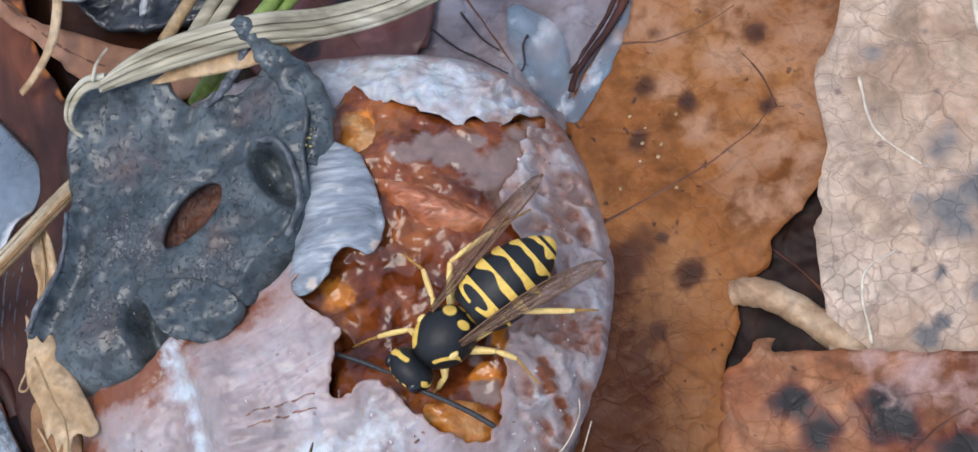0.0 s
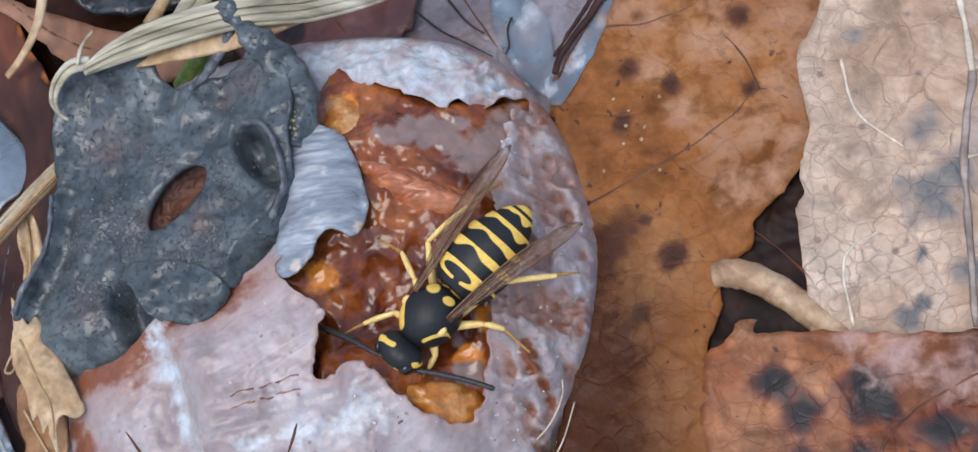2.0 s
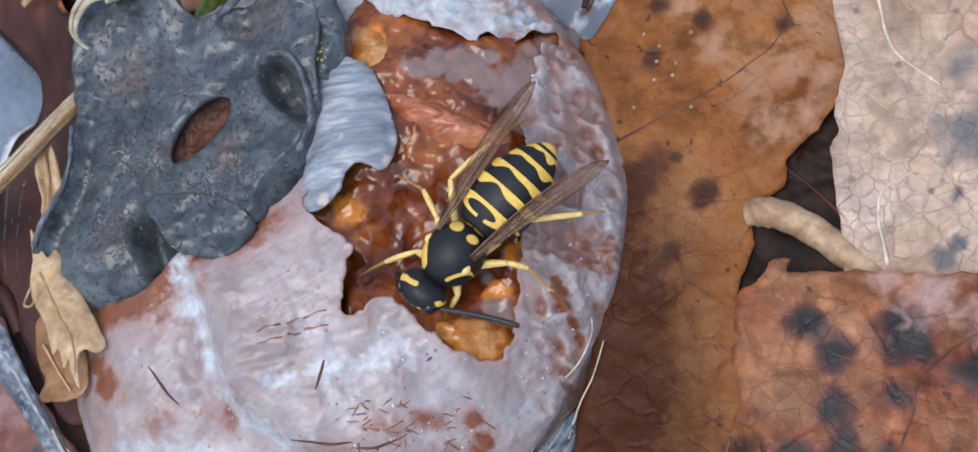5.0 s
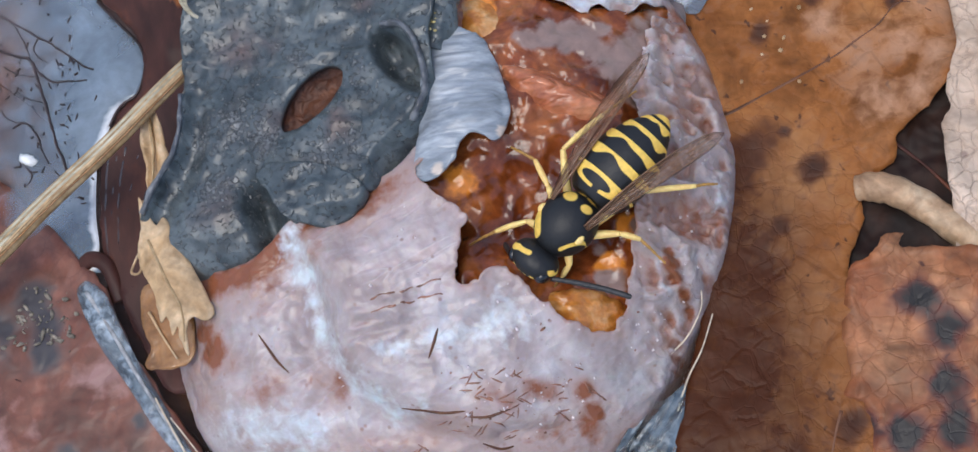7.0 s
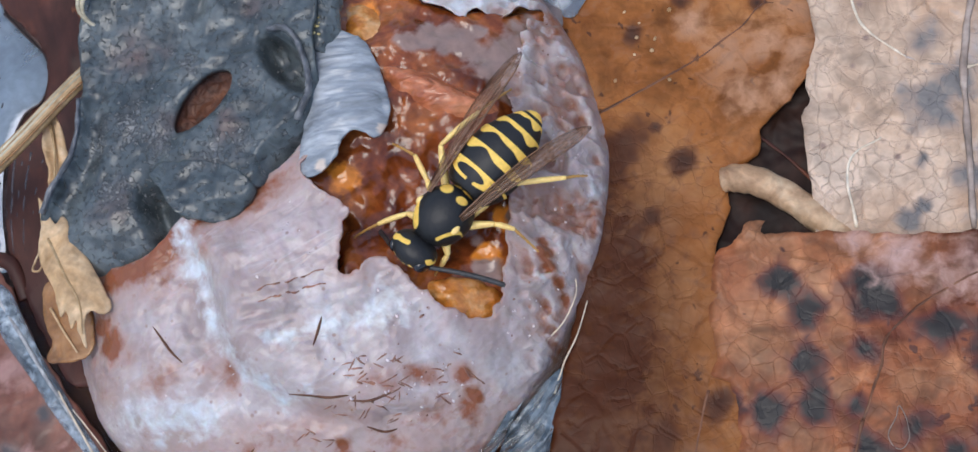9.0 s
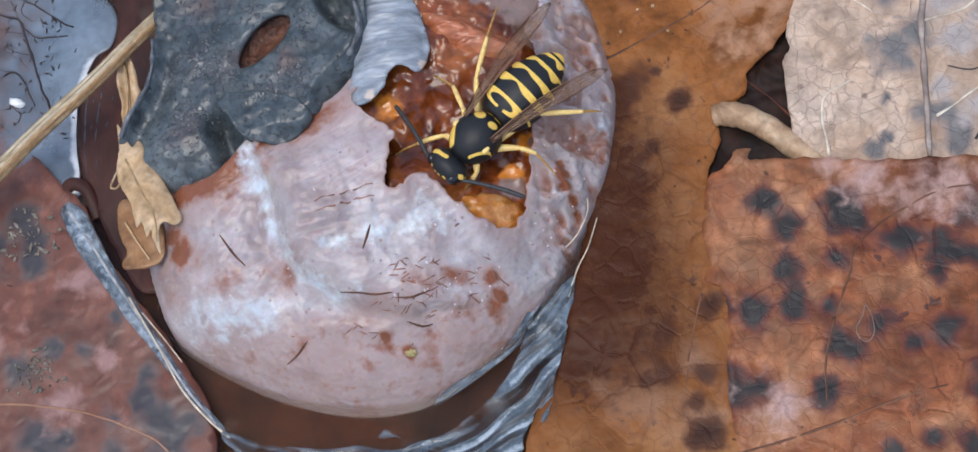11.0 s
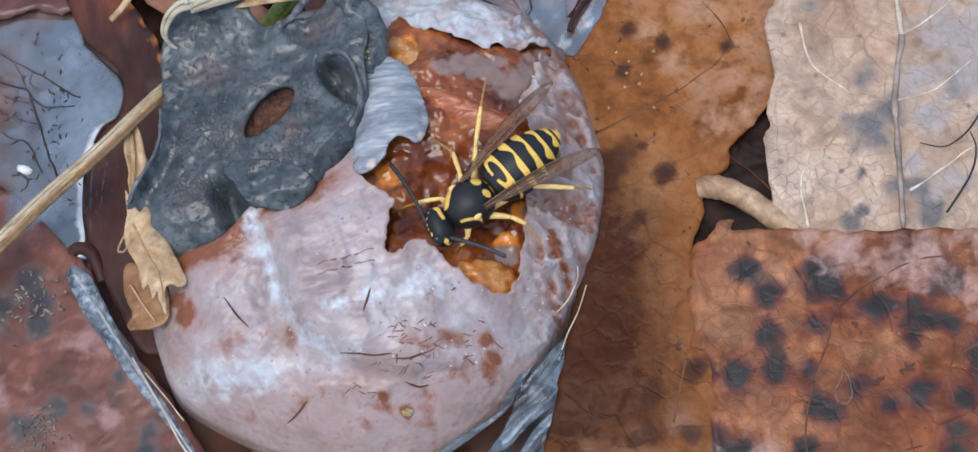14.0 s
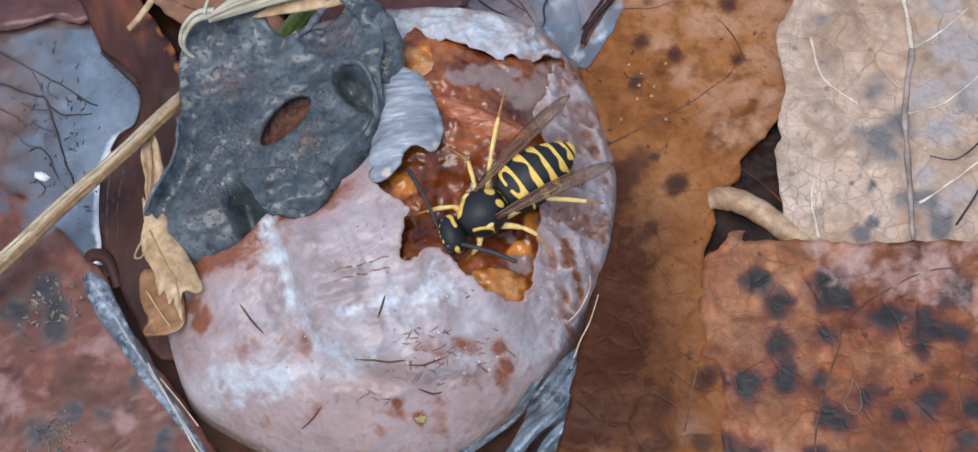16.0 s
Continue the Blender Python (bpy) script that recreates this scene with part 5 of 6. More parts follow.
    # Pale facets: highlights along the folds, painted into the skin colour.
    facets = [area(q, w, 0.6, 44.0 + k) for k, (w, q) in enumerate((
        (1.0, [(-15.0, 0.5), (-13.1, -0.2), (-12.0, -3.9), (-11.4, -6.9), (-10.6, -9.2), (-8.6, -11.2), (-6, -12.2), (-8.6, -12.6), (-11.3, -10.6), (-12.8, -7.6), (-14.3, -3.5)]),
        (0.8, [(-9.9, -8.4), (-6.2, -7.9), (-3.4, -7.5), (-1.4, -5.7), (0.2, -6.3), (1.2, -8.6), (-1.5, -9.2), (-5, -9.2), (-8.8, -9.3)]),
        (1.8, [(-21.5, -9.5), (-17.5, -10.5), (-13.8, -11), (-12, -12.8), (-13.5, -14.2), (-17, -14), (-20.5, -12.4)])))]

    def facet_gleam(p):
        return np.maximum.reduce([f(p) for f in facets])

    # Pale tint holds the painted gleam of ring and facets, plus lilac flakes.
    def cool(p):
        return np.maximum(np.maximum(0.62 * ring(p), 0.65 * facet_gleam(p)), np.clip((p[:, 0] - 6.5) / 1.5, 0, 1) * np.clip(-0.15 + 1.2 * rough_noise(p, 0.6, 67, 2), 0, 0.35))
    edge = ragged(FRUIT_RIM, 0.12, 0.6, 44)
    part("skin", sheet(edge, skin_height, 0.2, 0.16, TEAR, {"stain": worn_shaded, "tint": cool}, 17), SKIN, ob, "wrinkled lilac-white skin")
    hollow = spline([(-6.5, 0), (-5, 12), (-2, 16), (6, 13.8), (10.6, 12.9), (11.4, 9), (11, 0), (9, -8), (5.5, -11.5), (3, -11.5), (-2, -7.5), (-5, -6.5)], 6, True)
    # Grey film over the flesh; its wet reflection is part of the tint.
    wet = blobs([(1.9, 9.6, 0.9), (3.0, 10.0, 1.1), (4.4, 9.6, 1.6), (5.6, 8.9, 1.8), (7.4, 8.4, 2.2), (7.8, 6.4, 1.6), (9.2, 9.8, 1.8), (6.2, 10.2, 0.9), (8.6, 4.6, 1.2), (4.6, -3.6, 0.7), (5.4, -5.6, 1.0), (7.2, -2.2, 0.7)], 0.7, 1.0, 6.0)
    gold = blobs([(6.8, -2.4, 1.0), (5.4, -4.6, 0.9), (-3.2, 1.2, 1.2), (-1.2, 12.5, 1.2)], 0.5, 1.0, 9.0)
    part("flesh", sheet(hollow, flesh_height, 0.25, 0.3, None, {"tint": wet, "stain": gold}, 19), FLESH, ob, "hollowed wet orange-brown flesh")
    top = spline([(-0.9, 8.8), (1, 8.8), (3.2, 8.0), (5.3, 6.8), (7.0, 5.5), (7.2, 4.4), (5.2, 3.9), (3.2, 4.6), (1.4, 5.4), (-0.1, 6.8)], 6, True)
    part("pulp", sheet(ragged(top, 0.2, 0.8, 4), lambda p: dome(p) - 1.6 + 2.3 * np.sqrt(np.clip(edge_distance(p, top) / 2.0, 0, 1))
                       + 0.3 * rough_noise(p, 0.5, 51, 3), 0.28, 1.2, None, None, 21), PULP, ob, "fibrous red-orange pulp")
    top = spline([(-3.0, 14.0), (-1.4, 13.9), (0.2, 12.8), (1.6, 11.0), (1.9, 9.6), (0.6, 8.8), (-1.4, 9.4), (-3.0, 11)], 6, True)
    part("jelly", sheet(top, lambda p: dome(p) - 0.9 + 1.0 * np.sqrt(np.clip(edge_distance(p, top) / 1.4, 0, 1)) + 0.12 * rough_noise(p, 0.6, 53),
                        0.3, 0.8, None, None, 23), JELLY, ob, "glossy amber jelly")
    top = spline([(1.6, -6.4), (3.2, -6.0), (5.2, -6.6), (6.0, -8.0), (5.2, -9.2), (3.2, -9.8), (2.0, -8.6)], 6, True)
    part("jelly", sheet(ragged(top, 0.2, 1.0, 8), lambda p: dome(p) - 0.7 + 0.9 * np.sqrt(np.clip(edge_distance(p, top) / 1.2, 0, 1)) + 0.5 * rough_noise(p, 0.8, 57, 3),
                        0.28, 0.8, None, None, 25), JELLY, ob, "bright orange lump at the lip of the tear")
    top = ragged(spline([(-4.6, 8.8), (-3.6, 10.2), (-2.2, 10.6), (-0.8, 9.6), (0.0, 7.6), (0.4, 5.4), (0.2, 3.8), (-0.6, 2.8), (-1.6, 3.4), (-2.6, 2.9),
                         (-3.0, 1.8), (-4.6, 0.8), (-5.6, 1.6), (-5.2, 4), (-5.0, 6.5)], 6, True), 0.15, 0.9, 12)

    def flap_height(p):
        t = np.clip((p[:, 0] + 5.2) / 5.2, 0, 1)
        return dome(p) + 0.35 + 0.9 * np.sin(math.pi * np.clip(t, 0, 1)) ** 0.7 + 0.13 * np.sin(p[:, 1] * 6 + 3.5 * rough_noise(p, 0.6, 3, 2)) * t + 0.15 * rough_noise(p, 0.6, 59)
    part("torn_flap", sheet(top, flap_height, 0.25, 0.2, None, {"stain": blobs([(0.0, 3.4, 0.5), (-4, 1.4, 0.5)], 0.4)}, 27), FLAP, ob, "ribbed blue-grey flap of loose skin")
    for pts in ([(-7.9, -12.0), (-5.5, -12.6), (-4.0, -12.7)], [(-3.9, -13.0), (-2.6, -13.1), (-1.4, -12.8)], [(-5.7, -9.6), (-5.3, -8.6), (-5.0, -7.9)],
                [(-16.5, -6.5), (-15.6, -8), (-14.8, -9)], [(-13, -15.8), (-11.8, -15.2), (-11, -14.6)], [(-3.5, -14.3), (-2.6, -14.6), (-1.8, -14.5)]):
        p = spline(pts, 6)
        part("crack", tube([(x, y, h + 0.02) for (x, y), h in zip(p, skin_height(p))], [0.03 + 0.07 * math.sin(math.pi * k / (len(p) - 1)) for k in range(len(p))], 5, 0.5),
             VEIN_DARK, ob)
    for k in range(2):
        for u0, u1 in ((0.0, 0.3), (0.36, 0.52), (0.56, 0.86)):
            p = np.array([(-8.7 + 5.0 * u, -6.0 - 0.75 * k + 0.9 * u) for u in np.linspace(u0, u1, 9)])
            p[:, 1] += 0.2 * rough_noise(p, 1.3, 60 + k)
            part("crack", tube([(x, y, h + 0.01) for (x, y), h in zip(p, skin_height(p))],
                               [0.03 + 0.13 * abs(noise.noise((i * 0.6 + 9 * u0, k, 3))) for i in range(len(p))], 6, 0.4), CRUMB, ob)
    rng = random.Random(21)
    for name, count, paint, label in (("skin_flake", 110, FLAKE, "loose pale flakes of skin"), ("brown_crumb", 60, CRUMB, "brown crumbs stuck to the skin")):
        spots = []
        while len(spots) < count:
            cx, cy, sd = rng.choice(((-1.2, -12.2, 1.5), (1.6, -12.0, 1.2), (-2.6, -13.6, 1.4), (6.2, -8.4, 1.0), (-1.5, -12.5, 2.6), (1.8, -10.8, 2.0), (9.6, 1.0, 2.2), (8.6, -5.0, 1.8), (-8, -12, 4.5), (0.5, -6.8, 1.2), (9.5, 8, 1.4), (-6, -2.5, 2.2)))
            x, y = rng.gauss(cx, sd), rng.gauss(cy, sd)
            q = np.array([(x, y)])
            if rim_share(q)[0] < 0.93 and not inside(q, TEAR)[0] and not inside(q, CALYX_RIM)[0]:
                spots.append((x, y))
        bm = bmesh.new()
        for (x, y), z in zip(spots, skin_height(np.array(spots))):
            w = rng.uniform(0.03, 0.1) * (1.8 if rng.random() < 0.12 else 1)
            m = Matrix.Translation((x, y, z + 0.03)) @ Euler((rng.gauss(0, 0.4), rng.gauss(0, 0.4), rng.uniform(0, 6))).to_matrix().to_4x4()
            m = m @ Matrix.Diagonal((w * rng.uniform(0.7, 1.8), w, w * 0.45, 1))
            bmesh.ops.create_icosphere(bm, subdivisions=1, radius=1.0, matrix=m)
        tagged(part(name, bm, paint, ob, label), kind="stuff")
    bm = bmesh.new()
    for x, y in ((-3.8, -11.1), (-2.9, -10.9), (-1.8, -11.1), (-0.7, -10.9), (-3.7, -11.9), (-2.5, -12.1), (-1.4, -11.8), (-0.6, -12.3), (-3.5, -12.8), (-2.4, -13.0),
                 (-1.3, -12.9), (-5.3, -13.3), (-3.4, -13.7), (-2.0, -13.7), (1.4, -12.0), (1.3, -13.0), (-7.0, -14.4), (-6.3, -15.0), (3.0, -11.2), (3.3, -12.0)):
        for _ in range(3):
            cx, cy, a, w = x + rng.gauss(0, 0.35), y + rng.gauss(0, 0.25), rng.gauss(0.15, 0.5), rng.uniform(0.15, 0.5)
            q = np.array([(cx + w * s * math.cos(a), cy + w * s * math.sin(a)) for s in (-1, -0.4, 0.2, 0.7, 1)])
            q = q + 0.06 * np.stack([rough_noise(q, 2.0, 5), rough_noise(q, 2.0, 8)], 1)
            t = tube([(u, v, h - 0.01) for (u, v), h in zip(q, skin_height(q))], [0.02, 0.05, 0.07, 0.05, 0.015], 5, 0.5)
            me = bpy.data.meshes.new("tmp")
            t.to_mesh(me)
            t.free()
            bm.from_mesh(me)
            bpy.data.meshes.remove(me)
    tagged(part("scratch", bm, CRUMB, ob, "brown scratches in the skin"), kind="stuff")
    c = np.array([(-3.7, -16.2)])
    part("yellow_scab", blob((-3.7, -16.2, float(skin_height(c)[0])), (0.45, 0.3, 0.25), 3, 0.7, 0.3, 10), MOULD, ob)


# ---- the black calyx ----
CALYX_RIM = ragged(spline([(-20.2, 15.3), (-19.2, 17.3), (-16.8, 18.0), (-13.6, 17.6), (-12.7, 15.9), (-11.6, 15.0), (-10.0, 15.0), (-7.7, 15.2), (-6.0, 16.4), (-4.4, 15.4), (-3.4, 12.6),
                           (-3.9, 10.0), (-3.8, 7.1), (-3.9, 4.7), (-5.0, 3.0), (-6.7, 1.5), (-8.3, 1.0), (-9.6, 0.3), (-11.6, 0.6), (-13.2, -0.4), (-15.0, -1.7), (-16.9, -2.5), (-18.8, -2.7),
                           (-21.0, -2.1), (-23.2, 0.0), (-23.9, 1.5), (-22.5, 4.0), (-21.5, 5.2), (-20.9, 7.2), (-20.7, 9.1), (-20.7, 12.1)], 8, True), 0.13, 0.8, 70)
CALYX_HOLE = ragged(spline([(-14.0, 6.4), (-13.2, 8.0), (-11.8, 9.2), (-10.3, 9.4), (-9.7, 8.5), (-10.5, 7.0), (-12.3, 5.8), (-13.6, 5.6)], 5, True), 0.08, 1.2, 72)


CALYX_FALL = spline([(-2.6, 9.6), (-4.1, 7.6), (-5.1, 5.4), (-6.6, 4.3), (-8.1, 3.2), (-8.5, 1.3), (-9.2, 0.0)], 5)
CALYX_SIDE = spline([(-20.6, 9.3), (-20.7, 7.2), (-21.3, 5.4), (-22.3, 4.1), (-23.5, 1.9)], 5)
CALYX_GULLY = np.array([(-1.8, -14.7), (-0.4, -15.2), (1.2, -15.7), (3.0, -15.9)])
TAB = ragged(spline([(-15.7, 3.0), (-14.8, 3.6), (-13.6, 3.4), (-12.2, 3.2), (-10.6, 2.6), (-9.2, 1.8), (-8.5, 0.6), (-9.7, -0.5), (-11.2, -0.9), (-12.4, -0.6), (-13.5, -0.2), (-14.2, 0.6), (-14.8, 1.8)], 6, True), 0.09, 0.9, 14)


def calyx_sheet(p):
    """The dished plate of the calyx without its gully."""
    x, y = p[:, 0], p[:, 1]
    d = edge_distance(p, CALYX_RIM)
    h = edge_distance(p, CALYX_HOLE)
    beyond = inside(p, np.vstack([CALYX_FALL, [(-9, -6), (3, -6), (3, 9.6)]]))
    fall = np.where(beyond, edge_distance(p, CALYX_FALL, False), 0)
    drop = -2.4 * np.clip(fall / 1.7, 0, 1) ** 0.9 - 0.9 * np.clip(fall - 1.7, 0, 2)
    lower = -1.5 * np.clip((1.2 - y) / 3.4, 0, 1) ** 1.5 * np.clip((-13 - x) / 2, 0, 1)
    tuck = -1.3 * np.exp(-d / 0.5) * np.clip((0.4 - y) / 1.2, 0, 1) * np.clip((-12.5 - x) / 2, 0, 1)
    lip = 0.7 * np.exp(-(edge_distance(p, CALYX_SIDE, False) / 0.38) ** 2) - 0.35 * np.exp(-((edge_distance(p, CALYX_SIDE, False) - 1.1) / 0.7) ** 2)
    hub = 0.3 * np.exp(-((h - 1.0) / 1.0) ** 2)
    folds = 0.3 * rough_noise(p, 0.22, 73, 2) - 0.3 * np.abs(rough_noise(p * np.array((1.0, 1.5)), 0.4, 75, 2)) - 0.05 * np.abs(rough_noise(p, 1.5, 76))
    u, v = 0.52 * (x + 6.1) - 0.855 * (y - 9.1), 0.855 * (x + 6.1) + 0.52 * (y - 9.1)
    q = (u / 2.3) ** 2 + (v / 0.95) ** 2 + 0.25 * rough_noise(p, 0.5, 79)
    pocket = -2.3 / (1 + np.exp(np.clip((q - 1) * np.where(v > 0, 8.0, 3.0), -30, 30)))
    crease = -0.7 * np.exp(-(((x + 11.9 - 0.25 * (y - 14.5)) / 0.55) ** 2)) * np.clip((y - 12.2) / 2, 0, 1)
    side = 0.7 * np.clip((x + 8.5) / 3.0, 0, 1) * np.clip((y - 1) / 3, 0, 1)
    corner = 1.0 * np.clip((y - 12) / 4, 0, 1) * np.clip((-11 - x) / 3, 0, 1)
    base = np.maximum(dome(p) + 0.7, 6.9 + 0.14 * (x + 22))
    return base + drop + lower + tuck + lip + hub + folds + pocket + crease + side + corner


def calyx_height(p):
    s = p[:, 0] - np.interp(p[:, 1], CALYX_GULLY[:, 0], CALYX_GULLY[:, 1])
    gully = -2.3 * np.exp(-(s / np.where(s < 0, 0.9, 1.2)) ** 2) * np.clip((3.3 - p[:, 1]) / 1.4, 0, 1)
    return calyx_sheet(p) + gully


def build_calyx():
    ob = thing("calyx", -12, 7, 6, "shrivelled black persimmon calyx with curled lobes and a stem hole", "calyx")
    ash = blobs([(-17.0, 7.2, 1.8), (-19.2, 6.1, 1.2), (-15.2, 5.2, 1.4), (-11.6, 3.7, 1.3), (-9.4, 4.0, 1.0), (-18.4, 3, 1.1), (-9, 8, 1.2), (-13, 10.4, 1.0)], 0.9, 1.5, 20.0)
    warm = blobs([(-16.5, 11.7, 2.2), (-18.5, 1.9, 1.8), (-14.3, 6.4, 1.2), (-7.2, 13.8, 1.6), (-10, 5.2, 1.4)], 0.7, 1.6, 24.0)
    part("lobed_plate", sheet(CALYX_RIM, calyx_height, 0.2, 0.55, CALYX_HOLE, {"tint": lambda p: 0.8 * ash(p), "stain": lambda p: 0.85 * warm(p)}, 29), CALYX, ob)
    cup = spline([(-15, 6.2), (-13.5, 8.8), (-11.6, 10), (-9.4, 9.8), (-9.2, 8.2), (-10.4, 6.6), (-12.4, 5.2), (-14.2, 5)], 5, True)
    part("stem_cavity", sheet(cup, lambda p: 7.6 - 0.9 * np.clip(edge_distance(p, cup) / 1.2, 0, 1) + 0.2 * rough_noise(p, 0.8, 81), 0.3, 0.4, None, None, 31), CAVITY, ob,
         "brown hollow where the stem was")
    q = spline([(-6.9, 11.1), (-5.8, 10.9), (-5.0, 10.0), (-4.5, 8.5), (-4.3, 7.0), (-4.6, 5.8), (-5.3, 4.7)], 6)
    top = np.maximum(calyx_sheet(q) + 0.25, 9.7 - 0.1 * np.clip(10.5 - q[:, 1], 0, 9))
    part("curled_rim", tube([(x, y, z) for (x, y), z in zip(q, top)], [0.2 + 0.05 * noise.noise((k * 0.5, 2, 1)) for k in range(len(q))], 8, 1.7), EDGE, ob)
    q = CALYX_SIDE + 0.12 * np.stack([rough_noise(CALYX_SIDE, 0.9, 5), rough_noise(CALYX_SIDE, 0.9, 8)], 1)
    part("curled_rim", tube([(x, y, z + 0.05) for (x, y), z in zip(q, calyx_height(q))], np.linspace(0.14, 0.22, len(q)) * (1 + 0.5 * rough_noise(q, 1.1, 12)), 8, 1.1), EDGE, ob)
    part("curled_tab", sheet(TAB, lambda p: calyx_sheet(p) + 0.3 + 0.6 * np.exp(-edge_distance(p, np.array([(-15.9, 3.0), (-14.9, 1.8), (-14.3, 0.5), (-13.5, -0.3)]), False) / 0.5)
                             - 0.8 * np.clip(0.3 - p[:, 1], 0, 2) * np.clip((p[:, 0] + 13.5) / 1.5, 0, 1), 0.18, 0.3, None, {"tint": lambda p: 0.3 * ash(p)}, 61), CALYX, ob, "curled blue-grey tab")
    p = spline([(-4.2, 9.6, 8.4), (-3.4, 11.6, 8.8), (-3.6, 13.6, 9.2), (-4.8, 15.6, 9.8), (-6.2, 17.2, 10.2), (-7.2, 18.6, 10.6), (-7.5, 19.4, 10.4)], 7)
    r = np.interp(np.linspace(0, 1, len(p)), [0, 0.2, 0.45, 0.62, 0.72, 0.8, 0.92, 1], [1.35, 1.3, 1.15, 0.85, 0.5, 0.62, 0.58, 0.3])
    part("curled_lobe", gnarl(tube(spline(p, 3), np.interp(np.linspace(0, 1, 3 * (len(p) - 1) + 1), np.linspace(0, 1, len(p)), r), 28, 0.65), 0.28, 0.9, 4), CALYX, ob, "thick twisted black lobe")
    p, r = along([(-10.8, 14.7, 8.4), (-9.6, 15.1, 9.0), (-8.4, 16.2, 9.4), (-7.4, 17.6, 9.8), (-7.0, 18.4, 9.9)], 0.25, 0.4)
    part("curled_rim", gnarl(tube(spline(p, 2), np.linspace(0.25, 0.42, 2 * (len(p) - 1) + 1), 12, 0.7), 0.12, 1.2, 2), EDGE, ob)
    rng = random.Random(5)
    bm = bmesh.new()
    spots = [(rng.gauss(cx, sd), rng.gauss(cy, sd)) for cx, cy, sd in [(-16, 6.5, 1.8), (-18.5, 6.2, 1.2), (-10.5, 4.2, 1.6), (-18, 2.5, 1.5), (-8, 8, 1.3)] * 40]
    ok = inside(np.array(spots), CALYX_RIM) & ~inside(np.array(spots), CALYX_HOLE)
    spots = [p for p, k in zip(spots, ok) if k]
    for (x, y), z in zip(spots, calyx_height(np.array(spots))):
        w = 0.03 + 0.07 * rng.random() ** 3
        m = Matrix.Translation((x, y, z + 0.03)) @ Euler((0, 0, rng.uniform(0, 6))).to_matrix().to_4x4() @ Matrix.Diagonal((w * rng.uniform(1.0, 2.2), w * 0.9, w * 0.4, 1))
        bmesh.ops.create_icosphere(bm, subdivisions=1, radius=1.0, matrix=m)
    tagged(part("ash_crumb", bm, ASH, ob, "pale grey crumbs"), kind="stuff")
    bm = bmesh.new()
    for _ in range(60):
        x, y = -3.7 + rng.gauss(0, 0.3), 11.6 + rng.gauss(0, 0.8)
        m = Matrix.Translation((x, y, 9.3 + rng.uniform(-0.2, 0.35))) @ Matrix.Diagonal((rng.uniform(0.05, 0.2), rng.uniform(0.05, 0.15), rng.uniform(0.04, 0.12), 1))
        bmesh.ops.create_icosphere(bm, subdivisions=1, radius=1.0, matrix=m)
    tagged(part("mould_specks", bm, MOULD, ob, "yellow mould specks"), kind="stuff")


# ---- stalks, scraps and twigs ----
def build_straw():
    ob = thing("straw_stalk", -33, 4, 3, "dry tan straw stalk lying across the puddle edge", "stalk")
    a, b = Vector((-52, -9.9, 0.6)), Vector((-20.4, 12.4, 5.6))
    p = [a.lerp(b, k / 24) + Vector((0, 0, 0.12 * math.sin(k * 0.9))) for k in range(25)]
    part("stem", tube(p, [0.92 - 0.014 * k for k in range(25)], 14, 0.7), STRAW, ob)
    side = (b - a).normalized().cross(Vector((0, 0, 1)))
    for k, (off, paint) in enumerate(((-0.62, STRAW), (-0.42, BLADE), (-0.2, STRAW), (0.02, BLADE), (0.22, HUSK), (0.42, STRAW), (0.62, HUSKWET))):
        q = [v + side * (off * (1 - 0.012 * n) + 0.03 * noise.noise((n * 0.3, k, 5))) + Vector((0, 0, 0.66 * math.sqrt(1 - off * off) * (1 - 0.014 * n))) for n, v in enumerate(p)]
        part("rib", tube(q, 0.085 + 0.03 * (k % 2), 6, 0.6), paint, ob)
    tip = spline([(-24.3, 10.7), (-23.7, 10.4), (-23.1, 7.2), (-23.6, 5.4), (-24.2, 3.5), (-24.9, 3.0), (-24.7, 6.2), (-24.8, 8.4)], 6, True)
    ob = thing("husk_scrap", -24, 6, 3, "thin pale brown husk hanging under the straw", "husk")
    part("blade", sheet(ragged(tip, 0.1, 1.0, 3), lambda q: 2.6 + 0.3 * (q[:, 1] - 4) + 0.25 * np.sin(q[:, 0] * 4 + 1), 0.2, 0.1), HUSK, ob)
    p, r = along([(-24.2, 10.5, 4.7), (-24.0, 8, 3.9), (-24.3, 5.5, 3.2), (-24.6, 3.4, 2.5)], 0.14, 0.06)
    part("midrib", tube(p, r, 6), STRAW, ob)


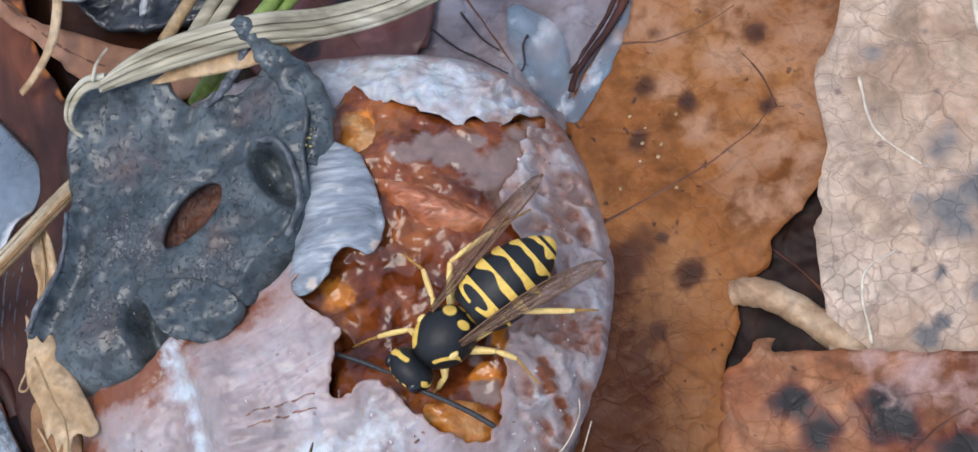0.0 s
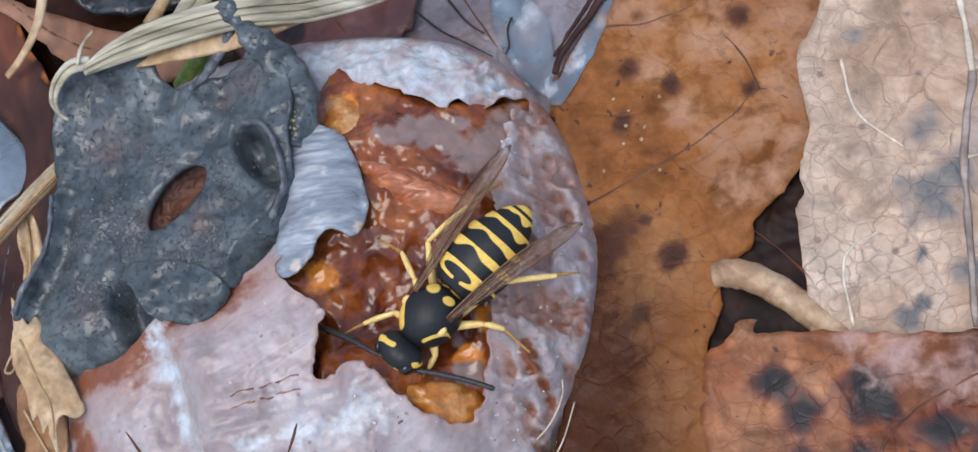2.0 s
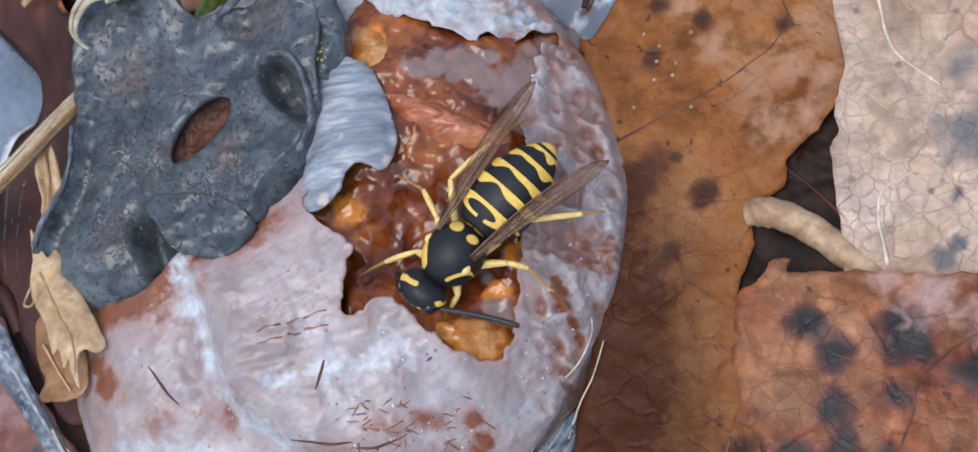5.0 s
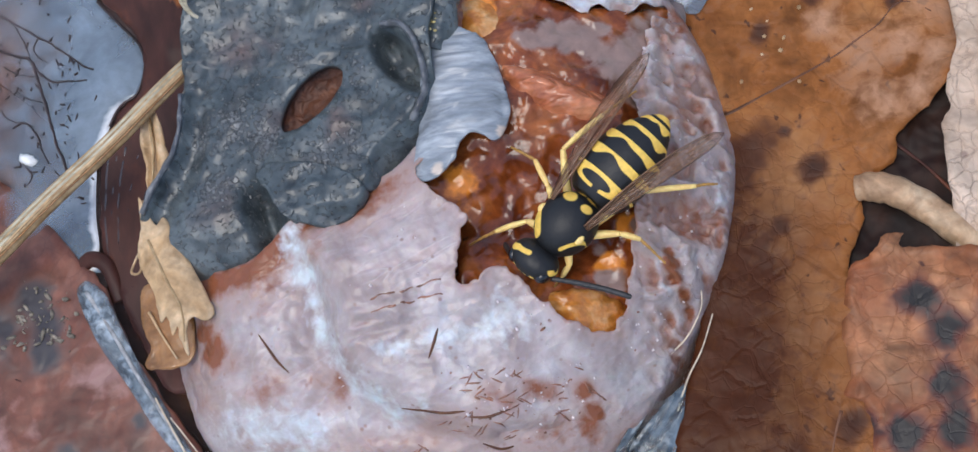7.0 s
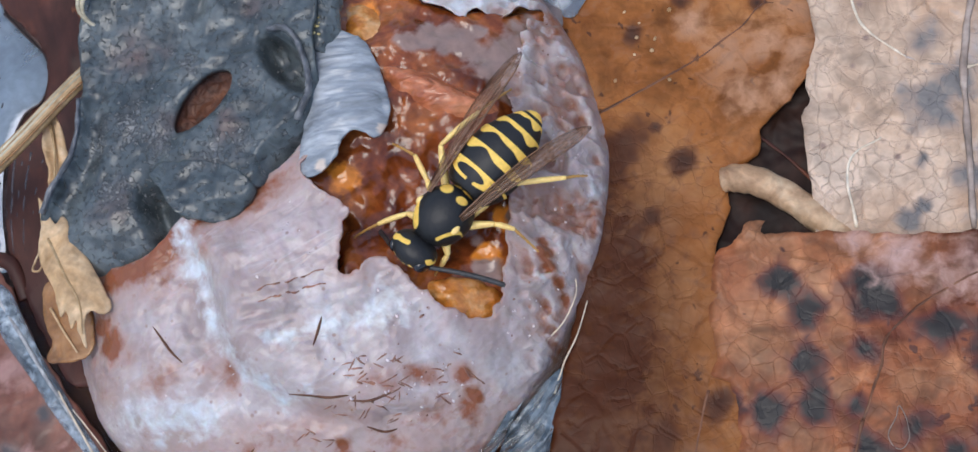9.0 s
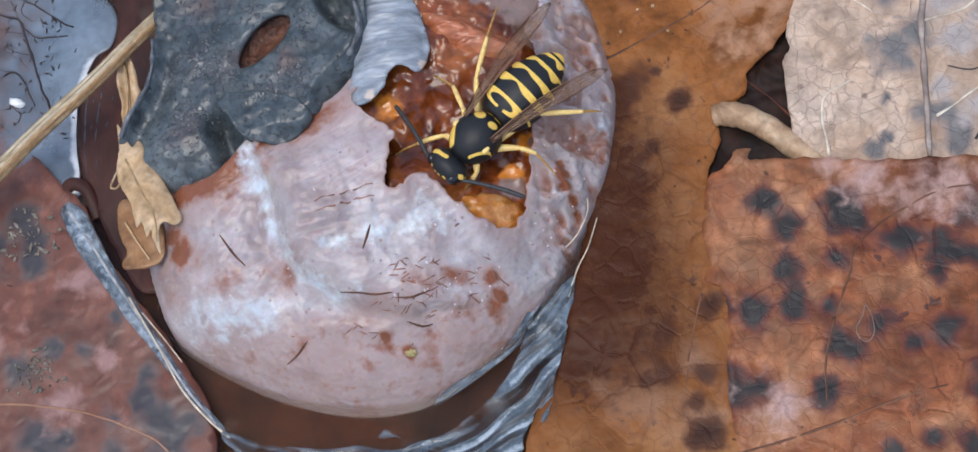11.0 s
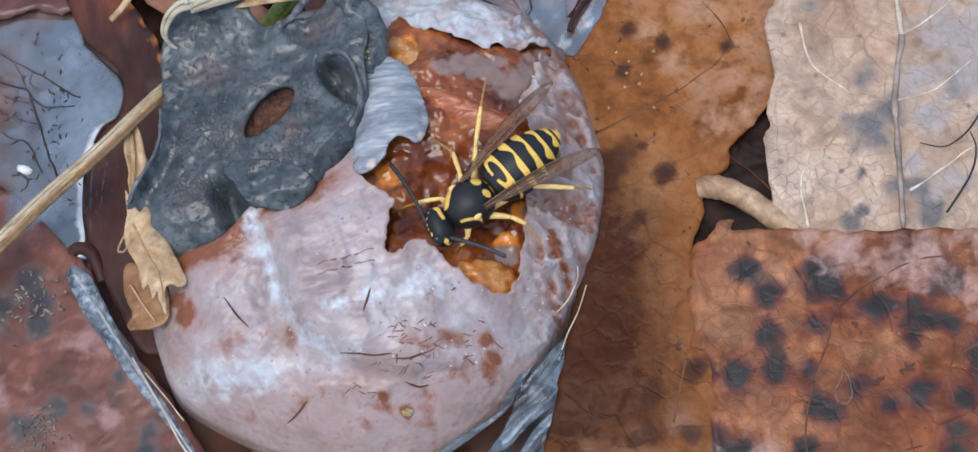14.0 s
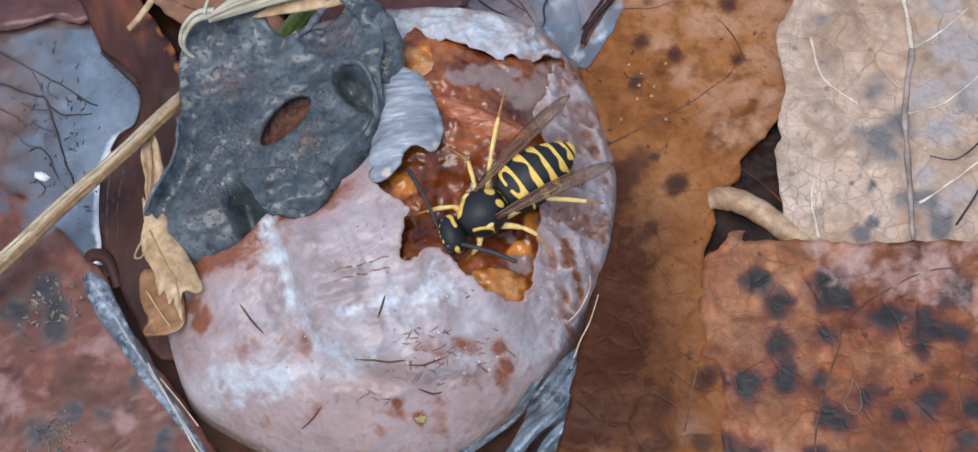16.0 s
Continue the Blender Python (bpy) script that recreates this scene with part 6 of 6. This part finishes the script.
def build_fragment():
    ob = thing("dry_leaf_scrap", -22.5, -3, 5, "small curled golden-tan scrap of dry leaf by the calyx", "leaf scrap")
    rim = spline([(-23.9, 3.2), (-23.2, 1.8), (-22.8, 1.3), (-22.2, 1.6), (-20.9, -1.2), (-19.6, -4.2), (-19.9, -5.1), (-20.7, -4.8), (-21.1, -5.5), (-21.0, -7.2), (-21.5, -6.2), (-21.7, -5.4),
                  (-22.1, -5.8), (-22.4, -4.6), (-22.9, -4.8), (-23.2, -3.2), (-23.6, -2.2), (-24.1, -1.4), (-24.3, -0.2), (-23.9, 1.2)], 6, True)

    def height(p):
        t = np.clip((p[:, 0] + 24.6 + 0.28 * (p[:, 1] + 1)) / 4.4, 0, 1)
        return 5.6 + 1.0 * np.sin(math.pi * t) + 0.05 * p[:, 1] + 0.2 * rough_noise(p, 0.5, 91, 3)
    part("blade", sheet(ragged(rim, 0.1, 1.2, 5), height, 0.18, 0.12, None, None, 33), HUSK, ob)
    p, r = along([(-23.9, 3.2, 6.0), (-23.7, 1.2, 5.9), (-23.9, -0.4, 5.8), (-24.3, -1.4, 5.7), (-24.9, -1.3, 5.5), (-24.8, -0.6, 5.3), (-24.2, 0.6, 5.3), (-23.9, 1.6, 5.6)], 0.09, 0.08)
    part("rolled_edge", tube(p, r, 6), HUSK, ob, "pale rolled edge")
    q = spline([(-23.4, 0.4), (-22.4, -2.0), (-21.4, -4.2), (-21.2, -6.4)], 6)
    part("midrib", tube([(x, y, h + 0.02) for (x, y), h in zip(q, height(q))], np.linspace(0.1, 0.05, len(q)), 6, 0.6), STRAW, ob)
    rim = spline([(-25.0, -1.6), (-25.2, -4.0), (-24.6, -5.7), (-25.0, -6.9), (-23.2, -7.3), (-21.8, -7.0), (-21.4, -5.8), (-21.6, -4), (-23.0, -2.2)], 6, True)
    ob = thing("wet_leaf_scrap", -22.5, -5, 3, "amber wet scrap of leaf stuck to the fruit", "leaf scrap")
    part("blade", sheet(ragged(rim, 0.12, 1.0, 6), lambda p: 3.6 + 0.2 * (p[:, 0] + 23) + 0.25 * rough_noise(p, 0.7, 93), 0.3, 0.15), HUSKWET, ob)
    p, r = along([(-24.6, -3.4, 3.5), (-23.6, -5.2, 3.7), (-22.6, -6.8, 3.9)], 0.1, 0.05)
    part("midrib", tube(p, r, 6, 0.6), HUSK, ob)


def build_grass():
    ob = thing("grass_blade", -8, 18, 9, "bleached dry grass blade folded over the calyx", "grass")
    for k, (dy, dz, w) in enumerate(((0.0, 0.0, 0.95), (-0.55, -0.1, 0.6), (0.5, 0.15, 0.55), (-0.2, 0.35, 0.25), (0.25, 0.42, 0.2))):
        pts = [(-17.4 + 0.3 * dy, 17.0 + 0.3 * dy, 9.3 + dz), (-15.0, 17.6 + 0.8 * dy, 9.8 + dz), (-11.6, 18.0 + dy, 10.4 + dz), (-6.5, 18.5 + dy, 10.3 + dz),
               (-2.0, 18.9 + dy, 8.8 + dz), (3, 20.6 + dy, 7.0 + dz), (9, 24 + dy, 5.6 + dz), (16, 30 + dy, 4.4 + dz)]
        p = spline(pts, 9)
        r = [w * (0.4 + 0.6 * min(1, i / 14)) for i in range(len(p))]
        part("strand", tube(p, r, 8, 0.28), BLADE, ob)
    for pts, w in (([(-17.2, 17.2, 9.4), (-18.6, 17.0, 9.3), (-19.6, 16.0, 9.0), (-19.8, 15.0, 8.8), (-19.3, 14.2, 8.9), (-18.9, 13.9, 8.8)], 0.34),
                   ([(-17.0, 17.5, 9.6), (-18.4, 17.5, 9.6), (-19.6, 16.6, 9.3), (-20.0, 15.4, 9.0), (-19.7, 14.6, 8.9)], 0.26),
                   ([(-17.8, 17.2, 9.8), (-17.3, 18.2, 10.2), (-16.4, 19.0, 10.5)], 0.14)):
        p, r = along(pts, w, 0.1)
        part("curl", tube(p, r, 7, 0.6), BLADE, ob)
    p = spline([(-14.0, 16.6, 9.2), (-11.0, 17.0, 9.5), (-7.5, 17.3, 9.6), (-4.5, 18.0, 9.0), (0, 19.4, 7.8)], 9)
    part("sheath", tube(p, [0.05 + 0.95 * math.sin(math.pi * i / len(p)) for i in range(len(p))], 10, 0.25), HUSK, ob, "brownish dry leaf sheath")
    ob = thing("green_stem", -10, 18, 5, "fresh green plant stem among dry stalks", "stem")
    for pts, r0 in (([(-13.0, 17.0, 4.2), (-10.6, 18.8, 5.6), (-6.0, 23.3, 6.0), (0, 31, 5)], 0.55), ([(-12.2, 17.2, 4.0), (-10.0, 18.8, 5.2), (-5.0, 23.3, 5.4), (2, 31, 4)], 0.4)):
        p, r = along(pts, r0, r0)
        part("stalk", tube(p, r, 10), GREEN, ob)
    for k, (x0, y0, x1, y1) in enumerate(((-13.4, 20.2, -6.5, 28.5), (-12.2, 20.4, -4.5, 28.5), (-14.6, 21.4, -8.6, 28))):
        ob = thing("dry_stalk", x0, y0, 4, "pale dry plant stalk behind the calyx", "stalk", group="dry stalks behind the calyx")
        p, r = along([(x0, y0, 5.4), ((x0 + x1) / 2, (y0 + y1) / 2 + 0.3, 5.9), (x1, y1, 6.0), (2 * x1 - x0, 2 * y1 - y0, 4)], 0.5, 0.42)
        part("stem", tube(p, r, 9, 0.7), BLADE if k < 2 else STRAW, ob)
    ob = thing("straw_loop", -25, 24, 3, "bent tan straw loop over the leaf scraps", "straw")
    p, r = along([(-26.2, 20.9, 2.8), (-25.0, 21.6, 3.4), (-23.6, 22.8, 4.2), (-22.9, 24.6, 4.4), (-23.0, 28, 3.8), (-24, 33, 3)], 0.28, 0.45)
    part("stem", tube(p, r, 9, 0.5), HUSK, ob)


def build_debris():
    ob = thing("black_scrap", -17, 26.5, 2, "black rotted scrap with pale streaks", "scrap")
    rim = spline([(-23, 29), (-20.5, 25.2), (-18, 24.4), (-13.5, 24.2), (-11, 26), (-10, 31), (-16, 34), (-22, 33)], 6, True)
    part("blade", sheet(ragged(rim, 0.3, 0.5, 9), lambda p: 2.6 + 0.9 * rough_noise(p, 0.25, 95, 3), 0.4, 0.8), DEBRIS, ob)
    for k, (x, y, a) in enumerate(((-16.6, 25.8, 80), (-14.6, 26.6, 75), (-13.8, 26.4, 70), (-16.2, 28, 85))):
        d = Vector((math.cos(radians(a)), math.sin(radians(a)), 0))
        p = [Vector((x, y, 3.6)) + d * s + Vector((0.1 * math.sin(4 * s), 0, 0.15 * math.sin(3 * s))) for s in np.linspace(-1, 1.4, 8)]
        part("pale_streak", tube(p, 0.32 if k == 0 else 0.22, 7, 0.5), PEBBLE, ob)
    ob = thing("grey_scrap", -21.4, 29, 3, "pale grey papery scrap", "scrap")
    rim = spline([(-23.6, 29.6), (-22.8, 27.0), (-20.8, 26.6), (-19.6, 28), (-19.4, 32), (-23, 33)], 6, True)
    part("blade", sheet(ragged(rim, 0.2, 0.6, 10), lambda p: 4.2 + 0.5 * rough_noise(p, 0.4, 97, 2), 0.4, 0.3), PEBBLE, ob)
    ob = thing("twig", 24, -2.5, 0, "peeled pale brown twig in the gap between leaves", "twig")
    p = spline([(20.3, -0.4, 0.5), (21.3, -0.5, 0.7), (22.8, -1.1, 0.75), (25.2, -3.0, 0.4), (27.8, -6.0, 0.0), (30, -9, -0.6)], 8)
    r = [0.75 + 0.2 * min(1, k / 8) + 0.04 * math.sin(k * 1.3) for k in range(len(p))]
    part("stem", tube(p, r, 14), TWIG, ob)
    p, r = along([(20.5, -0.3, 0.8), (21.0, -0.7, 1.25), (21.6, -0.8, 1.45)], 0.3, 0.16)
    part("bark_flake", tube(p, r, 7, 0.5), VEIN_GREY, ob)
    # Thin rods added for the dark, shaded cracks of a tear in the leaf.
    for pts in ([(37.4, -0.1, 3.0), (39.1, -0.7, 3.1), (40.7, 0.0, 3.3), (41.9, 1.2, 3.4), (44, 4, 3.4)], [(41.2, 0.2, 3.2), (41.4, -1.2, 3.1), (40.6, -3.2, 2.9), (38.4, -5.8, 2.4)]):
        ob = thing("tendril", *pts[1], "dark line of a tear in the pale leaf, added as a thin rod", "tendril", group="tendrils on the pale leaf")
        p, r = along(pts, 0.05, 0.1)
        part("stem", tube(p, r, 6), DARKCRACK, ob)
    ob = thing("white_scrap", -34.8, 9.7, WATER_Z, "tiny white scrap floating on the puddle", "scrap")
    part("flake", blob((-34.8, 9.7, WATER_Z + 0.1), (0.75, 0.4, 0.3), 4, 0.3, 0.7, 10, Matrix.Rotation(radians(-25), 3, "Z")), FOAM, ob)
    ob = thing("brown_bud", -29.8, 1.2, -0.4, "small round brown bud at the water's edge", "bud")
    p, r = along([(-30.8, 1.5, -0.6), (-30.2, 1.9, -0.3), (-29.2, 1.5, -0.2), (-28.6, 0.4, -0.3), (-28.2, -1.2, -0.6)], 0.6, 0.5)
    part("scale", tube(p, r, 12, 0.7), CURLED, ob)


# ---- the wasp, in its own space: x forward, y to its left ----
def turned(profile, x0, x1, mark, wide=1.0, tall=0.92, sides=96, drop=0.0):
    """A body ring turned round the long axis: profile(u) is the radius; mark(u, a) tells where it is yellow (a: 0 at the top)."""
    bm = bmesh.new()
    layer = bm.verts.layers.float.new("mark")
    n, rings = 30, []
    for i in range(n + 1):
        u = i / n
        ring = []
        for k in range(sides):
            a = 2 * math.pi * k / sides
            r = profile(u)
            v = bm.verts.new((x0 + (x1 - x0) * u, r * wide * math.sin(a), r * tall * math.cos(a) + drop * u))
            v[layer] = mark(u, a if a < math.pi else a - 2 * math.pi)
            ring.append(v)
        rings.append(ring)
    for a, b in zip(rings, rings[1:]):
        for k in range(sides):
            bm.faces.new((a[k], a[(k + 1) % sides], b[(k + 1) % sides], b[k]))
    for ring in (rings[0], rings[-1]):
        bm.faces.new(ring)
    return bm


def marked_ball(size, mark, centre=(0, 0, 0), rings=40, shape=None):
    bm = bmesh.new()
    bmesh.ops.create_uvsphere(bm, u_segments=2 * rings, v_segments=rings, radius=1.0)
    layer = bm.verts.layers.float.new("mark")
    for v in bm.verts:
        n = v.co.copy()
        v[layer] = mark(n)
        if shape:
            n = shape(n)
        v.co = Vector((n.x * size[0], n.y * size[1], n.z * size[2])) + Vector(centre)
    return bm


def near(n, x, y, r, sx=1.0, sy=1.0):
    return max(0.0, min(1.0, 1.5 - math.hypot((n.x - x) / sx, (n.y - y) / sy) / r)) if n.z > -0.2 else 0.0


def stripe(n, x0, y0, x1, y1, r):
    t = max(0, min(1, ((n.x - x0) * (x1 - x0) + (n.y - y0) * (y1 - y0)) / ((x1 - x0) ** 2 + (y1 - y0) ** 2)))
    return near(n, x0 + t * (x1 - x0), y0 + t * (y1 - y0), r)


def thorax_mark(n):
    out = max(stripe(n, 0.78, -0.36, 0.3, -0.84, 0.12), stripe(n, 0.3, -0.84, 0.0, -0.97, 0.06), stripe(n, 0.72, 0.55, 0.1, 0.96, 0.04))
    out = max(out, near(n, -0.62, -0.36, 0.22, 0.8, 1.2), near(n, -0.62, 0.36, 0.17, 0.8, 1.1))
    for s in (-1, 1):
        out = max(out, near(n, -0.92, 0.24 * s, 0.07, 0.7, 3.0))
    return out


def head_mark(n):
    out = max(stripe(n, -0.72, -0.12, -0.5, -0.62, 0.1), stripe(n, -0.5, -0.62, -0.12, -0.93, 0.11), stripe(n, -0.35, 0.86, -0.1, 0.96, 0.06))
    for s in (-1, 1):
        out = max(out, near(n, 0.5, 0.42 * s, 0.1), near(n, 0.62, 0.12 * s, 0.08))
    return max(out, 1.0 if n.x > 0.66 and n.z < 0.1 and abs(n.y) < 0.45 else 0.0)


def leg(name, wasp, hip, knee, ankle, toe, label=""):
    """Thigh, shin and foot; the shin turns at the knee."""
    hip, knee, ankle, toe = map(Vector, (hip, knee, ankle, toe))
    mid = hip.lerp(knee, 0.5) + Vector((0, 0, 0.15))
    thigh = part(name, tube(spline([hip, mid, knee], 6), [0.22, 0.23, 0.25, 0.26, 0.27, 0.27, 0.26, 0.25, 0.23, 0.22, 0.2, 0.18, 0.16], 10), YELLOW, wasp, label, own=True)
    a, t = ankle - knee, toe - knee
    shin = part("shin", tube(spline([Vector(), a * 0.5 + Vector((0, 0, 0.1)), a], 6), [0.13 + 0.06 * math.sin(math.pi * k / 12) for k in range(13)], 10), YELLOW, thigh, own=True)
    shin.location = knee * MM
    p = spline([a, a.lerp(t, 0.5) + Vector((0, 0, 0.12)), t], 8)
    part("foot", tube(p, [0.10 + 0.03 * (k % 3 == 0) - 0.003 * k for k in range(len(p))], 8), LEGTIP, shin, own=True)
    return shin


def wing_width(u):
    return (0.16 + 0.44 * math.sin(math.pi * 0.86 * u ** 1.15) ** 0.9) * (1.0 if u < 0.86 else math.sqrt(max(0.01, 1 - ((u - 0.86) / 0.14) ** 2)))


def wing(wasp, root, tip, side):
    """A long wing folded lengthwise, with thick veins."""
    root, tip = Vector(root), Vector(tip)
    d = tip - root
    across = d.cross(Vector((0, 0, 1))).normalized()
    bm = bmesh.new()
    rows = []
    n = 24
    for i in range(n + 1):
        u = i / n
        w = wing_width(u)
        row = []
        for k in range(9):
            s = k / 4 - 1
            fold = 0.16 * math.cos(s * math.pi * 2) + 0.03 * noise.noise((u * 9, s * 3, side))
            row.append(bm.verts.new(root + d * u + across * (s * w) + Vector((0, 0, fold + 0.5 * math.sin(math.pi * u)))))
        rows.append(row)
    for a, b in zip(rows, rows[1:]):
        for k in range(8):
            bm.faces.new((a[k], a[k + 1], b[k + 1], b[k]))
    bmesh.ops.solidify(bm, geom=bm.faces[:], thickness=0.03)
    w = part("wing", bm, WING, wasp, "smoky brown folded wing", own=True)
    for s, r in ((-0.95, 0.07), (-0.72, 0.045), (-0.2, 0.045), (0.25, 0.035), (0.6, 0.03)):
        q = []
        for i in range(n - 1):
            u = i / n
            half = wing_width(u)
            q.append(root + d * u + across * (s * half * side) + Vector((0, 0, 0.16 * math.cos(s * math.pi * 2) + 0.05 + 0.5 * math.sin(math.pi * u))))
        part("wing_vein", tube(q, np.linspace(r, r * 0.4, len(q)), 5), WINGVEIN, w, own=True)


def build_wasp():
    wasp = tagged(new("wasp"), "black and yellow wasp feeding on the torn fruit", "wasp")
    wasp.empty_display_size = 0.003
    part("thorax", marked_ball((2.05, 1.8, 1.65), thorax_mark, rings=56), CHITIN, wasp, own=True)
    # abdomen: six overlapping rings
    cuts = [0.0, 0.2, 0.4, 0.58, 0.75, 0.89, 1.0]

    def girth(s):
        return 2.3 * (max(0.0, math.sin(math.pi * min(1.0, 0.13 + 0.87 * s ** 0.9)))) ** 0.55 * (1 - 0.18 * s) + 0.03
    for k in range(6):
        s0, s1 = cuts[k], cuts[k + 1] + (0.018 if k < 5 else 0)

        def mark(u, a, k=k):
            edge = 0.70 + 0.12 * math.cos(4 * a) + 0.07 * math.cos(7 * a + k)
            if k == 0:
                rear = min((u - 0.78) * 7, 1.0)
                loop = math.hypot((u - 0.62) / 0.34, a / 0.95)
                if u < 0.6 and 0.0 < a < 0.32:
                    loop = 0.0
                return max(0.0, min(1.0, 0.5 + max(rear - 0.6, min((loop - 0.62) * 7, (1.0 - loop) * 7))))
            if k == 5:
                edge = 0.45
            return max(0.0, min(1.0, (u - edge) * 6 + 0.5))

        def profile(u, s0=s0, s1=s1):
            return girth(s0 + (s1 - s0) * u) * (0.97 + 0.05 * u)
        part("abdomen_ring", turned(profile, -1.95 - 6.7 * s0, -1.95 - 6.7 * s1, mark, drop=0.0), CHITIN, wasp, own=True)
    part("waist", tube([(-1.7, 0, -0.3), (-2.1, 0, -0.25), (-2.6, 0, -0.1)], [0.5, 0.4, 0.6], 12), BLACK, wasp, own=True)
    # head with eyes, jaws and antennae
    head = part("head", marked_ball((1.0, 1.58, 1.25), head_mark, rings=40), CHITIN, wasp, own=True)
    for s in (-1, 1):
        part("eye", blob((0.28, 1.08 * s, 0.1), (0.58, 0.46, 0.9), 1, 0.02, 1.0, 14, Matrix.Rotation(radians(-22 * s), 3, "Z")), EYE, head, own=True)
        part("jaw", tube(spline([(0.65, 0.55 * s, -0.75), (1.1, 0.5 * s, -1.0), (1.35, 0.15 * s, -1.15)], 5), np.linspace(0.3, 0.12, 11), 8), YELLOW, head, own=True)
    part("face_shield", blob((0.82, 0, -0.35), (0.3, 0.55, 0.5), 2, 0.03, 1.0, 12), YELLOW, head, "yellow face shield", own=True)
    feelers = []
    for s in (-1, 1):
        p = spline([(0, 0, 0), (0.8, 0, 0.1), (1.45, 0.06 * s, 0.15), (3.0, 0.08 * s, 0.05), (4.7, -0.05 * s, -0.1), (6.0, -0.25 * s, -0.2)], 7)
        r = [0.11 if k < 8 else 0.13 + 0.035 * min(1, (k - 8) / 18) + 0.012 * (k % 2) for k in range(len(p))]
        r[-1] = 0.1
        f = part("antenna", tube(p, r, 9), FEELER, head, "grey-black antenna", own=True)
        feelers.append(f)
    leg("front_leg", wasp, (1.0, -0.9, -0.9), (1.3, -2.1, -0.7), (3.0, -3.3, -1.2), (4.6, -4.2, -2.0))
    leg("front_leg", wasp, (1.0, 0.9, -0.9), (1.6, 1.5, -1.2), (2.3, 1.4, -2.0), (3.0, 1.3, -2.6))
    leg("middle_leg", wasp, (-0.2, -1.0, -0.9), (-1.0, -2.5, -0.4), (-1.7, -4.3, -0.4), (-1.4, -6.2, -0.9))
    leg("middle_leg", wasp, (-0.2, 1.0, -0.9), (-1.7, 2.6, -0.6), (-2.3, 3.6, -1.1), (-2.3, 5.5, -1.9))
    shin = leg("hind_leg", wasp, (-1.1, -1.0, -0.9), (-3.2, -3.3, 0.1), (-6.4, -3.1, -0.3), (-9.0, -2.9, -1.2))
    leg("hind_leg", wasp, (-1.1, 1.0, -0.9), (-4.2, 1.9, 0.0), (-6.7, 4.1, -0.3), (-7.8, 4.7, -1.3))
    wing(wasp, (-0.4, -1.4, 0.95), (-10.8, -3.2, 0.9), -1)
    wing(wasp, (-0.4, 1.4, 0.95), (-9.9, 3.5, 0.9), 1)
    for s in (-1, 1):
        part("wing_scale", blob((0.3, 1.5 * s, 0.8), (0.34, 0.24, 0.2), 6, 0.05, 1.0, 10), YELLOW, wasp, own=True)
    return wasp, head, feelers, shin


build_ground()
build_water()
build_films()
build_leaves()
build_fruit()
build_calyx()
build_straw()
build_fragment()
build_grass()
build_debris()
WASP, HEAD, FEELERS, SHIN = build_wasp()


def motions():
    """The wasp shifts and turns as it feeds; its head, antennae and one hind shin move on it."""
    walk(WASP, [(t, pose(x * MM, y * MM, z * MM, 0, tilt, 180 + yaw)) for t, x, y, z, tilt, yaw in (
        (0, 3.62, -2.83, 8.40, 0, 35),
        (0.5, 3.72, -2.58, 8.40, 0, 39),
        (1, 3.72, -2.58, 8.40, 0, 40),
        (1.5, 3.52, -2.68, 8.40, 0, 40),
        (2, 3.82, -2.68, 8.40, 0, 41.5),
        (2.5, 3.72, -2.68, 8.40, 0, 41.5),
        (4, 3.52, -2.78, 8.40, 0, 42),
        (6.3, 3.22, -2.78, 8.40, 0, 41.5),
        (8, 3.22, -2.68, 8.40, 0, 41.5),
        (9.7, 3.32, -2.78, 8.40, 0, 41),
        (11.8, 3.17, -2.68, 8.40, 0, 37.5),
        (12.5, 3.17, -2.78, 8.40, 0, 37.5),
        (13.5, 3.12, -2.68, 8.40, 0, 35.5),
        (14, 3.02, -2.48, 8.40, 0, 33.5),
        (14.5, 3.07, -2.38, 8.40, 0, 33),
        (15.5, 2.92, -2.48, 8.40, 0, 31.5),
        (16, 2.92, -2.48, 8.40, 0, 31.5),
    )])
    walk(HEAD, [(t, pose(2.75 * MM, y * MM, -0.25 * MM, 0, nod, yaw)) for t, y, nod, yaw in (
        (0, 0, 30, 0), (1, 0, 40, 0), (4, 0, 42, 2), (9.7, 0, 40, 0), (12, 0, 25, -6), (13.3, 0, 25, -8), (14.2, -0.1, 20, -24), (16, -0.1, 22, -24))])
    walk(FEELERS[0], [(t, pose(0.75 * MM, -0.35 * MM, 0.35 * MM, 0, nod, yaw)) for t, nod, yaw in (
        (0, -14, -64), (0.5, -12, -66), (1.0, -6, -72), (2.2, -4, -74), (3.0, 30, -64), (4, 40, -62), (8.9, 35, -62), (9.4, 5, -105), (11.8, 2, -98), (13.3, 0, -94), (14.2, -8, -78), (15, -8, -84), (16, -10, -80))])
    walk(FEELERS[1], [(t, pose(0.75 * MM, 0.35 * MM, 0.35 * MM, 0, nod, yaw)) for t, nod, yaw in (
        (0, 17, 108), (1.0, 22, 109), (4, 22, 109), (9.7, 22, 110), (11.8, 17, 126), (13.3, 15, 128), (14.2, 12, 146), (16, 12, 148))])
    walk(SHIN, [(t, pose(-3.2 * MM, -3.3 * MM, 0.1 * MM, 0, tip, yaw)) for t, tip, yaw in (
        (0, 0, 0), (9.7, 0, 0), (11.6, 12, 46), (13, 12, 44), (14.5, 12, 48), (16, 12, 46))])


motions()
